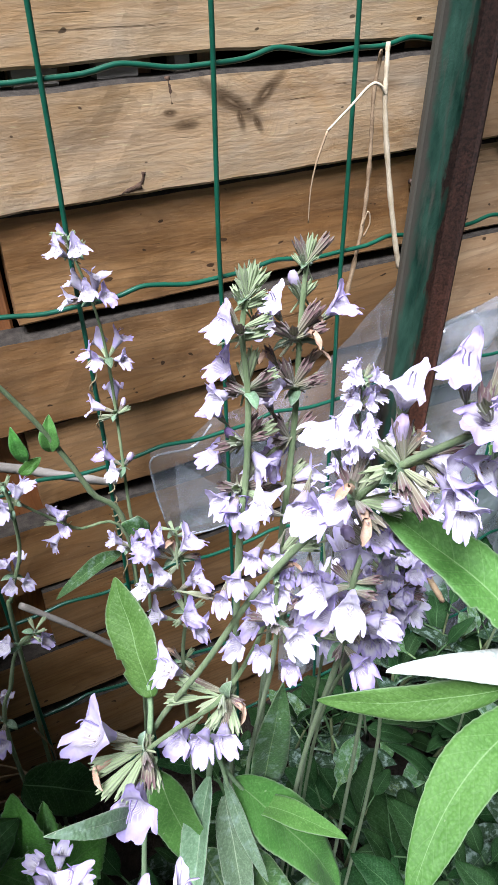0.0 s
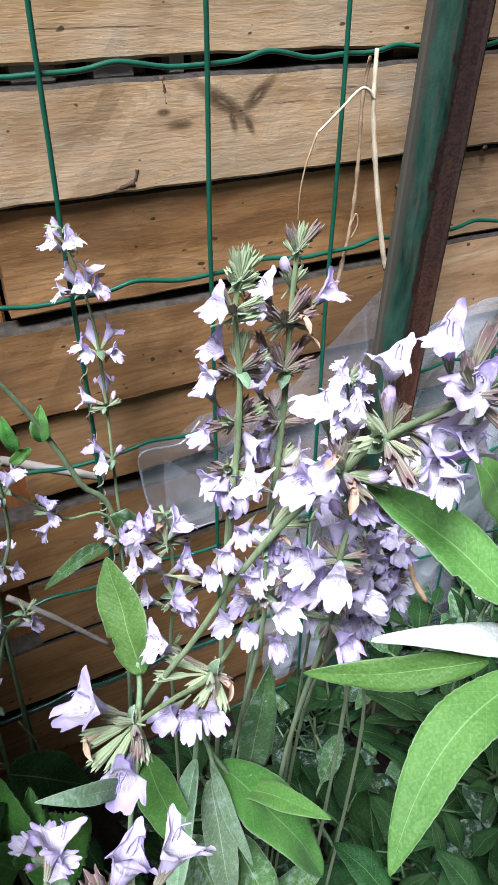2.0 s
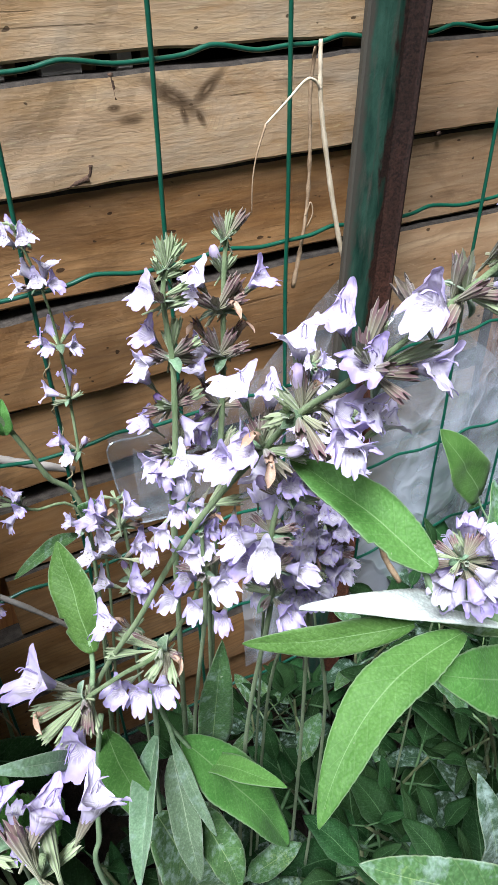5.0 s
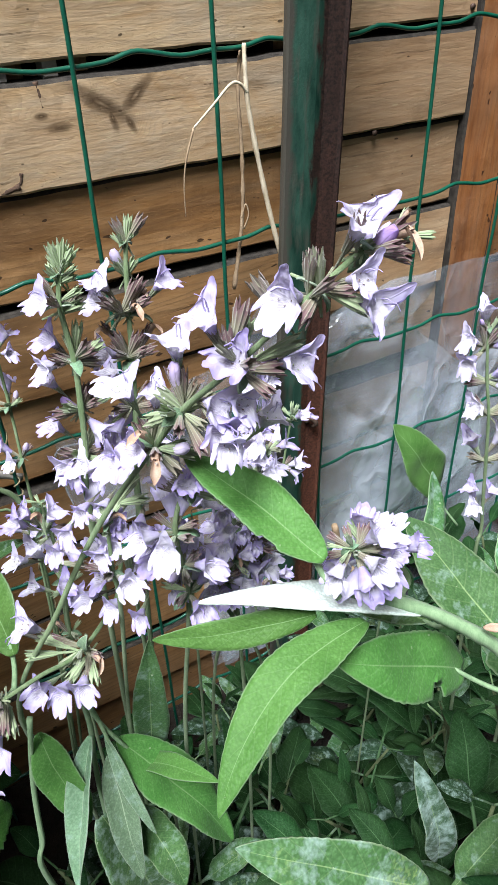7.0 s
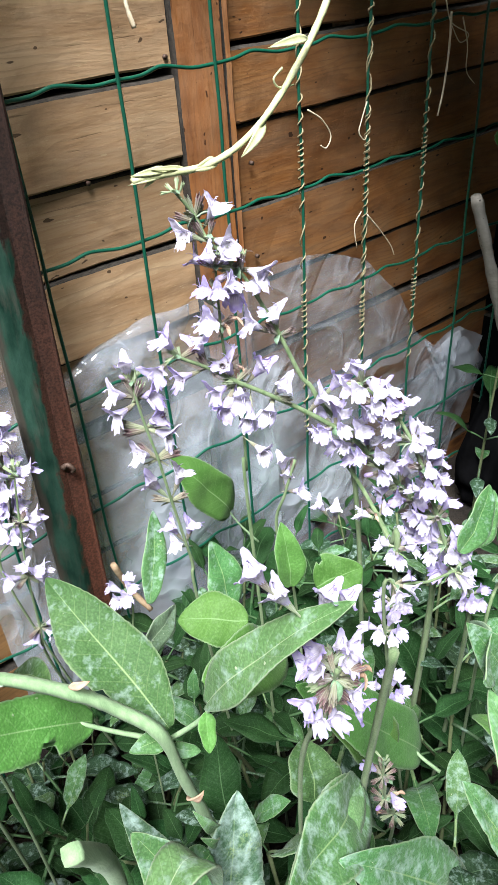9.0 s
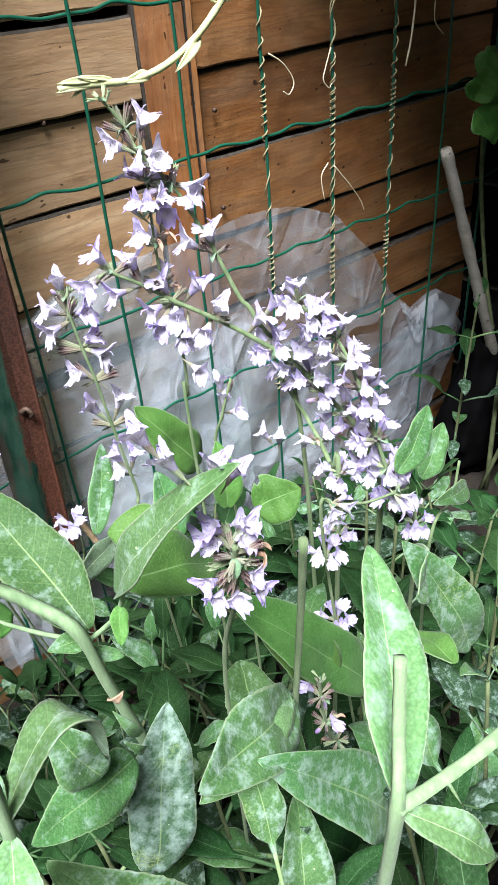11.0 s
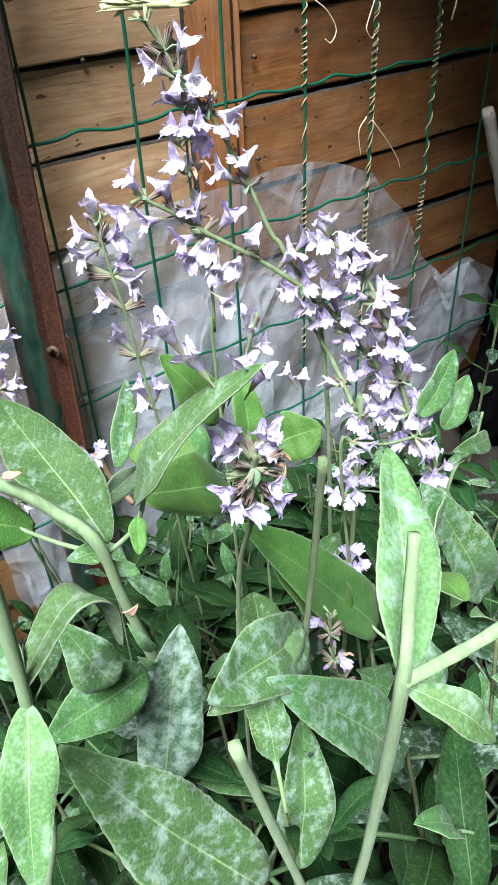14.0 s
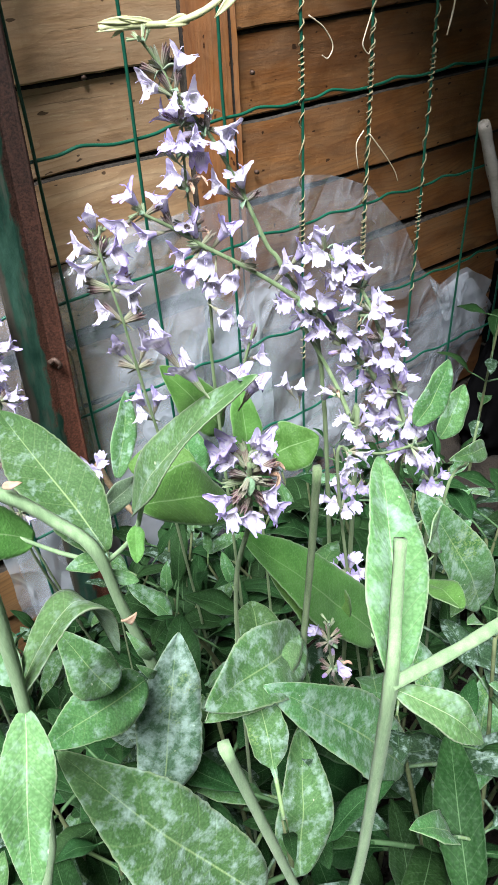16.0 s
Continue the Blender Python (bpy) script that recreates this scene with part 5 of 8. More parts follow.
back_f = spike("upright sage stem with a short lilac cluster", [(0.3100, 0.1500, 0.0500), (0.3096, 0.1650, 0.3788), (0.3126, 0.1680, 0.4019), (0.3141, 0.1700, 0.4248), (0.3113, 0.1750, 0.4622), (0.3138, 0.1800, 0.4939), (0.3165, 0.1830, 0.5107)], 0.00108, 0.0006, nodes=[0.846, 0.891, 0.932, 0.963, 0.99], n=7, seed=46, opened=0.62, size=0.7, face=(-0.45, -0.75, 0.35))
back_g = spike("leaning sage stem with pale flowers in a row", [(0.3000, 0.1000, 0.0500), (0.3100, 0.1300, 0.3300), (0.3061, 0.1380, 0.3839), (0.3101, 0.1350, 0.4066), (0.3162, 0.1340, 0.4240)], 0.00096, 0.00066, nodes=[], n=5, seed=47, opened=0, size=0.697, crown=False, face=(-0.45, -0.75, 0.35))
back_h = spike("sage stem with low lilac flowers above the undergrowth", [(0.3600, 0.0700, 0.0500), (0.3278, 0.0850, 0.3449), (0.3323, 0.0800, 0.3697), (0.3470, 0.0750, 0.3667), (0.3710, 0.0700, 0.3651)], 0.00096, 0.00066, nodes=[0.62, 0.76, 0.88, 0.98], n=6, seed=48, opened=0.85, size=0.64, crown=False, face=(-0.45, -0.75, 0.35))
leaf_at(back_g, (0.2941, 0.1150, 0.3699), (0.2992, 0.1250, 0.4017), 0.0146, up=(-0.3, -0.8, 0.4), kind="fresh", fold=0.4)
leaf_at(back_g, (0.3060, 0.1100, 0.3652), (0.3265, 0.1000, 0.3737), 0.0259, up=(-0.1, -0.7, 0.6), kind="fresh", fold=0.1, lobe=0.2)
leaf_at(back_a, (0.2573, 0.1000, 0.3884), (0.2349, 0.1200, 0.3889), 0.0227, up=(0, -0.6, 0.8), kind="fresh", fold=0.1)
leaf_at(back_a, (0.2545, 0.1900, 0.3257), (0.2815, 0.2200, 0.3588), 0.0144, up=(-0.2, -0.9, 0.2), kind="spotted", fold=0.2)
leaf_at(back_a, (0.2254, 0.1500, 0.3433), (0.2599, 0.1700, 0.3383), 0.0129, up=(0.2, -0.8, 0.5), kind="under", fold=0.2)
leaf_at(back_a, (0.2883, 0.1600, 0.3201), (0.2919, 0.1800, 0.3554), 0.0218, up=(0, -0.9, 0.4), kind="top")
leaf_at(back_b, (0.3620, 0.0700, 0.3790), (0.3881, 0.0750, 0.4026), 0.0151, up=(-0.3, -0.8, 0.4), kind="top")
leaf_at(back_e, (0.3324, 0.0300, 0.3481), (0.3656, 0.0600, 0.3342), 0.0214, up=(-0.4, -0.8, 0.3), kind="spotted")
mid_head = spike("brownish lilac sage flower head seen from above", [(0.2450, 0.0600, 0.0500), (0.2430, 0.0550, 0.3000), (0.2420, 0.0500, 0.3700), (0.2407, 0.0360, 0.4128), (0.2386, 0.0310, 0.4326), (0.2372, 0.0280, 0.4464)], 0.00108, 0.00078, nodes=[0.93, 0.985], n=5, seed=51, opened=0, size=0.66, rise=0.5, crown=False, face=(-0.1, -0.4, -0.3))
cut_stem = spike("cut green sage stem with a joint", [(0.2750, 0.0500, 0.1000), (0.2709, 0.0480, 0.2748), (0.2713, 0.0450, 0.3129), (0.2701, 0.0380, 0.3775), (0.2659, 0.0300, 0.4284)], 0.00156, 0.00144, seed=52, crown=False)
leaf_at(cut_stem, (0.2687, 0.0460, 0.3239), (0.2078, 0.0250, 0.3407), 0.0241, up=(-0.3, -0.6, 0.75), kind="light", bend=0.06, fold=0.2)
leaf_at(cut_stem, (0.3395, 0.0620, 0.2454), (0.2609, 0.0750, 0.3649), 0.0330, up=(0.1, -0.75, 0.65), stalk=(0.3339, 0.0450, 0.2529), kind="fresh", bend=0.04, fold=0.15)
leaf_at(cut_stem, (0.2183, 0.0750, 0.4066), (0.2673, 0.0900, 0.3724), 0.0251, up=(0, -0.6, 0.8), kind="fresh")
leaf_at(cut_stem, (0.3051, 0.0050, 0.2261), (0.2337, 0.0220, 0.3432), 0.0328, up=(-0.1, -0.5, 0.85), kind="spotted", bend=0.05, fold=0.2)
leaf_at(cut_stem, (0.2238, -0.0100, 0.2513), (0.2487, 0.0200, 0.3003), 0.0252, up=(-0.2, -0.85, 0.5), kind="spotted", bend=0.04, fold=0.2)
leaf_at(cut_stem, (0.1920, 0.0500, 0.2606), (0.2243, 0.0730, 0.3298), 0.0314, up=(-0.2, -0.8, 0.5), kind="mildew", bend=0.04, fold=0.1)
leaf_at(cut_stem, (0.2004, 0.0600, 0.3320), (0.1549, 0.0450, 0.3495), 0.0224, up=(-0.1, -0.6, 0.8), kind="top", bend=0.06)
leaf_at(cut_stem, (0.1981, -0.0200, 0.2966), (0.1548, 0.0180, 0.3845), 0.0304, up=(-0.15, -0.6, 0.8), kind="spotted", bend=0.05, fold=0.15)
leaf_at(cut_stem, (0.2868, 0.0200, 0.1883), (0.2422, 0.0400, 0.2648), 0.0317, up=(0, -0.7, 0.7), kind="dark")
leaf_at(cut_stem, (0.3864, 0.0300, 0.2663), (0.3454, 0.0500, 0.3609), 0.0272, up=(-0.3, -0.7, 0.6), kind="spotted", bend=0.06)
leaf_at(cut_stem, (0.3196, 0.0000, 0.3440), (0.3273, 0.0300, 0.3294), 0.0148, up=(-0.1, -0.6, 0.8), kind="fresh")
leaf_at(cut_stem, (0.3348, -0.0100, 0.1852), (0.3940, 0.0200, 0.2085), 0.0357, up=(-0.3, -0.7, 0.6), kind="spotted")
near_fork = spike("near sage stem cut above a fork", [(0.2150, -0.0300, 0.1000), (0.2089, -0.0350, 0.1882), (0.2174, -0.0450, 0.3165), (0.2143, -0.0520, 0.3993), (0.2113, -0.0560, 0.4556), (0.2177, -0.0500, 0.4664), (0.2227, -0.0450, 0.4804)], 0.00168, 0.00126, seed=61, crown=False, mat=STEM_PALE)
near_branch = spike("pale sage side branch leaving a fork", [(0.2113, -0.0560, 0.4556), (0.2190, -0.0580, 0.4568), (0.2336, -0.0600, 0.4573), (0.2575, -0.0600, 0.4545)], 0.00156, 0.00132, seed=62, crown=False, mat=STEM_PALE)
leaf_at(near_fork, (0.2149, -0.0540, 0.4511), (0.2504, -0.0120, 0.4668), 0.0145, up=(-0.5, -0.8, 0.2), kind="light", bend=0.05, fold=0.35)
leaf_at(near_fork, (0.2131, -0.0560, 0.4521), (0.2264, -0.0700, 0.4378), 0.0081, up=(0, -0.6, 0.8), kind="light", bend=0.15)
near_cut = spike("near cut sage stem with a pale tip", [(0.2000, -0.0200, 0.1000), (0.2278, -0.0450, 0.1762), (0.1927, -0.0500, 0.3676), (0.1801, -0.0530, 0.4355), (0.1738, -0.0540, 0.4705)], 0.00132, 0.00108, seed=63, crown=False, mat=STEM_PALE)
near_left = spike("near sage stem with a swollen leaf node", [(0.1900, 0.0300, 0.0500), (0.1347, 0.0300, 0.2437), (0.1455, 0.0180, 0.3506), (0.1518, 0.0070, 0.4243), (0.1538, 0.0030, 0.4589), (0.1550, 0.0000, 0.4900), (0.1531, -0.0040, 0.5091), (0.1493, -0.0080, 0.5227)], 0.0018, 0.00156, seed=64, crown=False, mat=STEM_PALE)
leaf_at(near_left, (0.1519, 0.0060, 0.4266), (0.1362, -0.0200, 0.3975), 0.0135, up=(-0.3, -0.85, 0.4), kind="light", bend=0.05, fold=0.3, wave=0.3)
leaf_at(near_left, (0.1522, 0.0060, 0.4333), (0.1802, 0.0150, 0.4155), 0.0134, up=(-0.1, 0.15, 0.97), kind="light", bend=0.55, fold=0.1)
leaf_at(near_left, (0.1524, 0.0080, 0.4342), (0.1529, 0.0200, 0.4407), 0.0082, up=(-0.3, -0.8, 0.4), kind="spotted")
foot_head = spike("faded sage head of seed pods near the ground", [(0.2900, 0.0600, 0.0500), (0.3035, 0.0500, 0.2215), (0.2976, 0.0500, 0.2533), (0.2921, 0.0500, 0.2865), (0.2912, 0.0500, 0.3068)], 0.00096, 0.00066, nodes=[0.75, 0.85, 0.95], n=9, seed=65, opened=0.15, size=0.588)
right_a = spike("leafy sage stem by the dark corner", [(0.4200, 0.0800, 0.0500), (0.3785, 0.0600, 0.3167), (0.4087, 0.0700, 0.3337), (0.4193, 0.0750, 0.3526)], 0.00096, 0.00072, seed=71, crown=False)
leaf_at(right_a, (0.4218, 0.0700, 0.3371), (0.3793, 0.0600, 0.3546), 0.0111, up=(-0.2, -0.7, 0.6), kind="top")
leaf_at(right_a, (0.4080, 0.0900, 0.3377), (0.4366, 0.1000, 0.3567), 0.0167, up=(-0.3, -0.8, 0.4), kind="top")
mint = thing("mint_plant", "bright green toothed mint leaves near the soil", "mint plant", at=(-0.0099, 0.2000, 0.2788))
part("stem", tube("stem", [(0, 0, -0.2), (0.002, 0.0, -0.1), (0, 0, 0)], 0.0018, 0.0012, STEM, 6), mint)
leaf_at(mint, (-0.0094, 0.2000, 0.2811), (-0.0081, 0.2150, 0.3236), 0.0258, up=(-0.2, -0.7, 0.7), kind="mint", serr=0.06, teeth=12, peak=0.6, fold=0.2)
leaf_at(mint, (-0.0060, 0.1950, 0.2859), (0.0027, 0.2150, 0.3083), 0.0166, up=(0.3, -0.8, 0.5), kind="mint", serr=0.06, teeth=12, peak=0.6, fold=0.3)
leaf_at(mint, (-0.0070, 0.1950, 0.2870), (0.0238, 0.2100, 0.2667), 0.0298, up=(0, -0.6, 0.8), kind="mint", serr=0.06, teeth=12, peak=0.6)
leaf_at(mint, (-0.0098, 0.1950, 0.2847), (-0.0254, 0.2000, 0.3118), 0.0228, up=(0, -0.6, 0.8), kind="mint", serr=0.06, teeth=12, peak=0.6)
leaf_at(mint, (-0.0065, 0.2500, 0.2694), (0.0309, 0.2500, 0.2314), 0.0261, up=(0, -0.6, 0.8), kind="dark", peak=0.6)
straw = stalk("bleached straw hanging over the top wire", [(0.2490, 0.3605, 0.5584), (0.2486, 0.3595, 0.5474), (0.2502, 0.3595, 0.5268), (0.2577, 0.3595, 0.4892), (0.2654, 0.3590, 0.4565), (0.2704, 0.3590, 0.4402)], 0.0011, 0.0018, STRAW)
straw_side = stalk("thin bent straw caught in the netting", [(0.2494, 0.3590, 0.5353), (0.2445, 0.3585, 0.5404), (0.2389, 0.3585, 0.5404), (0.2282, 0.3585, 0.5318), (0.2166, 0.3595, 0.5220)], 0.0009, 0.0006, STRAW, wobble=0.05)
straw_thin = stalk("threadlike brown straw hanging from a bend", [(0.2166, 0.3595, 0.5220), (0.2112, 0.3600, 0.5070), (0.2091, 0.3610, 0.4930), (0.2090, 0.3620, 0.4764)], 0.0006, 0.0003, STRAW_BROWN)
brown_stalk = stalk("brown twisted dry stalk behind the netting", [(0.2514, 0.3690, 0.5539), (0.2497, 0.3700, 0.5330), (0.2506, 0.3700, 0.5082), (0.2506, 0.3700, 0.4844), (0.2494, 0.3700, 0.4656), (0.2465, 0.3700, 0.4477), (0.2416, 0.3700, 0.4220)], 0.001, 0.0014, STRAW_BROWN, wobble=0.25)
straw_curl = stalk("small curled dry tendril on the stalk", [(0.2491, 0.3680, 0.4597), (0.2515, 0.3660, 0.4681), (0.2497, 0.3660, 0.4748), (0.2481, 0.3680, 0.4664)], 0.0005, 0.0004, STRAW_BROWN)
vine = stalk("pale yellow green vine shoot with a frayed end", [(0.4252, 0.2160, 0.6087), (0.4130, 0.2140, 0.5920), (0.3993, 0.2120, 0.5776), (0.3827, 0.2100, 0.5630), (0.3657, 0.2080, 0.5516), (0.3482, 0.2070, 0.5438), (0.3311, 0.2060, 0.5409), (0.3130, 0.2060, 0.5417), (0.2940, 0.2055, 0.5430)], 0.0018, 0.0015, VINE, name='vine_shoot', category='vine', wobble=0.08)
part("bract", leaf_mesh("bract", 0.0273, 0.0042, VINE, VINE, bend=0.1, fold=0.3, nu=8, nv=4, serr=0), vine, frame_from(local(vine, (0.3984, 0.2090, 0.5828)), local(vine, (0.3714, 0.2050, 0.5827)), (0, -1, 0.4)))
part("bract", leaf_mesh("bract", 0.0221, 0.0047, VINE, VINE, bend=0.1, fold=0.3, nu=8, nv=4, serr=0), vine, frame_from(local(vine, (0.3707, 0.2090, 0.5523)), local(vine, (0.3522, 0.2050, 0.5408)), (0, -1, 0.4)))
part("bract", leaf_mesh("bract", 0.0175, 0.0051, VINE, VINE, bend=0.1, fold=0.3, nu=8, nv=4, serr=0), vine, frame_from(local(vine, (0.3412, 0.2090, 0.5408)), local(vine, (0.3242, 0.2050, 0.5409)), (0, -1, 0.4)))
part("bract", leaf_mesh("bract", 0.0221, 0.0033, VINE, VINE, bend=0.1, fold=0.3, nu=8, nv=4, serr=0), vine, frame_from(local(vine, (0.3151, 0.2090, 0.5427)), local(vine, (0.2936, 0.2050, 0.5452)), (0, -1, 0.4)))
part("bract", leaf_mesh("bract", 0.0234, 0.0028, VINE, VINE, bend=0.1, fold=0.3, nu=8, nv=4, serr=0), vine, frame_from(local(vine, (0.3149, 0.2090, 0.5413)), local(vine, (0.2919, 0.2050, 0.5419)), (0, -1, 0.4)))
part("bract", leaf_mesh("bract", 0.0117, 0.0021, VINE, VINE, bend=0.1, fold=0.3, nu=8, nv=4, serr=0), vine, frame_from(local(vine, (0.3092, 0.2090, 0.5425)), local(vine, (0.2988, 0.2050, 0.5390)), (0, -1, 0.4)))
part("bract", leaf_mesh("bract", 0.0228, 0.0021, VINE, VINE, bend=0.1, fold=0.3, nu=8, nv=4, serr=0), vine, frame_from(local(vine, (0.3239, 0.2090, 0.5408)), local(vine, (0.3021, 0.2050, 0.5461)), (0, -1, 0.4)))
tuft = stalk("short bleached straw tip hanging down", [(0.3933, 0.3580, 0.6043), (0.3936, 0.3580, 0.5946), (0.3962, 0.3570, 0.5829)], 0.001, 0.0016, STRAW)
branch_a = stalk("grey dead branch lying against the boards", [(0.0154, 0.3780, 0.3700), (0.0375, 0.3780, 0.3587), (0.0578, 0.3760, 0.3485), (0.0874, 0.3740, 0.3328)], 0.003, 0.0026, WOOD_GREY, name='dead_branch', category='branch')
branch_b = stalk("thin grey dead twig in the shade", [(0.0152, 0.3400, 0.2950), (0.0376, 0.3350, 0.2713), (0.0665, 0.3300, 0.2352)], 0.002, 0.0016, WOOD_GREY, name='dead_branch', category='branch')
stick = stalk("weathered grey stick leaning at the dark corner", [(0.7146, 0.3240, 0.4147), (0.7323, 0.3200, 0.3696), (0.7708, 0.3150, 0.2792), (0.8081, 0.3100, 0.1938), (0.9199, 0.3000, -0.0399)], 0.0056, 0.0064, WOOD_GREY, name='wooden_stick', category='stick')
tendril = stalk("curled dry vine tendril on the netting", [(0.5366, 0.3580, 0.5144), (0.5512, 0.3580, 0.5052), (0.5609, 0.3580, 0.4919), (0.5560, 0.3580, 0.4837), (0.5498, 0.3580, 0.4865)], 0.0006, 0.0004, STRAW, name='dry_tendril', category='tendril')
tendril = stalk("curled dry vine tendril on the netting", [(0.6012, 0.3580, 0.5098), (0.5952, 0.3580, 0.4962), (0.5929, 0.3580, 0.4881), (0.5991, 0.3580, 0.4813), (0.6023, 0.3580, 0.4842)], 0.0006, 0.0004, STRAW, name='dry_tendril', category='tendril')
tendril = stalk("curled dry vine tendril on the netting", [(0.6054, 0.3580, 0.4185), (0.6248, 0.3580, 0.3982), (0.6390, 0.3580, 0.3811), (0.6446, 0.3580, 0.3702)], 0.0006, 0.0004, STRAW, name='dry_tendril', category='tendril')
tendril = stalk("curled dry vine tendril on the netting", [(0.5981, 0.3580, 0.4228), (0.5900, 0.3580, 0.4126), (0.5935, 0.3580, 0.3913)], 0.0006, 0.0004, STRAW, name='dry_tendril', category='tendril')
tendril = stalk("curled dry vine tendril on the netting", [(0.6910, 0.3580, 0.5706), (0.7009, 0.3580, 0.5538), (0.7256, 0.3580, 0.5428), (0.7149, 0.3580, 0.5378), (0.7013, 0.3580, 0.5517)], 0.0006, 0.0004, STRAW, name='dry_tendril', category='tendril')
tendril = stalk("curled dry vine tendril on the netting", [(0.7155, 0.3580, 0.5563), (0.7256, 0.3580, 0.5344), (0.7277, 0.3580, 0.5144), (0.7414, 0.3580, 0.5021)], 0.0006, 0.0004, STRAW, name='dry_tendril', category='tendril')
tendril = stalk("curled dry vine tendril on the netting", [(0.6996, 0.3580, 0.5619), (0.7005, 0.3580, 0.5332), (0.6974, 0.3580, 0.5033), (0.6925, 0.3580, 0.4837)], 0.0011, 0.0008, STRAW, name='dry_tendril', category='tendril')
tendril = stalk("curled dry vine tendril on the netting", [(0.3832, 0.2100, 0.5728), (0.3778, 0.2100, 0.5689), (0.3810, 0.2100, 0.5649), (0.3899, 0.2100, 0.5648)], 0.0006, 0.0004, VINE, name='dry_tendril', category='tendril')
cane = stalk("dead stem crossing the foot of the fence", [(0.2845, 0.3100, 0.2458), (0.2933, 0.3100, 0.2124), (0.3024, 0.3000, 0.1899)], 0.0026, 0.0024, STRAW_BROWN, name='dead_branch', category='branch')
leaf_at(right_back, (0.4140, 0.3350, 0.2037), (0.3687, 0.3500, 0.2808), 0.0411, up=(0, -0.8, 0.5), stalk=(0.4301, 0.3200, 0.1665), kind="fresh", fold=0.1)
leaf_at(cut_stem, (0.1149, 0.0450, 0.4225), (0.0759, 0.0650, 0.4502), 0.0138, up=(-0.1, -0.6, 0.8), kind="spotted", bend=0.06)
leaf_at(cut_stem, (0.1998, 0.1000, 0.2263), (0.1875, 0.1150, 0.3059), 0.0165, up=(-0.2, -0.6, 0.75), kind="mildew", bend=0.08, wave=0.3)
leaf_at(cut_stem, (0.1846, 0.0500, 0.3514), (0.1735, 0.0600, 0.3841), 0.0175, up=(-0.2, -0.6, 0.8), kind="spotted", bend=0.1)
leaf_at(cut_stem, (0.3130, 0.0600, 0.2779), (0.2815, 0.0850, 0.3252), 0.0308, up=(-0.1, -0.7, 0.7), kind="fresh", bend=0.05)
leaf_at(cut_stem, (0.2572, 0.0600, 0.2985), (0.2691, 0.0800, 0.3115), 0.0264, up=(-0.2, -0.8, 0.5), kind="top", bend=0.05)
leaf_at(cut_stem, (0.2704, 0.0450, 0.3180), (0.2065, 0.0200, 0.3547), 0.0308, up=(-0.3, -0.6, 0.75), kind="spotted", bend=0.06)
lone_stem = spike("thin sage stem with one lilac flower pair", [(0.2400, 0.2100, 0.0500), (0.2450, 0.2100, 0.2500), (0.2524, 0.2100, 0.3081), (0.2491, 0.2100, 0.3249)], 0.00072, 0.00054, nodes=[0.98], n=4, seed=81, opened=0.9, size=0.756, crown=False, face=(-0.45, -0.75, 0.35))
mid_c = spike("crowded lilac sage stem in the heart of the clump", [(0.1050, 0.2000, 0.0500), (0.1030, 0.1750, 0.3000), (0.1063, 0.1580, 0.4128), (0.1038, 0.1520, 0.4394), (0.1014, 0.1480, 0.4623), (0.1061, 0.1500, 0.4730), (0.1142, 0.1540, 0.4796)], 0.00108, 0.00072, nodes=[0.856, 0.902, 0.942, 0.975], n=6, seed=91, opened=0.6, face=(-0.45, -0.75, 0.35), size=0.798, crown=False)
mid_d = spike("lilac sage stem half hidden behind the clump", [(0.1300, 0.2200, 0.0500), (0.1300, 0.2000, 0.3000), (0.1408, 0.1780, 0.3857), (0.1443, 0.1780, 0.4097), (0.1448, 0.1800, 0.4286), (0.1544, 0.1850, 0.4459)], 0.00096, 0.00066, nodes=[0.875, 0.907, 0.943, 0.978, 1.0], n=9, seed=92, opened=0.7, face=(-0.45, -0.75, 0.35), size=0.62)
mid_e = spike("lilac sage stem low in the clump with open flowers", [(0.0800, 0.2000, 0.0500), (0.0800, 0.1800, 0.3000), (0.0831, 0.1600, 0.4221), (0.0829, 0.1580, 0.4455), (0.0845, 0.1600, 0.4622)], 0.00096, 0.00066, nodes=[0.958], n=5, seed=93, opened=0.5, face=(-0.45, -0.75, 0.35), size=0.756)
# open flowers, buds and empty calyces that can be told apart
flower_at(main_a, (0.0931, 0.2004, 0.5157), (-0.71, -0.46, 0.53), (0.53, 0.23, 0.82), 0.76, "open")
flower_at(main_a, (0.0919, 0.2015, 0.4994), (-0.55, -0.28, 0.79), (0.61, 0.23, 0.76), 0.74, "open")
flower_at(main_a, (0.0887, 0.2023, 0.4851), (-0.51, -0.24, 0.82), (0.10, 0.47, 0.88), 0.76, "open")
flower_at(main_a, (0.0879, 0.2019, 0.4688), (-0.58, -0.21, 0.79), (0.84, 0.16, 0.51), 0.72, "open")
flower_at(main_a, (0.0934, 0.1987, 0.4790), (-0.70, -0.24, 0.68), (-0.29, 0.55, 0.78), 0.75, "bud")
flower_at(main_a, (0.0937, 0.1980, 0.4989), (0.29, 0.08, 0.95), (0.49, 0.28, 0.83), 0.95, "green")
flower_at(main_a, (0.0946, 0.1980, 0.4986), (0.83, -0.34, 0.44), (0.14, 0.43, 0.89), 0.95, "green")
flower_at(main_a, (0.0912, 0.1996, 0.5137), (0.64, -0.66, 0.40), (0.21, 0.35, 0.91), 0.90, "green")
flower_at(main_a, (0.0888, 0.1994, 0.4613), (-0.77, -0.62, 0.15), (0.02, 0.59, 0.81), 0.74, "open")
flower_at(main_a, (0.0909, 0.1999, 0.4628), (-0.42, -0.91, -0.02), (0.67, 0.33, 0.66), 0.74, "open")
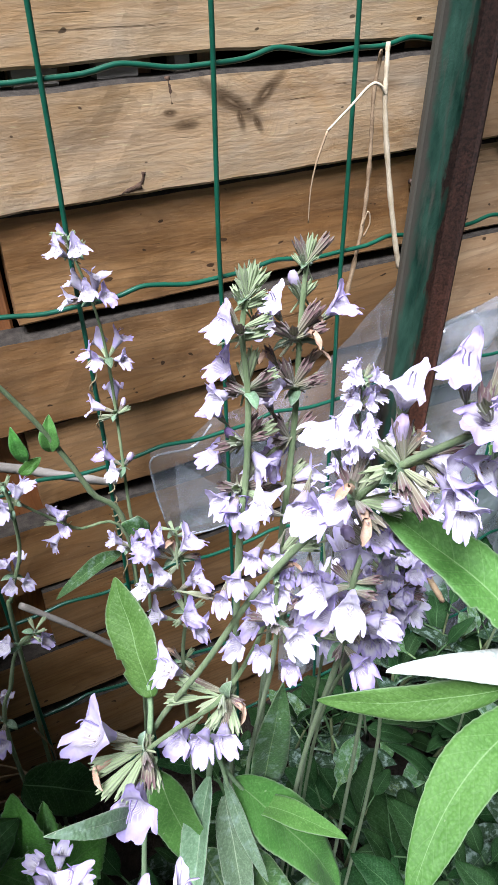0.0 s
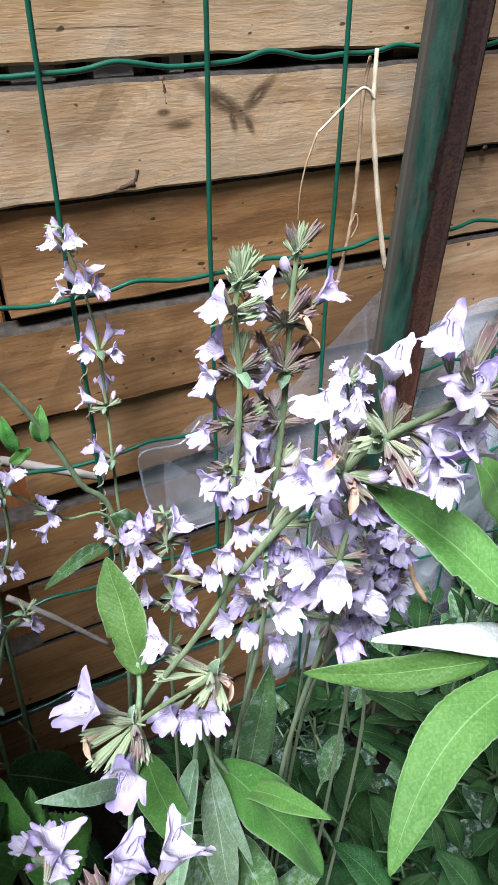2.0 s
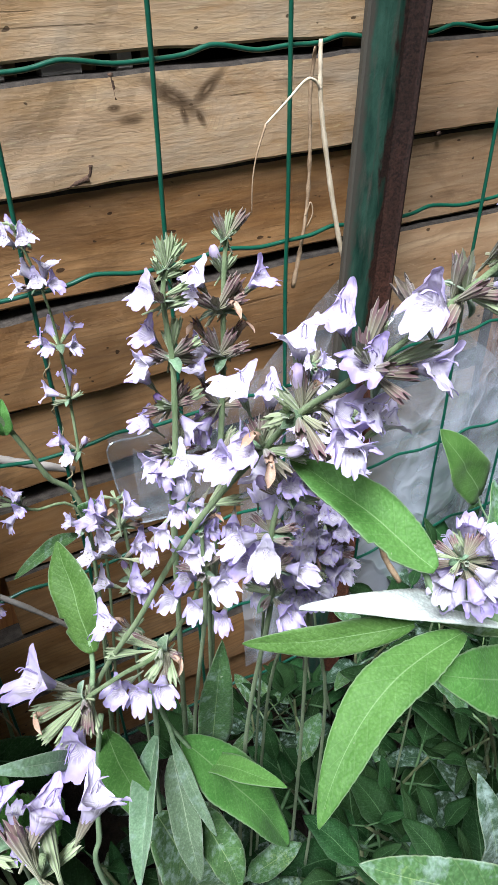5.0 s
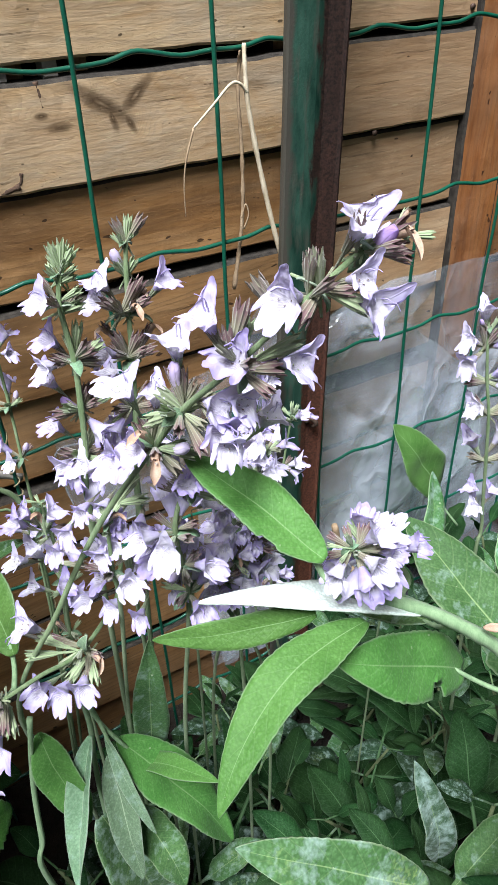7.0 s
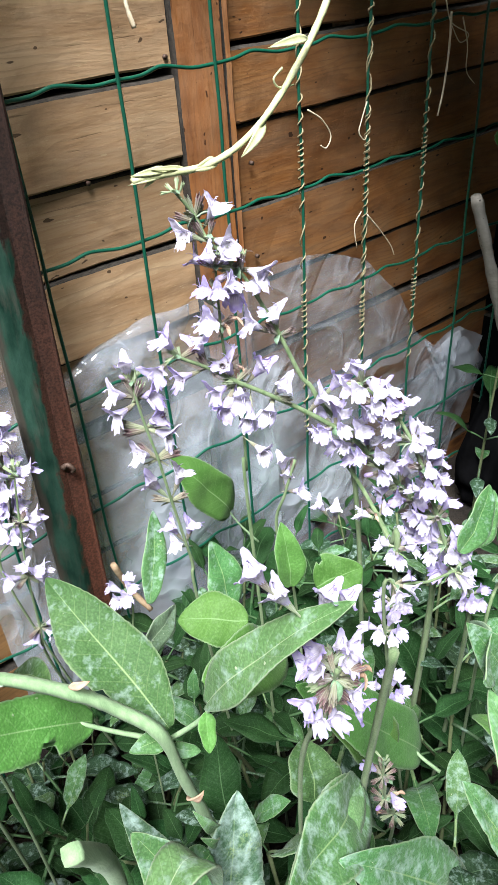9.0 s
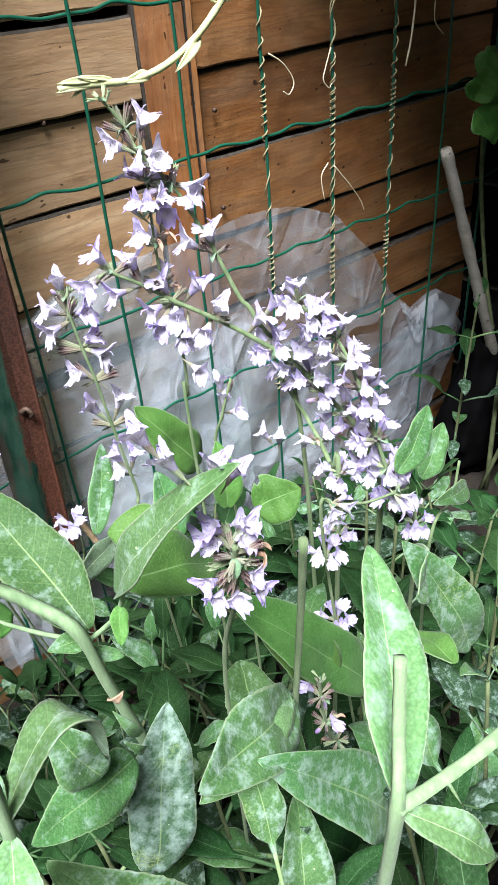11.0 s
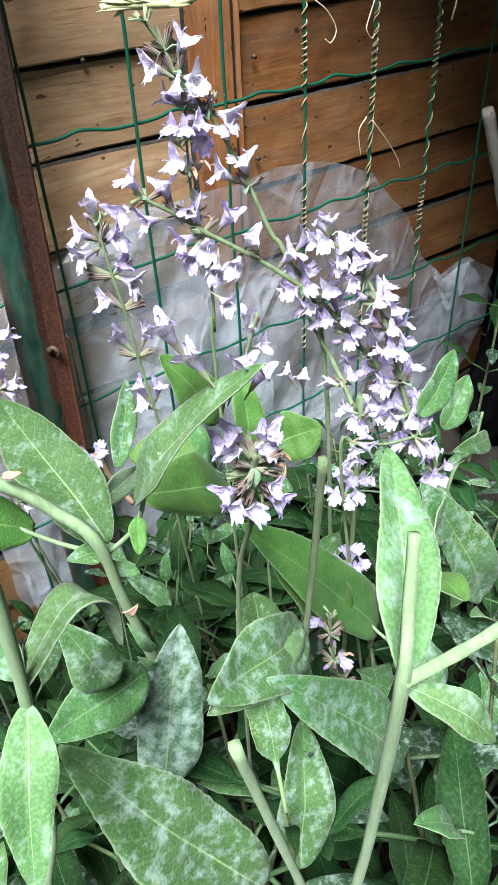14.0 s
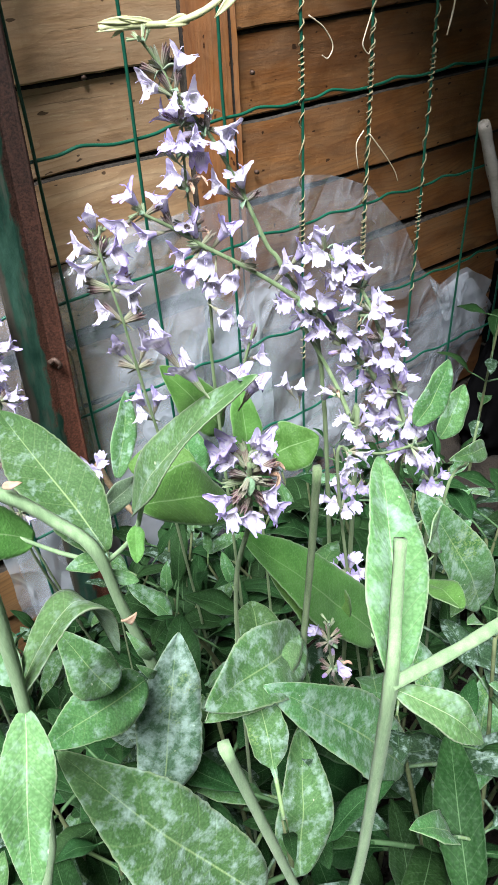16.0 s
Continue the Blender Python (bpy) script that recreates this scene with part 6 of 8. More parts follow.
flower_at(main_a, (0.0907, 0.1972, 0.4581), (-0.11, -0.98, -0.13), (0.45, 0.48, 0.75), 0.71, "open")
flower_at(main_a, (0.0951, 0.1987, 0.4964), (-0.82, -0.20, 0.53), (0.29, 0.40, 0.87), 0.90, "calyx")
flower_at(main_a, (0.0921, 0.1981, 0.4791), (0.76, -0.19, 0.62), (0.51, 0.34, 0.79), 0.90, "calyx")
flower_at(main_b, (0.1149, 0.2161, 0.5066), (-0.52, -0.28, 0.81), (0.58, 0.15, 0.80), 0.80, "open")
flower_at(main_b, (0.1263, 0.2127, 0.5053), (0.32, -0.63, 0.70), (-0.01, 0.40, 0.92), 0.84, "open")
flower_at(main_b, (0.1147, 0.2152, 0.5020), (-0.68, -0.28, 0.68), (0.34, 0.30, 0.89), 0.84, "open")
flower_at(main_b, (0.1202, 0.2118, 0.5152), (-0.56, -0.17, 0.81), (0.24, 0.28, 0.93), 0.85, "bud")
flower_at(main_b, (0.1214, 0.2124, 0.4899), (0.44, -0.33, 0.84), (0.37, 0.31, 0.88), 0.80, "dry")
flower_at(main_b, (0.1137, 0.2154, 0.4904), (-0.48, 0.01, 0.88), (0.27, 0.36, 0.89), 0.80, "dry")
flower_at(main_b, (0.1129, 0.2176, 0.4711), (-0.37, -0.18, 0.91), (0.47, 0.33, 0.82), 0.78, "open")
flower_at(main_b, (0.1121, 0.2119, 0.4647), (-0.73, -0.68, -0.04), (0.54, 0.36, 0.76), 0.78, "open")
flower_at(main_b, (0.1171, 0.2111, 0.5020), (0.75, -0.36, 0.55), (0.46, 0.22, 0.86), 0.95, "calyx")
flower_at(main_b, (0.1165, 0.2114, 0.4848), (-0.37, 0.27, 0.89), (0.27, 0.38, 0.89), 0.95, "calyx")
flower_at(main_b, (0.1181, 0.2114, 0.4860), (0.53, -0.08, 0.85), (0.26, 0.37, 0.89), 0.95, "calyx")
flower_at(main_b, (0.1185, 0.2123, 0.5030), (0.29, -0.27, 0.92), (0.25, 0.32, 0.91), 0.85, "dry")
flower_at(main_c, (0.0968, 0.1526, 0.5032), (-0.37, -0.16, 0.92), (0.83, 0.05, 0.56), 0.84, "open")
flower_at(main_c, (0.1007, 0.1490, 0.5009), (-0.01, -0.23, 0.97), (0.31, 0.42, 0.85), 0.76, "open")
flower_at(main_c, (0.0942, 0.1499, 0.4925), (-0.85, -0.43, 0.29), (0.70, 0.28, 0.65), 0.80, "open")
flower_at(main_c, (0.0975, 0.1493, 0.4934), (-0.67, -0.54, 0.51), (0.61, 0.33, 0.72), 0.74, "open")
flower_at(main_c, (0.1062, 0.1438, 0.5159), (-0.15, -0.24, 0.96), (0.60, 0.16, 0.78), 0.88, "open")
flower_at(main_c, (0.1114, 0.1305, 0.5280), (-0.43, -0.17, 0.89), (0.49, 0.19, 0.85), 0.86, "open")
flower_at(main_c, (0.1179, 0.1275, 0.5220), (-0.64, -0.44, 0.63), (0.76, -0.04, 0.65), 0.91, "open")
flower_at(main_c, (0.1295, 0.1206, 0.5393), (-0.85, -0.40, 0.34), (0.55, 0.05, 0.83), 0.93, "open")
flower_at(main_c, (0.1345, 0.1150, 0.5406), (0.03, -0.99, 0.13), (0.77, -0.47, 0.43), 0.88, "open")
flower_at(main_c, (0.1358, 0.1176, 0.5488), (-0.04, -0.57, 0.82), (0.69, -0.34, 0.65), 0.88, "open")
flower_at(main_c, (0.1331, 0.1162, 0.5433), (0.15, -0.90, 0.40), (0.49, 0.04, 0.87), 0.70, "open")
flower_at(main_c, (0.1205, 0.1241, 0.5236), (0.24, -0.90, 0.36), (0.62, 0.09, 0.78), 0.84, "open")
flower_at(main_c, (0.1071, 0.1381, 0.5112), (0.16, -0.96, 0.23), (0.75, 0.08, 0.66), 0.84, "open")
flower_at(main_c, (0.1114, 0.1332, 0.5132), (0.22, -0.96, 0.17), (0.64, 0.18, 0.75), 0.79, "open")
flower_at(main_c, (0.1082, 0.1357, 0.5098), (-0.02, -1.00, -0.06), (0.54, 0.32, 0.78), 0.88, "open")
flower_at(main_c, (0.1225, 0.1361, 0.4956), (0.28, -0.54, 0.79), (0.54, 0.27, 0.80), 0.79, "open")
flower_at(main_c, (0.1214, 0.1199, 0.5374), (-0.51, 0.20, 0.84), (0.05, 0.41, 0.91), 1.05, "calyx")
flower_at(main_c, (0.1123, 0.1255, 0.5299), (0.31, -0.04, 0.95), (0.04, 0.44, 0.89), 1.10, "calyx")
flower_at(main_c, (0.1298, 0.1175, 0.5408), (-0.20, -0.08, 0.98), (0.42, 0.11, 0.90), 1.05, "calyx")
flower_at(main_c, (0.1290, 0.1173, 0.5434), (0.42, -0.89, -0.20), (0.60, -0.04, 0.80), 1.05, "calyx")
flower_at(main_c, (0.1305, 0.1178, 0.5426), (-0.78, -0.37, -0.50), (-0.17, 0.59, 0.79), 1.05, "calyx")
flower_at(main_c, (0.1406, 0.1157, 0.5495), (0.30, -0.73, 0.62), (0.33, 0.11, 0.94), 1.00, "dry")
flower_at(main_c, (0.1399, 0.1162, 0.5492), (0.38, -0.91, 0.17), (0.34, 0.15, 0.93), 1.00, "calyx")
flower_at(main_c, (0.1395, 0.1179, 0.5479), (0.09, -0.85, 0.52), (0.13, 0.32, 0.94), 1.00, "bud")
flower_at(main_c, (0.1166, 0.1238, 0.5258), (0.68, -0.57, 0.46), (0.24, 0.40, 0.88), 1.05, "calyx")
flower_at(main_c, (0.1147, 0.1255, 0.5232), (0.65, -0.74, 0.17), (0.45, 0.28, 0.85), 1.00, "calyx")
flower_at(main_c, (0.1086, 0.1366, 0.5102), (0.58, -0.69, 0.43), (0.28, 0.45, 0.85), 0.90, "dry")
flower_at(main_c, (0.1055, 0.1395, 0.5079), (-0.98, -0.15, 0.09), (0.30, 0.47, 0.83), 1.00, "calyx")
flower_at(main_c, (0.1052, 0.1391, 0.5068), (-0.63, 0.13, 0.76), (0.40, 0.38, 0.83), 1.00, "calyx")
flower_at(main_c, (0.1041, 0.1387, 0.5073), (0.02, -0.84, -0.54), (0.67, 0.24, 0.70), 1.00, "calyx")
flower_at(main_c, (0.1040, 0.1390, 0.5074), (0.11, 0.15, 0.98), (0.28, 0.43, 0.86), 1.00, "calyx")
flower_at(main_c, (0.0981, 0.1473, 0.4946), (0.67, -0.74, -0.08), (0.58, 0.34, 0.74), 1.00, "calyx")
flower_at(main_c, (0.0979, 0.1473, 0.4933), (0.43, -0.06, 0.90), (0.41, 0.41, 0.81), 1.00, "calyx")
flower_at(main_c, (0.0987, 0.1469, 0.4930), (-0.31, 0.28, 0.91), (0.30, 0.47, 0.83), 1.00, "calyx")
flower_at(main_c, (0.0982, 0.1471, 0.4936), (0.30, -0.86, -0.41), (0.59, 0.36, 0.72), 1.00, "calyx")
flower_at(main_c, (0.0987, 0.1480, 0.4921), (-0.99, -0.07, 0.13), (0.22, 0.55, 0.81), 1.00, "calyx")
flower_at(main_c, (0.1103, 0.1294, 0.5089), (-0.30, -0.94, -0.14), (0.51, 0.36, 0.78), 0.79, "open")
flower_at(left_cluster, (0.0708, 0.2202, 0.4190), (-0.68, -0.12, 0.72), (0.69, 0.39, 0.61), 0.85, "open")
flower_at(left_cluster, (0.0740, 0.2188, 0.4190), (0.41, -0.36, 0.83), (-0.12, 0.70, 0.71), 0.85, "open")
flower_at(left_cluster, (0.0725, 0.2189, 0.4016), (-0.49, -0.10, 0.86), (-0.21, 0.72, 0.66), 0.85, "open")
flower_at(left_cluster, (0.0740, 0.2186, 0.4016), (0.52, -0.44, 0.73), (0.41, 0.59, 0.70), 0.85, "open")
flower_at(left_cluster, (0.0719, 0.2190, 0.3840), (0.31, -0.61, 0.73), (0.18, 0.72, 0.67), 0.83, "open")
flower_at(left_cluster, (0.0673, 0.2205, 0.4030), (-0.76, -0.20, 0.61), (0.58, 0.51, 0.63), 0.78, "open")
flower_at(left_cluster, (0.0699, 0.2190, 0.3855), (-0.71, -0.10, 0.70), (0.30, 0.67, 0.67), 0.78, "open")
flower_at(left_cluster, (0.0721, 0.2200, 0.4209), (-0.47, -0.02, 0.88), (0.57, 0.46, 0.68), 0.78, "open")
flower_at(left_cluster, (0.0753, 0.2149, 0.4030), (0.75, -0.66, 0.04), (0.53, 0.54, 0.66), 0.90, "calyx")
flower_at(left_cluster, (0.0735, 0.2176, 0.4190), (0.00, 0.21, 0.98), (0.46, 0.52, 0.71), 0.80, "dry")
flower_at(left_cluster, (0.0731, 0.2171, 0.3828), (0.44, -0.82, 0.37), (0.54, 0.57, 0.62), 0.78, "open")
flower_at(mid_c, (0.0895, 0.1658, 0.4540), (-0.64, -0.77, 0.02), (0.14, 0.71, 0.69), 0.65, "open")
flower_at(mid_c, (0.0858, 0.1643, 0.4517), (-0.72, -0.69, 0.07), (0.06, 0.74, 0.67), 0.65, "open")
flower_at(mid_c, (0.0980, 0.1654, 0.4588), (-0.51, -0.86, -0.03), (0.36, 0.58, 0.73), 0.65, "open")
flower_at(mid_c, (0.1031, 0.1663, 0.4435), (-0.76, -0.65, 0.05), (0.54, 0.49, 0.69), 0.64, "open")
flower_at(mid_c, (0.0994, 0.1643, 0.4403), (-0.73, -0.68, 0.06), (0.42, 0.59, 0.68), 0.60, "open")
flower_at(mid_c, (0.1103, 0.1641, 0.4569), (-0.60, -0.80, -0.04), (0.49, 0.47, 0.73), 0.67, "open")
flower_at(mid_c, (0.1123, 0.1648, 0.4395), (-0.73, -0.69, 0.02), (0.67, 0.34, 0.66), 0.64, "open")
flower_at(mid_c, (0.1171, 0.1674, 0.4483), (0.31, -0.68, 0.66), (0.43, 0.50, 0.75), 0.62, "open")
flower_at(mid_c, (0.1296, 0.1704, 0.4362), (-0.38, -0.93, 0.02), (0.75, 0.16, 0.64), 0.57, "open")
flower_at(mid_c, (0.1267, 0.1697, 0.4290), (-0.37, -0.93, 0.04), (0.46, 0.54, 0.71), 0.57, "open")
flower_at(mid_c, (0.1360, 0.1724, 0.4057), (-0.83, -0.56, 0.07), (0.49, 0.55, 0.68), 0.51, "open")
flower_at(mid_c, (0.1403, 0.1728, 0.4002), (-0.29, -0.95, 0.12), (0.54, 0.51, 0.67), 0.51, "open")
flower_at(mid_c, (0.1245, 0.1698, 0.4171), (-0.34, -0.94, 0.08), (0.48, 0.56, 0.68), 0.51, "open")
flower_at(mid_c, (0.0879, 0.1695, 0.4283), (-0.83, -0.09, 0.55), (0.62, 0.47, 0.63), 0.71, "open")
flower_at(mid_c, (0.0818, 0.1693, 0.4256), (-0.87, -0.29, 0.40), (0.61, 0.50, 0.61), 0.71, "open")
flower_at(mid_c, (0.0882, 0.1671, 0.4229), (-0.83, -0.51, 0.22), (0.62, 0.50, 0.60), 0.72, "open")
flower_at(mid_c, (0.0932, 0.1641, 0.4185), (-0.62, -0.78, 0.11), (0.21, 0.76, 0.62), 0.64, "open")
flower_at(mid_c, (0.1068, 0.1654, 0.4215), (-0.49, -0.87, 0.07), (0.29, 0.70, 0.65), 0.58, "open")
flower_at(mid_c, (0.0840, 0.1677, 0.4676), (-0.78, -0.62, 0.06), (0.39, 0.56, 0.74), 0.60, "open")
flower_at(mid_c, (0.0768, 0.1664, 0.4636), (-0.66, -0.75, 0.03), (0.01, 0.72, 0.69), 0.57, "open")
flower_at(mid_c, (0.0900, 0.1687, 0.4745), (-0.78, -0.17, 0.61), (0.32, 0.53, 0.79), 0.77, "open")
flower_at(mid_c, (0.0979, 0.1677, 0.4844), (-0.64, -0.76, -0.11), (0.37, 0.49, 0.79), 0.77, "open")
flower_at(mid_c, (0.0939, 0.1674, 0.4612), (-0.82, -0.56, 0.07), (0.61, 0.39, 0.69), 0.60, "open")
flower_at(mid_c, (0.0896, 0.1676, 0.4283), (0.65, -0.41, 0.64), (0.60, 0.46, 0.65), 1.00, "calyx")
flower_at(mid_c, (0.0904, 0.1665, 0.4286), (0.14, 0.42, 0.90), (0.33, 0.64, 0.69), 1.00, "calyx")
flower_at(mid_c, (0.0900, 0.1689, 0.4278), (0.30, -0.93, 0.20), (0.71, 0.38, 0.60), 1.00, "calyx")
flower_at(mid_c, (0.0900, 0.1668, 0.4627), (0.66, -0.07, 0.75), (0.65, 0.30, 0.70), 0.95, "calyx")
flower_at(mid_c, (0.0910, 0.1665, 0.4630), (0.74, -0.60, 0.29), (0.56, 0.40, 0.72), 0.95, "calyx")
flower_at(mid_c, (0.1068, 0.1667, 0.4585), (0.09, 0.25, 0.96), (0.64, 0.27, 0.72), 0.95, "calyx")
flower_at(mid_c, (0.1066, 0.1669, 0.4596), (0.73, -0.50, 0.47), (0.30, 0.58, 0.76), 0.95, "calyx")
flower_at(mid_c, (0.0909, 0.1679, 0.4482), (0.57, -0.77, 0.28), (0.32, 0.63, 0.71), 0.90, "calyx")
flower_at(mid_c, (0.1071, 0.1655, 0.4347), (-0.57, -0.70, -0.43), (0.70, 0.36, 0.62), 0.90, "calyx")
flower_at(front_a, (0.0609, 0.1746, 0.4107), (-0.62, 0.02, 0.78), (0.12, 0.76, 0.64), 0.92, "open")
flower_at(front_a, (0.0613, 0.1689, 0.4070), (-0.95, 0.15, 0.28), (0.32, 0.74, 0.59), 1.05, "green")
flower_at(front_a, (0.0687, 0.1656, 0.3977), (-0.42, -0.89, 0.19), (-0.04, 0.85, 0.52), 0.85, "open")
flower_at(front_a, (0.0641, 0.1653, 0.3976), (-0.67, -0.69, 0.27), (0.47, 0.70, 0.54), 0.85, "open")
flower_at(front_a, (0.0586, 0.1662, 0.3984), (-0.77, -0.51, 0.38), (0.73, 0.51, 0.46), 0.82, "open")
flower_at(front_a, (0.0705, 0.1686, 0.4022), (0.34, -0.88, 0.32), (0.51, 0.65, 0.57), 0.80, "dry")
flower_at(front_a, (0.0656, 0.1684, 0.4074), (-0.75, 0.43, 0.51), (0.33, 0.72, 0.61), 1.00, "green")
flower_at(front_a, (0.0702, 0.1668, 0.4020), (-0.84, -0.52, -0.18), (-0.42, 0.80, 0.43), 1.00, "green")
flower_at(front_a, (0.0711, 0.1665, 0.4012), (-0.23, -0.93, -0.29), (0.91, 0.20, 0.36), 1.00, "green")
flower_at(front_a, (0.0361, 0.1612, 0.4136), (-0.64, -0.08, 0.77), (0.64, 0.60, 0.49), 1.18, "open")
flower_at(front_a, (0.0388, 0.1584, 0.3998), (-0.48, -0.83, 0.29), (0.44, 0.76, 0.48), 1.18, "open")
flower_at(front_a, (0.0367, 0.1578, 0.4109), (-0.97, -0.17, 0.18), (0.07, 0.83, 0.55), 1.10, "green")
flower_at(front_a, (0.0357, 0.1568, 0.4086), (-0.89, -0.46, 0.01), (-0.21, 0.83, 0.51), 1.10, "green")
flower_at(front_a, (0.0336, 0.1586, 0.4117), (-0.88, -0.22, 0.41), (-0.07, 0.83, 0.55), 0.90, "dry")
flower_at(front_a, (0.0385, 0.1575, 0.4074), (-0.73, -0.67, -0.13), (-0.27, 0.83, 0.49), 1.10, "green")
flower_at(front_a, (0.0411, 0.1586, 0.4064), (-0.18, -0.96, -0.21), (0.93, 0.27, 0.26), 1.10, "green")
flower_at(front_b, (0.0069, 0.1142, 0.4351), (0.34, 0.25, 0.91), (0.98, 0.18, 0.07), 0.84, "open")
flower_at(front_d, (0.0166, 0.0916, 0.4639), (0.52, 0.12, 0.85), (0.64, 0.68, 0.36), 0.84, "open")
flower_at(front_d, (0.0258, 0.0931, 0.4573), (0.52, 0.06, 0.85), (0.19, 0.88, 0.44), 0.86, "open")
flower_at(front_d, (0.0168, 0.0898, 0.4636), (-0.15, 0.38, 0.91), (0.30, 0.86, 0.41), 1.00, "calyx")
flower_at(front_d, (0.0206, 0.0896, 0.4564), (0.04, 0.45, 0.89), (-0.02, 0.91, 0.41), 1.00, "calyx")
flower_at(back_c, (0.3178, 0.1907, 0.5207), (0.16, -0.62, 0.77), (-0.47, 0.44, 0.77), 0.94, "open")
flower_at(back_c, (0.3162, 0.1894, 0.5166), (-0.95, -0.08, 0.31), (-0.39, 0.41, 0.83), 0.96, "open")
flower_at(back_c, (0.3186, 0.1898, 0.5156), (0.12, -0.99, -0.04), (-0.05, 0.28, 0.96), 0.94, "open")
flower_at(back_c, (0.3288, 0.1828, 0.5006), (0.24, -0.97, -0.08), (0.50, -0.07, 0.86), 1.01, "open")
flower_at(back_c, (0.3268, 0.1822, 0.4996), (-0.62, -0.48, -0.63), (0.06, 0.29, 0.95), 0.96, "open")
flower_at(back_c, (0.3384, 0.1691, 0.4694), (-0.31, -0.17, 0.93), (0.74, -0.29, 0.61), 1.01, "open")
flower_at(back_c, (0.3347, 0.1698, 0.4705), (-0.83, 0.17, 0.53), (-0.06, 0.41, 0.91), 0.98, "open")
flower_at(back_c, (0.3109, 0.1771, 0.4791), (-0.73, -0.41, 0.56), (0.17, 0.25, 0.95), 0.94, "open")
flower_at(back_c, (0.3097, 0.1787, 0.4901), (-0.62, 0.23, 0.75), (-0.14, 0.38, 0.91), 0.80, "bud")
flower_at(back_c, (0.3264, 0.1823, 0.5013), (-0.78, 0.07, 0.63), (0.03, 0.25, 0.97), 0.86, "open")
flower_at(back_c, (0.3345, 0.1769, 0.4855), (-0.47, -0.37, 0.80), (0.70, -0.25, 0.67), 0.86, "open")
flower_at(back_c, (0.3265, 0.1821, 0.4999), (0.13, -0.50, 0.86), (0.28, 0.10, 0.96), 0.90, "calyx")
flower_at(back_c, (0.3283, 0.1812, 0.5010), (-0.97, 0.02, 0.24), (0.04, 0.27, 0.96), 0.90, "calyx")
flower_at(back_c, (0.3138, 0.1911, 0.5259), (-0.39, 0.07, 0.92), (0.01, 0.18, 0.98), 0.95, "calyx")
flower_at(back_c, (0.3137, 0.1914, 0.5253), (0.17, -0.32, 0.93), (0.51, -0.14, 0.85), 0.95, "calyx")
flower_at(back_c, (0.3158, 0.1875, 0.5161), (-0.53, 0.01, 0.85), (0.21, 0.10, 0.97), 0.90, "calyx")
flower_at(back_c, (0.3383, 0.1671, 0.4682), (-0.67, 0.03, 0.74), (0.08, 0.35, 0.93), 0.90, "calyx")
flower_at(back_b, (0.2909, 0.1821, 0.4706), (-0.58, 0.04, 0.81), (0.60, 0.01, 0.80), 0.96, "open")
flower_at(back_b, (0.3018, 0.1773, 0.4643), (-0.30, -0.02, 0.95), (-0.43, 0.53, 0.73), 0.96, "open")
flower_at(back_b, (0.2852, 0.1843, 0.4684), (-0.82, -0.57, 0.03), (-0.70, 0.53, 0.48), 0.96, "open")
flower_at(back_b, (0.3130, 0.1707, 0.4525), (-0.44, 0.00, 0.90), (0.78, -0.20, 0.59), 0.98, "open")
flower_at(back_b, (0.3172, 0.1674, 0.4514), (0.38, -0.49, 0.78), (0.81, -0.31, 0.50), 0.96, "open")
flower_at(back_b, (0.3282, 0.1616, 0.4415), (-0.01, -0.67, 0.74), (0.66, -0.08, 0.75), 0.94, "open")
flower_at(back_b, (0.3148, 0.1710, 0.4511), (-0.55, -0.80, -0.24), (0.50, 0.14, 0.85), 0.94, "open")
flower_at(back_b, (0.3118, 0.1708, 0.4526), (-0.99, -0.09, -0.11), (-0.04, 0.47, 0.88), 0.94, "open")
flower_at(back_b, (0.3277, 0.1612, 0.4410), (-0.79, -0.58, -0.20), (0.72, -0.09, 0.69), 0.91, "open")
flower_at(back_b, (0.3401, 0.1495, 0.4328), (0.37, -0.51, 0.77), (0.18, 0.39, 0.90), 0.91, "open")
flower_at(back_b, (0.3486, 0.1472, 0.4390), (0.30, -0.45, 0.84), (0.78, -0.38, 0.50), 0.89, "open")
flower_at(back_b, (0.2981, 0.1779, 0.4612), (-1.00, -0.04, 0.06), (0.02, 0.40, 0.92), 0.91, "open")
flower_at(back_b, (0.3105, 0.1701, 0.4496), (-0.79, -0.40, -0.46), (0.14, 0.40, 0.90), 0.91, "open")
flower_at(back_b, (0.3163, 0.1647, 0.4439), (-0.57, -0.60, -0.56), (0.46, 0.21, 0.86), 0.89, "open")
flower_at(back_b, (0.3019, 0.1751, 0.4617), (-0.48, 0.11, 0.87), (0.29, 0.24, 0.93), 0.95, "calyx")
flower_at(back_b, (0.3116, 0.1694, 0.4528), (0.58, -0.46, 0.68), (0.28, 0.27, 0.92), 0.95, "calyx")
flower_at(back_b, (0.3140, 0.1693, 0.4525), (-0.93, 0.01, 0.36), (0.30, 0.28, 0.91), 0.95, "calyx")
flower_at(back_b, (0.3259, 0.1595, 0.4431), (0.51, -0.86, -0.11), (0.29, 0.31, 0.90), 0.95, "calyx")
flower_at(back_b, (0.2900, 0.1809, 0.4700), (0.63, -0.60, 0.49), (0.28, 0.23, 0.93), 0.95, "calyx")
flower_at(back_a, (0.2687, 0.1897, 0.4548), (-0.88, 0.00, 0.48), (-0.06, 0.42, 0.91), 0.91, "open")
flower_at(back_a, (0.2680, 0.1893, 0.4519), (-0.97, -0.23, -0.09), (-0.11, 0.46, 0.88), 0.89, "open")
flower_at(back_a, (0.2694, 0.1916, 0.4612), (-0.16, -0.08, 0.98), (0.09, 0.34, 0.94), 0.86, "open")
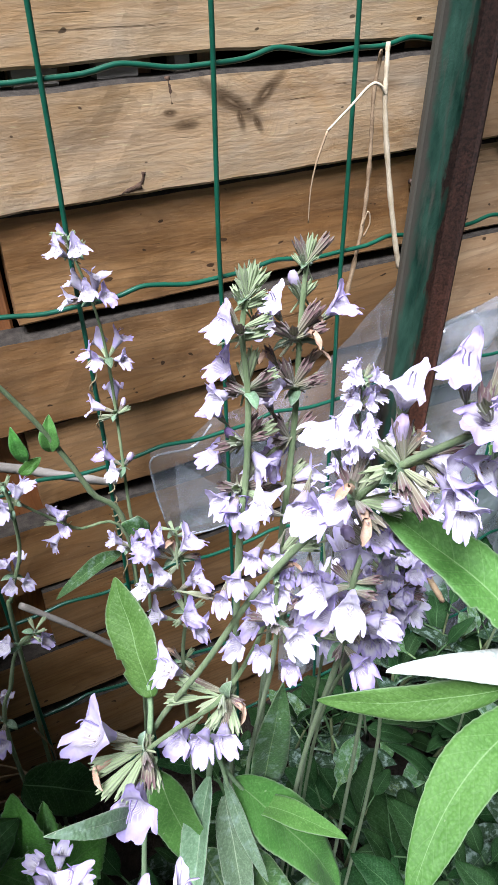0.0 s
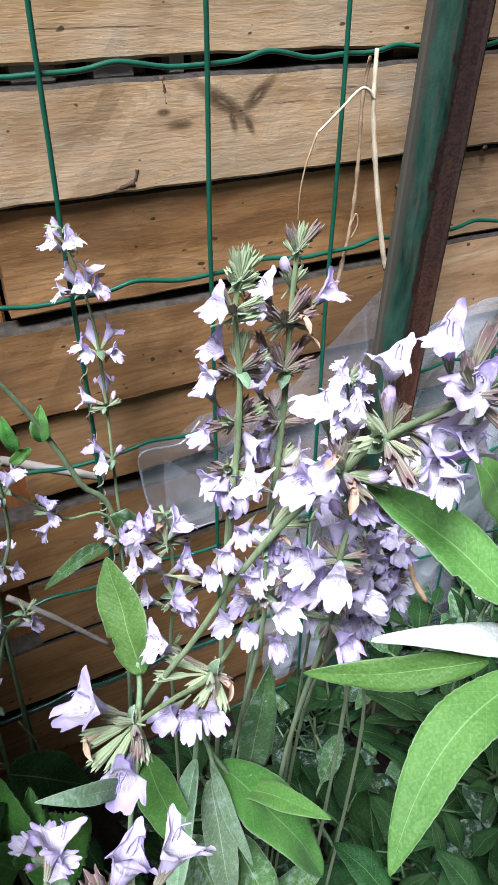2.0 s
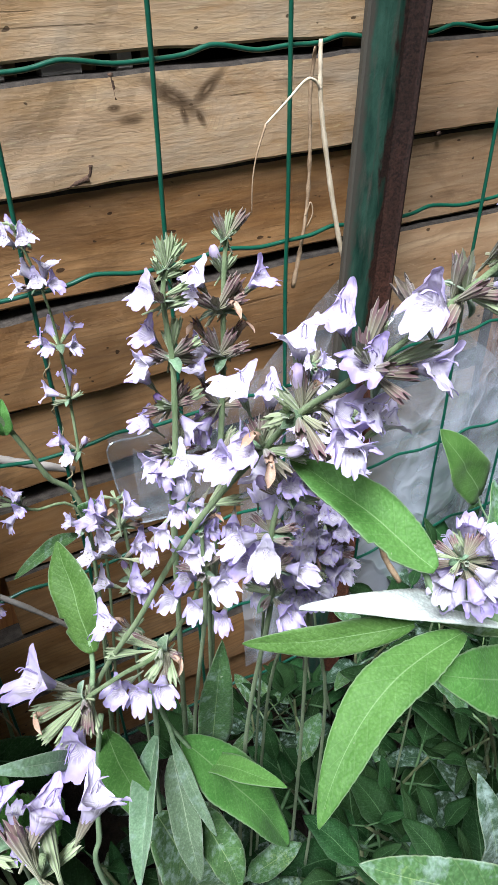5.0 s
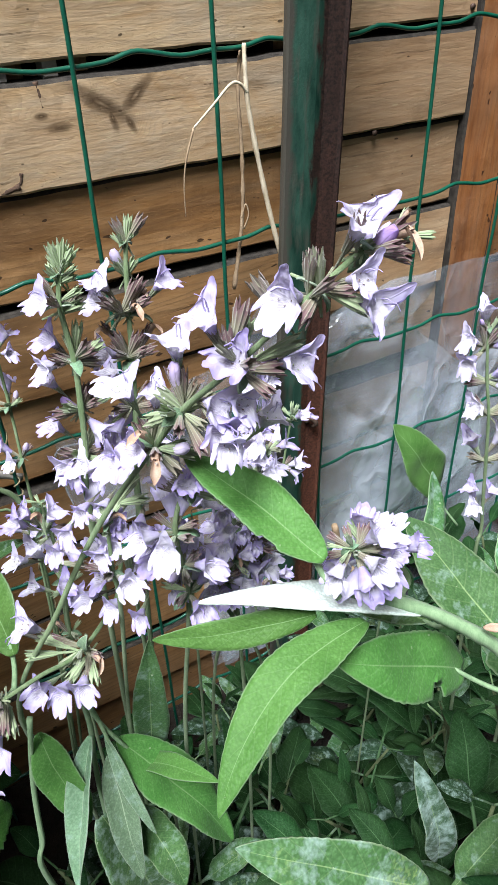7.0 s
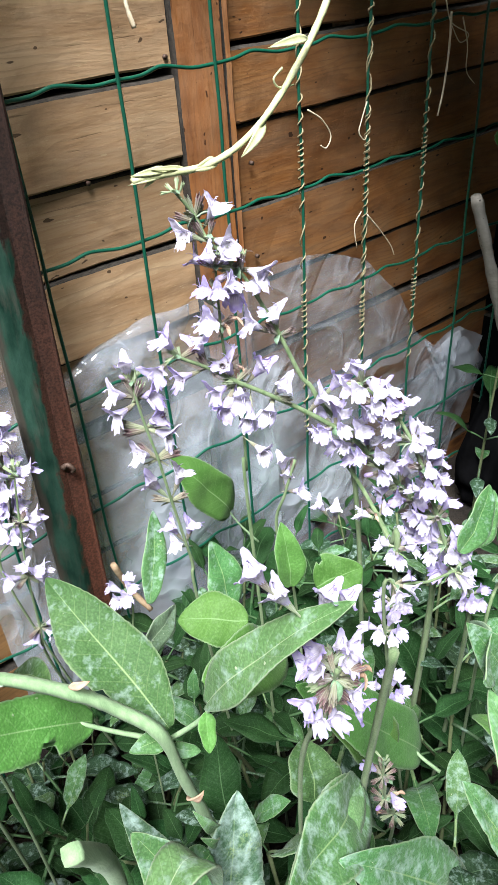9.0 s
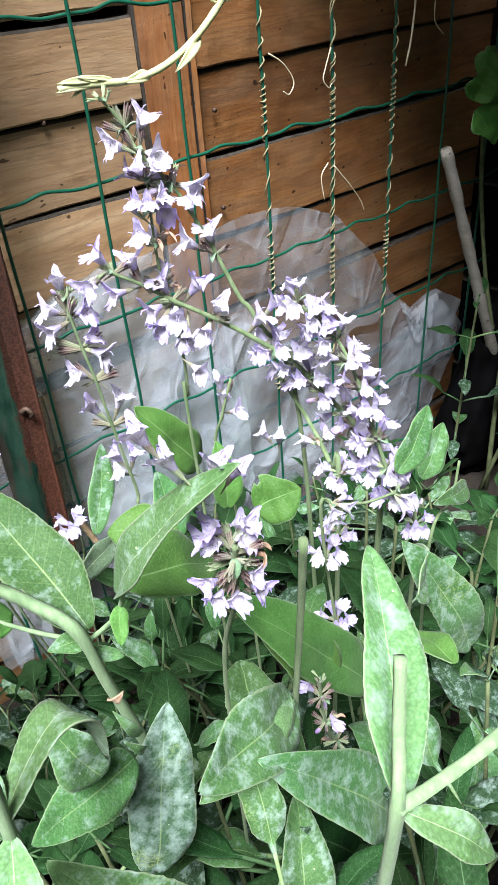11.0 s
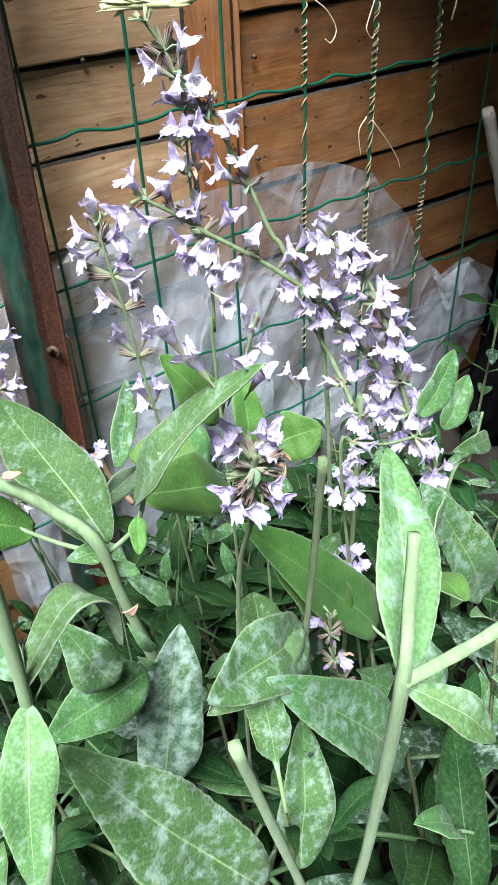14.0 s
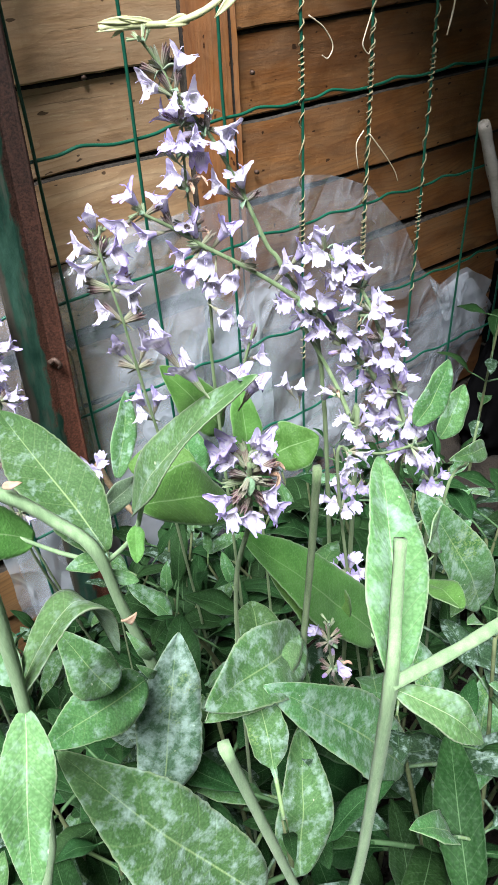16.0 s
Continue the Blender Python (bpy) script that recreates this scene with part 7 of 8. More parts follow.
flower_at(back_a, (0.2700, 0.1906, 0.4539), (0.32, -0.89, 0.33), (-0.06, 0.44, 0.89), 0.89, "open")
flower_at(back_a, (0.2707, 0.1872, 0.4378), (0.44, -0.88, -0.16), (0.41, 0.28, 0.87), 0.94, "open")
flower_at(back_a, (0.2711, 0.1886, 0.4373), (0.27, -0.73, 0.63), (0.48, 0.22, 0.85), 0.89, "open")
flower_at(back_a, (0.2726, 0.1855, 0.4218), (-0.85, -0.16, 0.50), (-0.09, 0.51, 0.85), 0.94, "open")
flower_at(back_a, (0.2731, 0.1840, 0.3970), (-0.49, 0.16, 0.86), (-0.23, 0.59, 0.78), 0.94, "open")
flower_at(back_a, (0.2774, 0.1829, 0.3978), (0.37, -0.20, 0.91), (-0.04, 0.55, 0.83), 0.94, "open")
flower_at(back_a, (0.2773, 0.1831, 0.3651), (-0.39, 0.22, 0.89), (0.28, 0.49, 0.83), 0.84, "open")
flower_at(back_a, (0.2791, 0.1821, 0.3596), (-0.72, -0.22, 0.66), (0.14, 0.57, 0.81), 0.86, "open")
flower_at(back_a, (0.2794, 0.1813, 0.3639), (0.28, -0.16, 0.95), (0.06, 0.59, 0.81), 0.84, "open")
flower_at(back_a, (0.2689, 0.1884, 0.4545), (-0.30, 0.07, 0.95), (0.32, 0.26, 0.91), 1.00, "calyx")
flower_at(back_a, (0.2680, 0.1891, 0.4543), (0.39, -0.36, 0.85), (0.32, 0.26, 0.91), 1.00, "calyx")
flower_at(back_a, (0.2680, 0.1894, 0.4531), (0.18, -0.43, 0.88), (0.32, 0.27, 0.91), 1.00, "calyx")
flower_at(back_a, (0.2698, 0.1863, 0.4386), (-0.84, 0.25, 0.48), (0.34, 0.31, 0.89), 1.05, "calyx")
flower_at(back_a, (0.2711, 0.1863, 0.4376), (-0.97, 0.04, 0.24), (0.35, 0.32, 0.88), 1.05, "calyx")
flower_at(back_a, (0.2708, 0.1862, 0.4389), (0.74, -0.41, 0.54), (0.33, 0.30, 0.89), 1.05, "calyx")
flower_at(back_a, (0.2714, 0.1837, 0.4214), (0.70, -0.46, 0.55), (0.35, 0.34, 0.87), 1.05, "calyx")
flower_at(back_a, (0.2711, 0.1838, 0.4208), (0.71, -0.62, 0.32), (0.35, 0.35, 0.87), 1.05, "calyx")
flower_at(back_a, (0.2716, 0.1829, 0.4216), (-0.58, 0.32, 0.74), (0.35, 0.34, 0.87), 1.05, "calyx")
flower_at(back_a, (0.2740, 0.1808, 0.3949), (-0.83, 0.31, 0.47), (0.38, 0.40, 0.84), 1.00, "calyx")
flower_at(back_a, (0.2737, 0.1821, 0.3940), (0.66, -0.61, 0.45), (0.37, 0.40, 0.84), 1.00, "calyx")
flower_at(back_g, (0.3136, 0.1398, 0.4124), (0.03, 0.01, 1.00), (0.13, 0.50, 0.86), 0.72, "open")
flower_at(back_g, (0.3119, 0.1366, 0.4059), (0.14, -0.05, 0.99), (0.50, 0.25, 0.83), 0.70, "open")
flower_at(back_g, (0.3134, 0.1371, 0.4048), (0.24, -0.89, 0.39), (0.19, 0.51, 0.84), 0.70, "open")
flower_at(back_g, (0.3157, 0.1375, 0.4126), (0.37, 0.00, 0.93), (0.34, 0.37, 0.87), 0.80, "calyx")
flower_at(back_c, (0.3076, 0.1560, 0.4273), (-0.02, -1.00, -0.08), (0.22, 0.43, 0.88), 0.84, "open")
flower_at(back_g, (0.3427, 0.1395, 0.3697), (-0.41, 0.34, 0.85), (0.23, 0.52, 0.82), 0.72, "open")
flower_at(back_g, (0.3450, 0.1367, 0.3660), (0.01, -0.05, 1.00), (0.48, 0.33, 0.82), 0.70, "open")
flower_at(main_a, (0.0950, 0.1981, 0.5261), (-0.23, -0.00, 0.97), (0.26, 0.27, 0.93), 0.80, "green")
flower_at(main_a, (0.0947, 0.1983, 0.5260), (0.18, -0.12, 0.98), (0.25, 0.27, 0.93), 0.85, "green")
flower_at(main_a, (0.0943, 0.1988, 0.5258), (0.48, -0.36, 0.80), (0.42, 0.21, 0.88), 0.85, "green")
flower_at(main_a, (0.0947, 0.1985, 0.5224), (-0.49, -0.26, 0.83), (0.27, 0.30, 0.92), 0.70, "green")
flower_at(main_a, (0.0930, 0.1993, 0.5229), (0.54, -0.71, 0.45), (0.26, 0.30, 0.92), 0.70, "green")
flower_at(main_b, (0.1203, 0.2110, 0.5255), (-0.35, 0.09, 0.93), (-0.02, 0.32, 0.95), 0.90, "calyx")
flower_at(main_b, (0.1202, 0.2111, 0.5265), (0.21, -0.06, 0.98), (0.22, 0.24, 0.95), 0.80, "green")
flower_at(main_b, (0.1199, 0.2111, 0.5259), (0.57, -0.27, 0.78), (0.53, 0.09, 0.85), 0.90, "calyx")
flower_at(main_b, (0.1182, 0.2115, 0.5143), (0.44, -0.34, 0.83), (0.23, 0.29, 0.93), 0.80, "green")
flower_at(main_b, (0.1197, 0.2116, 0.5136), (-0.53, -0.23, 0.82), (0.24, 0.29, 0.92), 0.80, "green")
flower_at(mid_c, (0.0998, 0.1675, 0.4386), (-0.79, -0.60, 0.09), (0.33, 0.64, 0.69), 0.62, "open")
flower_at(mid_c, (0.1054, 0.1656, 0.4499), (-0.66, -0.75, -0.01), (0.32, 0.62, 0.71), 0.60, "open")
flower_at(mid_c, (0.0898, 0.1677, 0.4667), (-0.72, -0.70, 0.01), (0.30, 0.60, 0.74), 0.58, "open")
flower_at(mid_c, (0.1122, 0.1607, 0.4512), (-0.39, -0.92, 0.01), (0.39, 0.58, 0.72), 0.58, "open")
flower_at(mid_c, (0.0711, 0.1651, 0.4596), (-0.56, -0.83, 0.02), (0.31, 0.64, 0.70), 0.54, "open")
flower_at(mid_c, (0.1256, 0.1686, 0.4455), (-0.18, -0.98, 0.09), (0.48, 0.48, 0.74), 0.54, "open")
flower_at(mid_c, (0.1413, 0.1719, 0.4196), (-0.39, -0.92, 0.04), (0.53, 0.47, 0.71), 0.49, "open")
flower_at(mid_c, (0.1381, 0.1732, 0.4275), (-0.52, -0.85, -0.02), (0.55, 0.43, 0.72), 0.51, "open")
flower_at(mid_c, (0.0863, 0.1677, 0.4549), (0.30, -0.84, 0.45), (0.31, 0.62, 0.72), 0.57, "open")
flower_at(main_b, (0.1103, 0.2137, 0.4535), (-0.85, -0.37, 0.38), (0.62, 0.32, 0.71), 0.74, "open")
flower_at(main_b, (0.1160, 0.2124, 0.4699), (-0.70, -0.71, -0.10), (0.47, 0.38, 0.80), 0.70, "open")
flower_at(mid_head, (0.2406, 0.0328, 0.4448), (0.32, -0.60, 0.74), (0.77, 0.08, 0.64), 0.68, "open")
flower_at(mid_head, (0.2391, 0.0330, 0.4454), (-0.65, 0.11, 0.75), (-0.27, 0.76, 0.58), 0.68, "open")
flower_at(mid_head, (0.2366, 0.0341, 0.4430), (-0.78, 0.05, 0.63), (-0.29, 0.77, 0.57), 0.68, "open")
flower_at(mid_head, (0.2364, 0.0334, 0.4298), (-0.92, -0.19, 0.33), (-0.52, 0.76, 0.38), 0.68, "open")
flower_at(mid_head, (0.2419, 0.0319, 0.4252), (0.04, -0.97, 0.26), (0.90, -0.28, 0.34), 0.68, "open")
flower_at(mid_head, (0.2399, 0.0330, 0.4237), (-0.58, -0.79, 0.21), (-0.60, 0.76, 0.25), 0.68, "open")
flower_at(mid_head, (0.2421, 0.0334, 0.4409), (-0.07, -0.75, 0.66), (0.83, -0.01, 0.56), 0.68, "open")
flower_at(mid_head, (0.2421, 0.0308, 0.4380), (0.45, -0.82, 0.36), (0.88, -0.26, 0.39), 0.70, "dry")
flower_at(mid_head, (0.2396, 0.0313, 0.4364), (-0.81, 0.37, 0.46), (-0.26, 0.79, 0.56), 0.70, "calyx")
flower_at(mid_head, (0.2385, 0.0327, 0.4366), (0.35, -0.92, 0.17), (0.87, -0.08, 0.49), 0.70, "calyx")
flower_at(mid_head, (0.2397, 0.0317, 0.4332), (-1.00, -0.03, 0.08), (-0.43, 0.79, 0.43), 0.70, "calyx")
flower_at(mid_head, (0.2394, 0.0331, 0.4328), (-0.03, -1.00, -0.02), (0.90, -0.25, 0.34), 0.70, "calyx")
flower_at(mid_head, (0.2395, 0.0314, 0.4425), (-0.15, 0.27, 0.95), (0.25, 0.61, 0.75), 0.70, "calyx")
flower_at(mid_head, (0.2389, 0.0325, 0.4419), (0.17, -0.42, 0.89), (0.66, 0.28, 0.70), 0.70, "calyx")
flower_at(mid_head, (0.2397, 0.0322, 0.4296), (-0.83, -0.51, -0.23), (-0.86, 0.50, -0.07), 0.70, "calyx")
flower_at(mid_head, (0.2382, 0.0313, 0.4419), (-0.47, 0.30, 0.83), (0.14, 0.67, 0.73), 0.75, "calyx")
flower_at(mid_head, (0.2402, 0.0322, 0.4402), (0.35, -0.28, 0.89), (0.60, 0.34, 0.73), 0.75, "calyx")
flower_at(mid_head, (0.2372, 0.0316, 0.4370), (-0.96, 0.12, 0.25), (0.02, 0.74, 0.67), 0.75, "calyx")
flower_at(mid_head, (0.2411, 0.0331, 0.4342), (0.31, -0.91, 0.27), (0.71, 0.24, 0.66), 0.75, "calyx")
flower_at(mid_head, (0.2390, 0.0325, 0.4334), (-0.90, -0.43, 0.05), (0.21, 0.69, 0.69), 0.75, "calyx")
flower_at(mid_head, (0.2406, 0.0331, 0.4309), (-0.11, -0.99, -0.07), (0.66, 0.34, 0.67), 0.75, "calyx")
flower_at(mid_head, (0.2401, 0.0329, 0.4364), (-0.33, -0.48, 0.81), (0.44, 0.51, 0.73), 0.75, "calyx")
flower_at(mid_head, (0.2404, 0.0336, 0.4336), (-0.57, -0.76, 0.32), (0.45, 0.53, 0.72), 0.75, "calyx")
flower_at(mid_head, (0.2392, 0.0319, 0.4374), (-0.75, -0.08, 0.66), (0.20, 0.67, 0.72), 0.75, "calyx")
flower_at(mid_head, (0.2401, 0.0333, 0.4363), (0.18, -0.69, 0.70), (0.61, 0.35, 0.71), 0.75, "calyx")
flower_at(mid_head, (0.2389, 0.0328, 0.4432), (-0.84, -0.07, 0.54), (0.23, 0.64, 0.74), 0.60, "open")
flower_at(mid_head, (0.2410, 0.0318, 0.4300), (0.15, -0.93, 0.34), (0.63, 0.36, 0.68), 0.60, "open")
flower_at(mid_head, (0.2350, 0.0317, 0.4288), (-0.83, -0.54, 0.09), (-0.06, 0.79, 0.60), 0.60, "open")
flower_at(mid_head, (0.2412, 0.0327, 0.4422), (0.15, -0.22, 0.97), (0.51, 0.42, 0.75), 0.60, "open")
flower_at(mid_head, (0.2237, 0.0397, 0.4803), (-0.42, 0.20, 0.89), (0.11, 0.75, 0.66), 0.75, "open")
flower_at(mid_head, (0.2285, 0.0356, 0.4721), (-0.44, 0.25, 0.87), (0.27, 0.70, 0.66), 0.75, "open")
flower_at(mid_head, (0.2338, 0.0327, 0.4674), (0.23, -0.19, 0.95), (0.82, 0.07, 0.57), 0.75, "open")
flower_at(mid_head, (0.2392, 0.0320, 0.4657), (0.28, -0.38, 0.88), (0.86, -0.13, 0.49), 0.65, "open")
# crowded calyces at the nodes of the two tall stems
fan(main_a, (0.0918, 0.1970, 0.4986), (18, 152, 340), 0.90, "calyx")
fan(main_a, (0.0917, 0.1960, 0.4812), (66, 40, 14, 140, 168), 1.00, "calyx")
fan(main_a, (0.0898, 0.1950, 0.4643), (146, 128, 60, 30, 250), 0.95, "calyx")
fan(main_b, (0.1138, 0.2060, 0.5057), (138, 122, 48, 30, 62), 1.00, "calyx")
fan(main_b, (0.1129, 0.2040, 0.4902), (64, 36, 112, 140, 10), 1.00, "calyx")
fan(main_b, (0.1112, 0.2030, 0.4711), (50, 20, 120, 150, 205), 0.95, "calyx")
fan(main_b, (0.1091, 0.2020, 0.4535), (170, 140, 40, 15, 200), 0.95, "calyx")
fan(main_a, (0.0918, 0.1970, 0.4986), (172,), 0.74, "open")
fan(main_b, (0.1116, 0.2020, 0.4916), (150,), 0.76, "open")
fan(main_b, (0.1101, 0.2010, 0.4719), (215,), 0.74, "open")
fan(main_a, (0.0908, 0.1940, 0.4821), (-60,), 0.74, "open")
fan(main_b, (0.1081, 0.2000, 0.4552), (20, -10), 0.78, "open")
fan(main_a, (0.0885, 0.1920, 0.4664), (-35, -150), 0.80, "open")
clump_side = spike("lilac sage stem at the shaded side of the clump", [(0.2450, 0.2950, 0.0500), (0.2143, 0.2850, 0.2118), (0.2151, 0.2850, 0.2567), (0.2186, 0.2850, 0.3030), (0.2247, 0.2850, 0.3450), (0.2305, 0.2850, 0.3789)], 0.00108, 0.00066, seed=171)
fan(clump_side, (0.2152, 0.2850, 0.2538), (-20, -60, -120, 25), 0.84, "open")
fan(clump_side, (0.2152, 0.2850, 0.2538), (190, 60), 0.85, "calyx")
fan(clump_side, (0.2186, 0.2850, 0.3004), (12, 55, 160, -30, 100), 0.88, "open")
fan(clump_side, (0.2186, 0.2850, 0.3004), (200, 30, -60), 0.85, "calyx")
fan(clump_side, (0.2248, 0.2850, 0.3426), (10, 40, 170, -40), 0.84, "open")
fan(clump_side, (0.2248, 0.2850, 0.3426), (60, 140, -20), 0.85, "calyx")
fan(clump_side, (0.2301, 0.2850, 0.3749), (15, 60, 150), 0.82, "open")
fan(clump_side, (0.2301, 0.2850, 0.3749), (40, 120), 0.80, "green")
leaf_at(big_stem, (0.2005, 0.0700, 0.3599), (0.2048, 0.0640, 0.3667), 0.0038, up=(-0.2, -0.9, 0.3), kind="dry", bend=0.2, nu=10, nv=4)
leaf_at(big_stem, (0.1777, 0.0920, 0.4268), (0.1838, 0.0880, 0.4284), 0.0027, up=(-0.2, -0.7, 0.6), kind="dry", bend=0.2, nu=10, nv=4)
leaf_at(big_stem, (0.2082, 0.0660, 0.3338), (0.1989, 0.0640, 0.3599), 0.0049, up=(-0.2, -0.7, 0.6), kind="light", bend=0.15)
leaf_at(big_stem, (0.2077, 0.0660, 0.3227), (0.1997, 0.0640, 0.3379), 0.0042, up=(-0.2, -0.7, 0.6), kind="light", bend=0.15)
leaf_at(big_stem, (0.2040, 0.0840, 0.3725), (0.2134, 0.0780, 0.3661), 0.0058, up=(-0.1, -0.7, 0.7), kind="light", bend=0.1)
thread = stalk("thin dead root thread at the dark fence foot", [(-0.0270, 0.3100, 0.2077), (-0.0115, 0.3100, 0.1865), (0.0023, 0.3100, 0.1561), (0.0199, 0.3100, 0.1365)], 0.0006, 0.0004, STRAW_BROWN, name='dead_twig', category='twig')
thread = stalk("thin dead root thread at the dark fence foot", [(-0.0305, 0.3100, 0.1924), (-0.0063, 0.3100, 0.1775), (0.0084, 0.3100, 0.1375)], 0.0006, 0.0004, STRAW_BROWN, name='dead_twig', category='twig')
thread = stalk("thin dead root thread at the dark fence foot", [(0.0027, 0.3100, 0.2231), (0.0090, 0.3100, 0.1932), (0.0053, 0.3100, 0.1622)], 0.0006, 0.0004, STRAW_BROWN, name='dead_twig', category='twig')
thread = stalk("thin dead root thread at the dark fence foot", [(-0.0336, 0.3100, 0.1641), (-0.0065, 0.3100, 0.1580), (0.0204, 0.3100, 0.1637)], 0.0006, 0.0004, STRAW_BROWN, name='dead_twig', category='twig')


# ---------------------------------------------------------------- dry stalks, vines and sticks
def wound(x, z0, z1, strands, r, seed, mat=None):
    """Dry tendrils wound round an upright wire."""
    rng = random.Random(seed)
    ob = thing("dry_tendril", "bleached dry tendril wound round an upright wire", "tendril", "wound tendrils", (x, WY, z0))
    for k in range(strands):
        pts, a = [], rng.uniform(0, 6)
        z = 0.0
        while z < z1 - z0:
            rr = 0.0019 + 0.0004 * rng.random()
            pts.append((rr * math.cos(a), rr * math.sin(a), z))
            a += 0.8
            z += rng.uniform(0.0008, 0.0030) * (1 + 0.7 * math.sin(z * 47 + seed))
        part("tendril", tube("tendril", pts, r, r * 0.9, mat or STRAW, 6, 0.15, 0, seed + k), ob)


wound(X0 + DX * 6, 0.22, 0.70, 1, 0.0007, 5, STRAW_DULL)
wound(X0 + DX * 7, 0.22, 0.70, 2, 0.0007, 6, STRAW_DULL)
wound(X0 + DX * 8, 0.24, 0.70, 1, 0.0008, 7, STRAW_DULL)
wound(X0, 0.12, 0.43, 1, 0.0005, 8, STRAW_DULL)

# ---- nails and scars of the boards
def scar(points, r0, r1, mat=None):
    part("scar", tube("scar", spline(points, 5), r0, r1, mat or BARK, 7, 0.2), fence)


scar([(0.1475, 0.3952, 0.5470), (0.1482, 0.3950, 0.5420), (0.1490, 0.3952, 0.5350)], 0.0013, 0.0012)
scar([(0.1310, 0.3950, 0.5055), (0.1300, 0.3950, 0.5010), (0.1275, 0.3952, 0.4985)], 0.0014, 0.0012)
scar([(0.1290, 0.3950, 0.4990), (0.1230, 0.3950, 0.4975), (0.1170, 0.3955, 0.4960)], 0.0020, 0.0010)
scar([(0.1400, 0.3952, 0.5120), (0.1450, 0.3952, 0.5130), (0.1500, 0.3952, 0.5150)], 0.0006, 0.0004)
scar([(0.1520, 0.3953, 0.5010), (0.1545, 0.3953, 0.5018)], 0.0010, 0.0006)
for x, z in ((0.3010, 0.4760), (0.4400, 0.5600), (0.0960, 0.6000), (0.3660, 0.4930), (0.5100, 0.4760), (0.5100, 0.3990)):
    part("nail", tube("nail", [(x, 0.3945, z), (x, 0.3975, z)], 0.0018, 0.0018, IRON, 10), fence)


# ---------------------------------------------------------------- climber over the far corner
def climber():
    rng = random.Random(9)
    ob = thing("climbing_vine", "leafy green climber with an added unseen canopy shading the corner", "vine", at=(0.85, 0.34, 0.0))
    shapes = [leaf_mesh("leaf", 0.055, 0.048, *LEAF_KINDS["mint"], bend=0.08, fold=0.15, nu=9, nv=4, serr=0.03, teeth=7, peak=0.55, seed=k) for k in range(4)]
    for k in range(5):
        x = rng.uniform(-0.08, 0.2)
        pts = [(x, rng.uniform(-0.12, 0), 0)] + [(x + rng.uniform(-0.05, 0.05), rng.uniform(-0.12, 0.02), z) for z in (0.25, 0.5, 0.7, 0.85)]
        part("stem", tube("stem", spline(pts, 5), 0.003, 0.0015, STEM_WOODY, 6, 0.1, 0, k), ob)
    leaf(ob, (-0.0910, -0.0100, 0.4468), (-0.0805, -0.0150, 0.4742), 0.034, up=(-0.2, -0.8, 0.5), kind="mint", peak=0.6, teeth=9.5, serr=0.03)
    leaf(ob, (-0.0874, -0.0100, 0.4387), (-0.0718, -0.0250, 0.4071), 0.034, up=(-0.2, -0.8, 0.5), kind="mint", peak=0.6, teeth=9.5, serr=0.03)
    leaf(ob, (-0.0815, -0.0050, 0.4663), (-0.0544, -0.0100, 0.4768), 0.034, up=(-0.2, -0.8, 0.5), kind="mint", peak=0.6, teeth=9.5, serr=0.03)
    leaf(ob, (-0.0598, -0.0100, 0.4283), (-0.0426, -0.0100, 0.4505), 0.034, up=(-0.2, -0.8, 0.5), kind="mint", peak=0.6, teeth=9.5, serr=0.03)
    for k in range(640):
        if k < 70:
            p = Vector((rng.uniform(-0.02, 0.30), rng.uniform(-0.22, 0.02), rng.uniform(0.42, 0.80)))
        else:
            # canopy leaves above the view, added to shade the boards below
            x = rng.uniform(-0.32, 0.30)
            p = Vector((x, rng.uniform(-0.50, 0.02), rng.uniform(0.67 if x > -0.22 else 0.75, 0.95)))
        ang = rng.uniform(0, 6.28)
        out = Vector((math.cos(ang), math.sin(ang) - 0.4, rng.uniform(-0.9, 0.1)))
        part("leaf", rng.choice(shapes), ob, frame_from(p, p + out, (0, -0.5, 1)) @ Matrix.Scale(rng.uniform(0.4, 0.7) if k < 70 else rng.uniform(0.9, 1.5), 4))


climber()


# ---------------------------------------------------------------- undergrowth
ru = random.Random(77)
STALK = 0.024
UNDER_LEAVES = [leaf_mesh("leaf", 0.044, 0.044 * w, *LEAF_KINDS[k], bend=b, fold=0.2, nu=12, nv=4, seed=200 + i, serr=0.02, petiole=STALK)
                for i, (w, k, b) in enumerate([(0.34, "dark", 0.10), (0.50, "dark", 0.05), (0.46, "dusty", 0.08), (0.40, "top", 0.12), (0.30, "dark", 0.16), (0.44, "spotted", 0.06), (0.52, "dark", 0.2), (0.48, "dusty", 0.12)])]


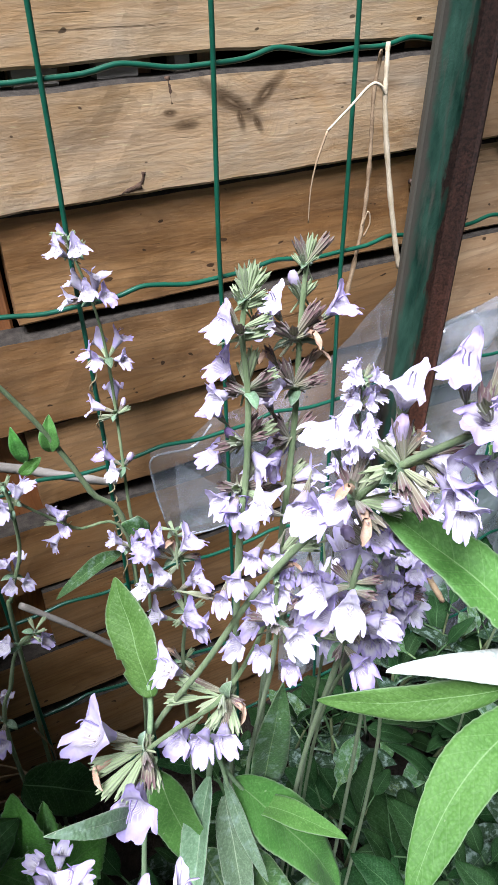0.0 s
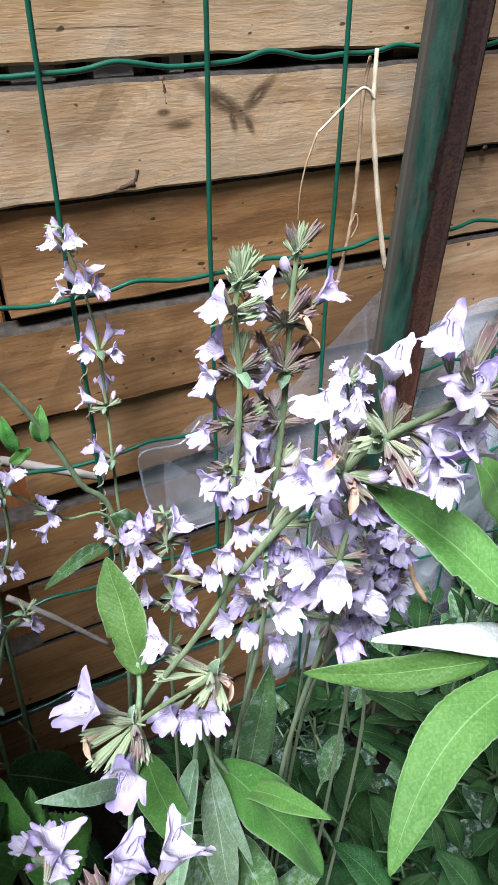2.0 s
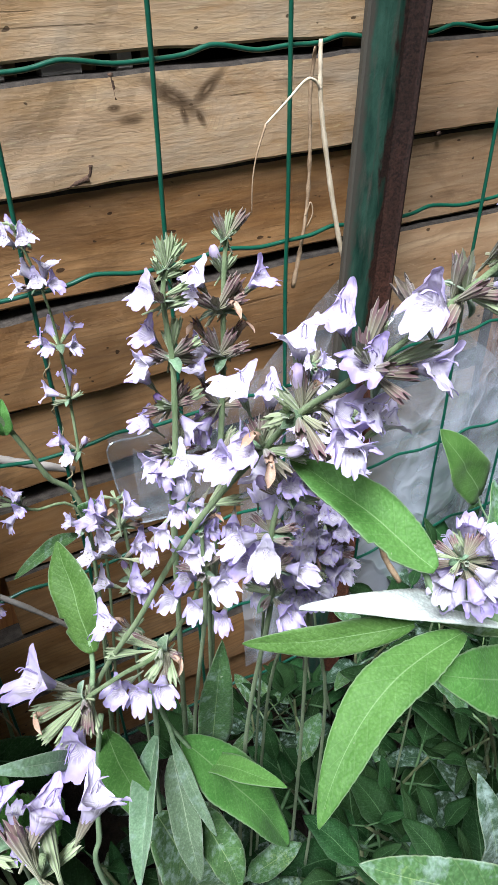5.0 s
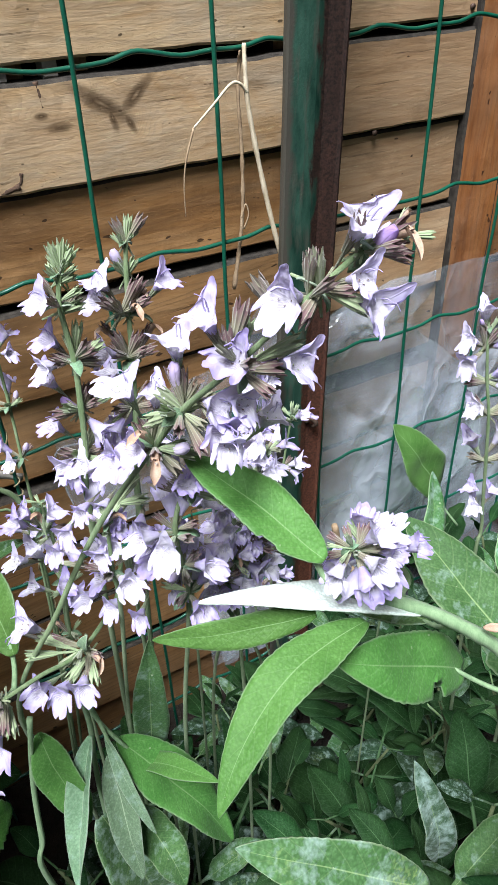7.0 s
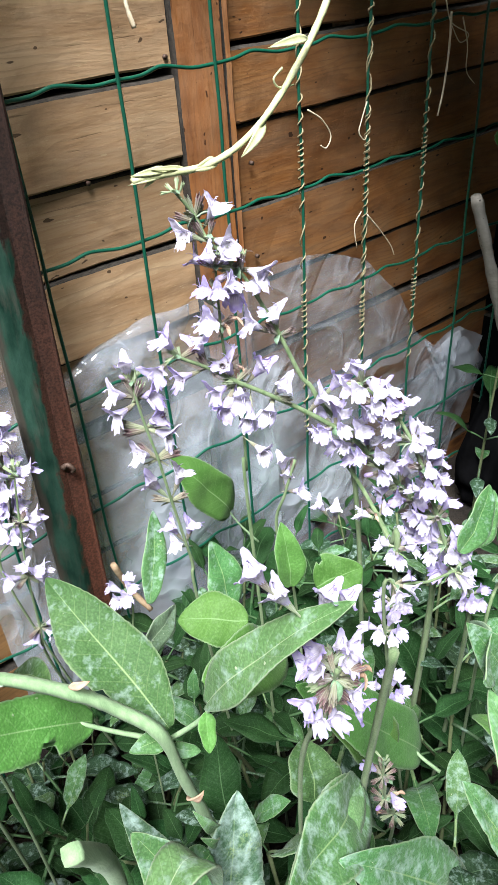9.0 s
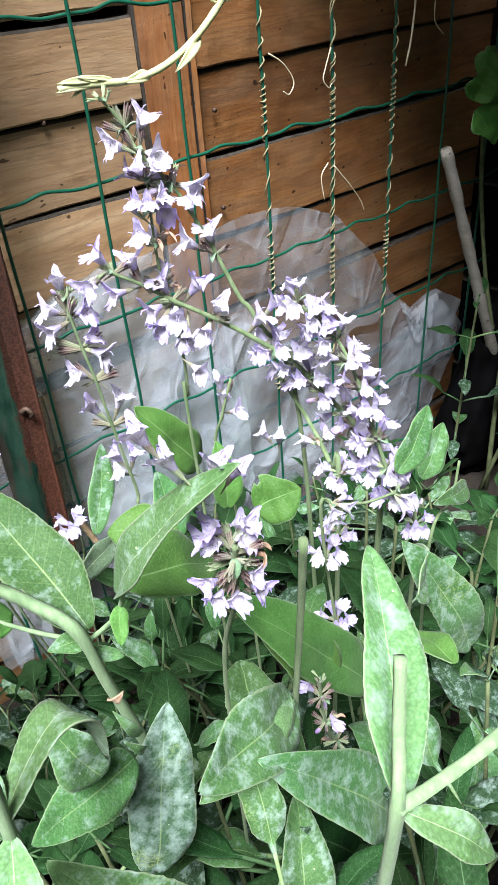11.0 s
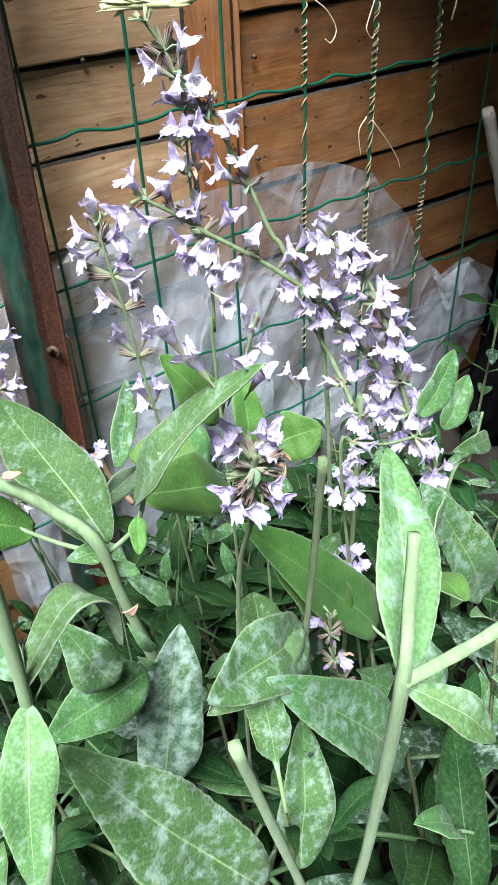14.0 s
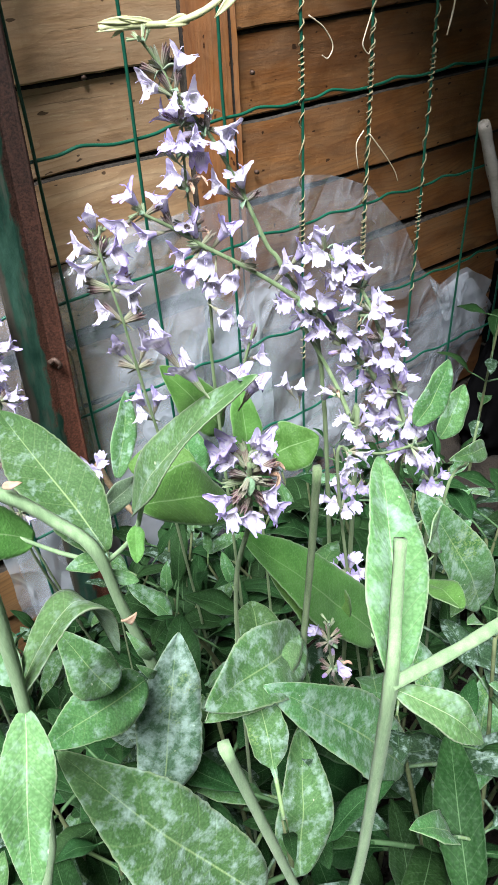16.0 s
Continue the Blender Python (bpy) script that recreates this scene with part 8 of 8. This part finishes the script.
def shoot(seed, height):
    """A leafy sage shoot that bears no flowers."""
    rng = random.Random(seed)
    ob = thing("sage_shoot", "leafy sage shoot, colour darkened for shade, some out of view", "sage plant", "undergrowth shoots")
    bendx, bendy = rng.uniform(-0.04, 0.04), rng.uniform(-0.04, 0.04)
    line = spline([(0, 0, 0), (bendx * 0.3, bendy * 0.3, height * 0.5), (bendx, bendy, height)], 6)
    part("stem", tube("stem", line, 0.0021, 0.0011, STEM_WOODY, 6, 0.08, 0.1, seed, 0.2), ob)
    pairs = 5 if height < 0.35 else 9
    for k in range(pairs):
        f = 0.40 + 0.60 * k / (pairs - 1)
        p, ax = along(line, f)
        turn = 1.57 * (k % 2) + rng.uniform(-0.4, 0.4)
        for s in (0, 1):
            ang = turn + math.pi * s
            droop = rng.uniform(-0.35, 0.5) + 0.5 * (f > 0.9)
            out = Vector((math.cos(ang) * math.cos(droop), math.sin(ang) * math.cos(droop), math.sin(droop)))
            scale = rng.uniform(0.6, 1.3) * (1.0 - 0.35 * (f > 0.9))
            part("leaf", rng.choice(UNDER_LEAVES), ob, frame_from(p + out * STALK * scale, p + out, (0, 0, 1)) @ Matrix.Scale(scale, 4))
    return ob


HEIGHTS = [0.10, 0.13, 0.16, 0.19, 0.22, 0.25, 0.28, 0.31, 0.19, 0.25, 0.42, 0.50]
PROTOS = [(shoot(300 + k, h), h) for k, h in enumerate(HEIGHTS)]
fresh_protos = list(range(len(PROTOS)))
used = set()
placed = 0


def sow(x, y, top):
    """Plants a shoot about as tall as top, a copy where its kind is already in use."""
    global placed
    ranked = sorted(range(len(PROTOS)), key=lambda i: abs(PROTOS[i][1] - top))
    i = ranked[0] if ranked[0] in fresh_protos else ru.choice(ranked[:2])
    ob, h = PROTOS[i]
    s = min(1.35, max(0.7, top / h))
    m = pose(x, y, -0.005, ru.uniform(-8, 8), ru.uniform(-8, 8), ru.uniform(0, 360))
    if i in fresh_protos:
        fresh_protos.remove(i)
        ob.matrix_basis = m @ Matrix.Scale(s, 4)
    else:
        copy_thing(ob, m).scale = (s, s, s)
    placed += 1


for k in range(2500):
    x, y = ru.uniform(-0.12, 0.62), ru.uniform(-0.14, 0.335)
    top = 0.295 - 0.42 * y
    if x < 0.10:
        top -= 1.1 * (0.10 - x) + (0.10 if y > 0.2 else 0)
    if x > 0.40:
        top -= 0.25 * (x - 0.40)
    if 0.08 < x < 0.27 and y > 0.10:
        top -= 0.055
    top *= ru.uniform(0.75, 1.0)
    if top < 0.05 or (y < -0.02 and x < 0.10) or any((x - a) ** 2 + (y - b) ** 2 < 0.032 ** 2 for a, b in used):
        continue
    used.add((x, y))
    sow(x, y, top)
    if placed > 165:
        break
# the bed goes on around the view, added unseen for its shade
for k in range(44):
    a = ru.uniform(0, 6.28)
    x, y = 0.25 + 0.62 * math.cos(a) * ru.uniform(0.85, 1.4), -0.05 + 0.42 * math.sin(a) * ru.uniform(0.9, 1.5)
    if y < 0.33 and not (-0.14 < x < 0.70 and y > -0.16) and x < 0.86:
        sow(x, y, ru.uniform(0.2, 0.32))
# taller sage added out of view, by the netting and front right, to block light
for k in range(120):
    y = ru.uniform(0.09, 0.35)
    sow(-0.078 - 0.22 * y - ru.uniform(0.0, 0.17), y, ru.uniform(0.46, 0.60))
for k in range(28):
    sow(ru.uniform(0.60, 0.84), ru.uniform(-0.32, 0.07), ru.uniform(0.42, 0.56))
for i in list(fresh_protos):
    sow(ru.uniform(-0.34, -0.15), ru.uniform(0.0, 0.3), HEIGHTS[i])
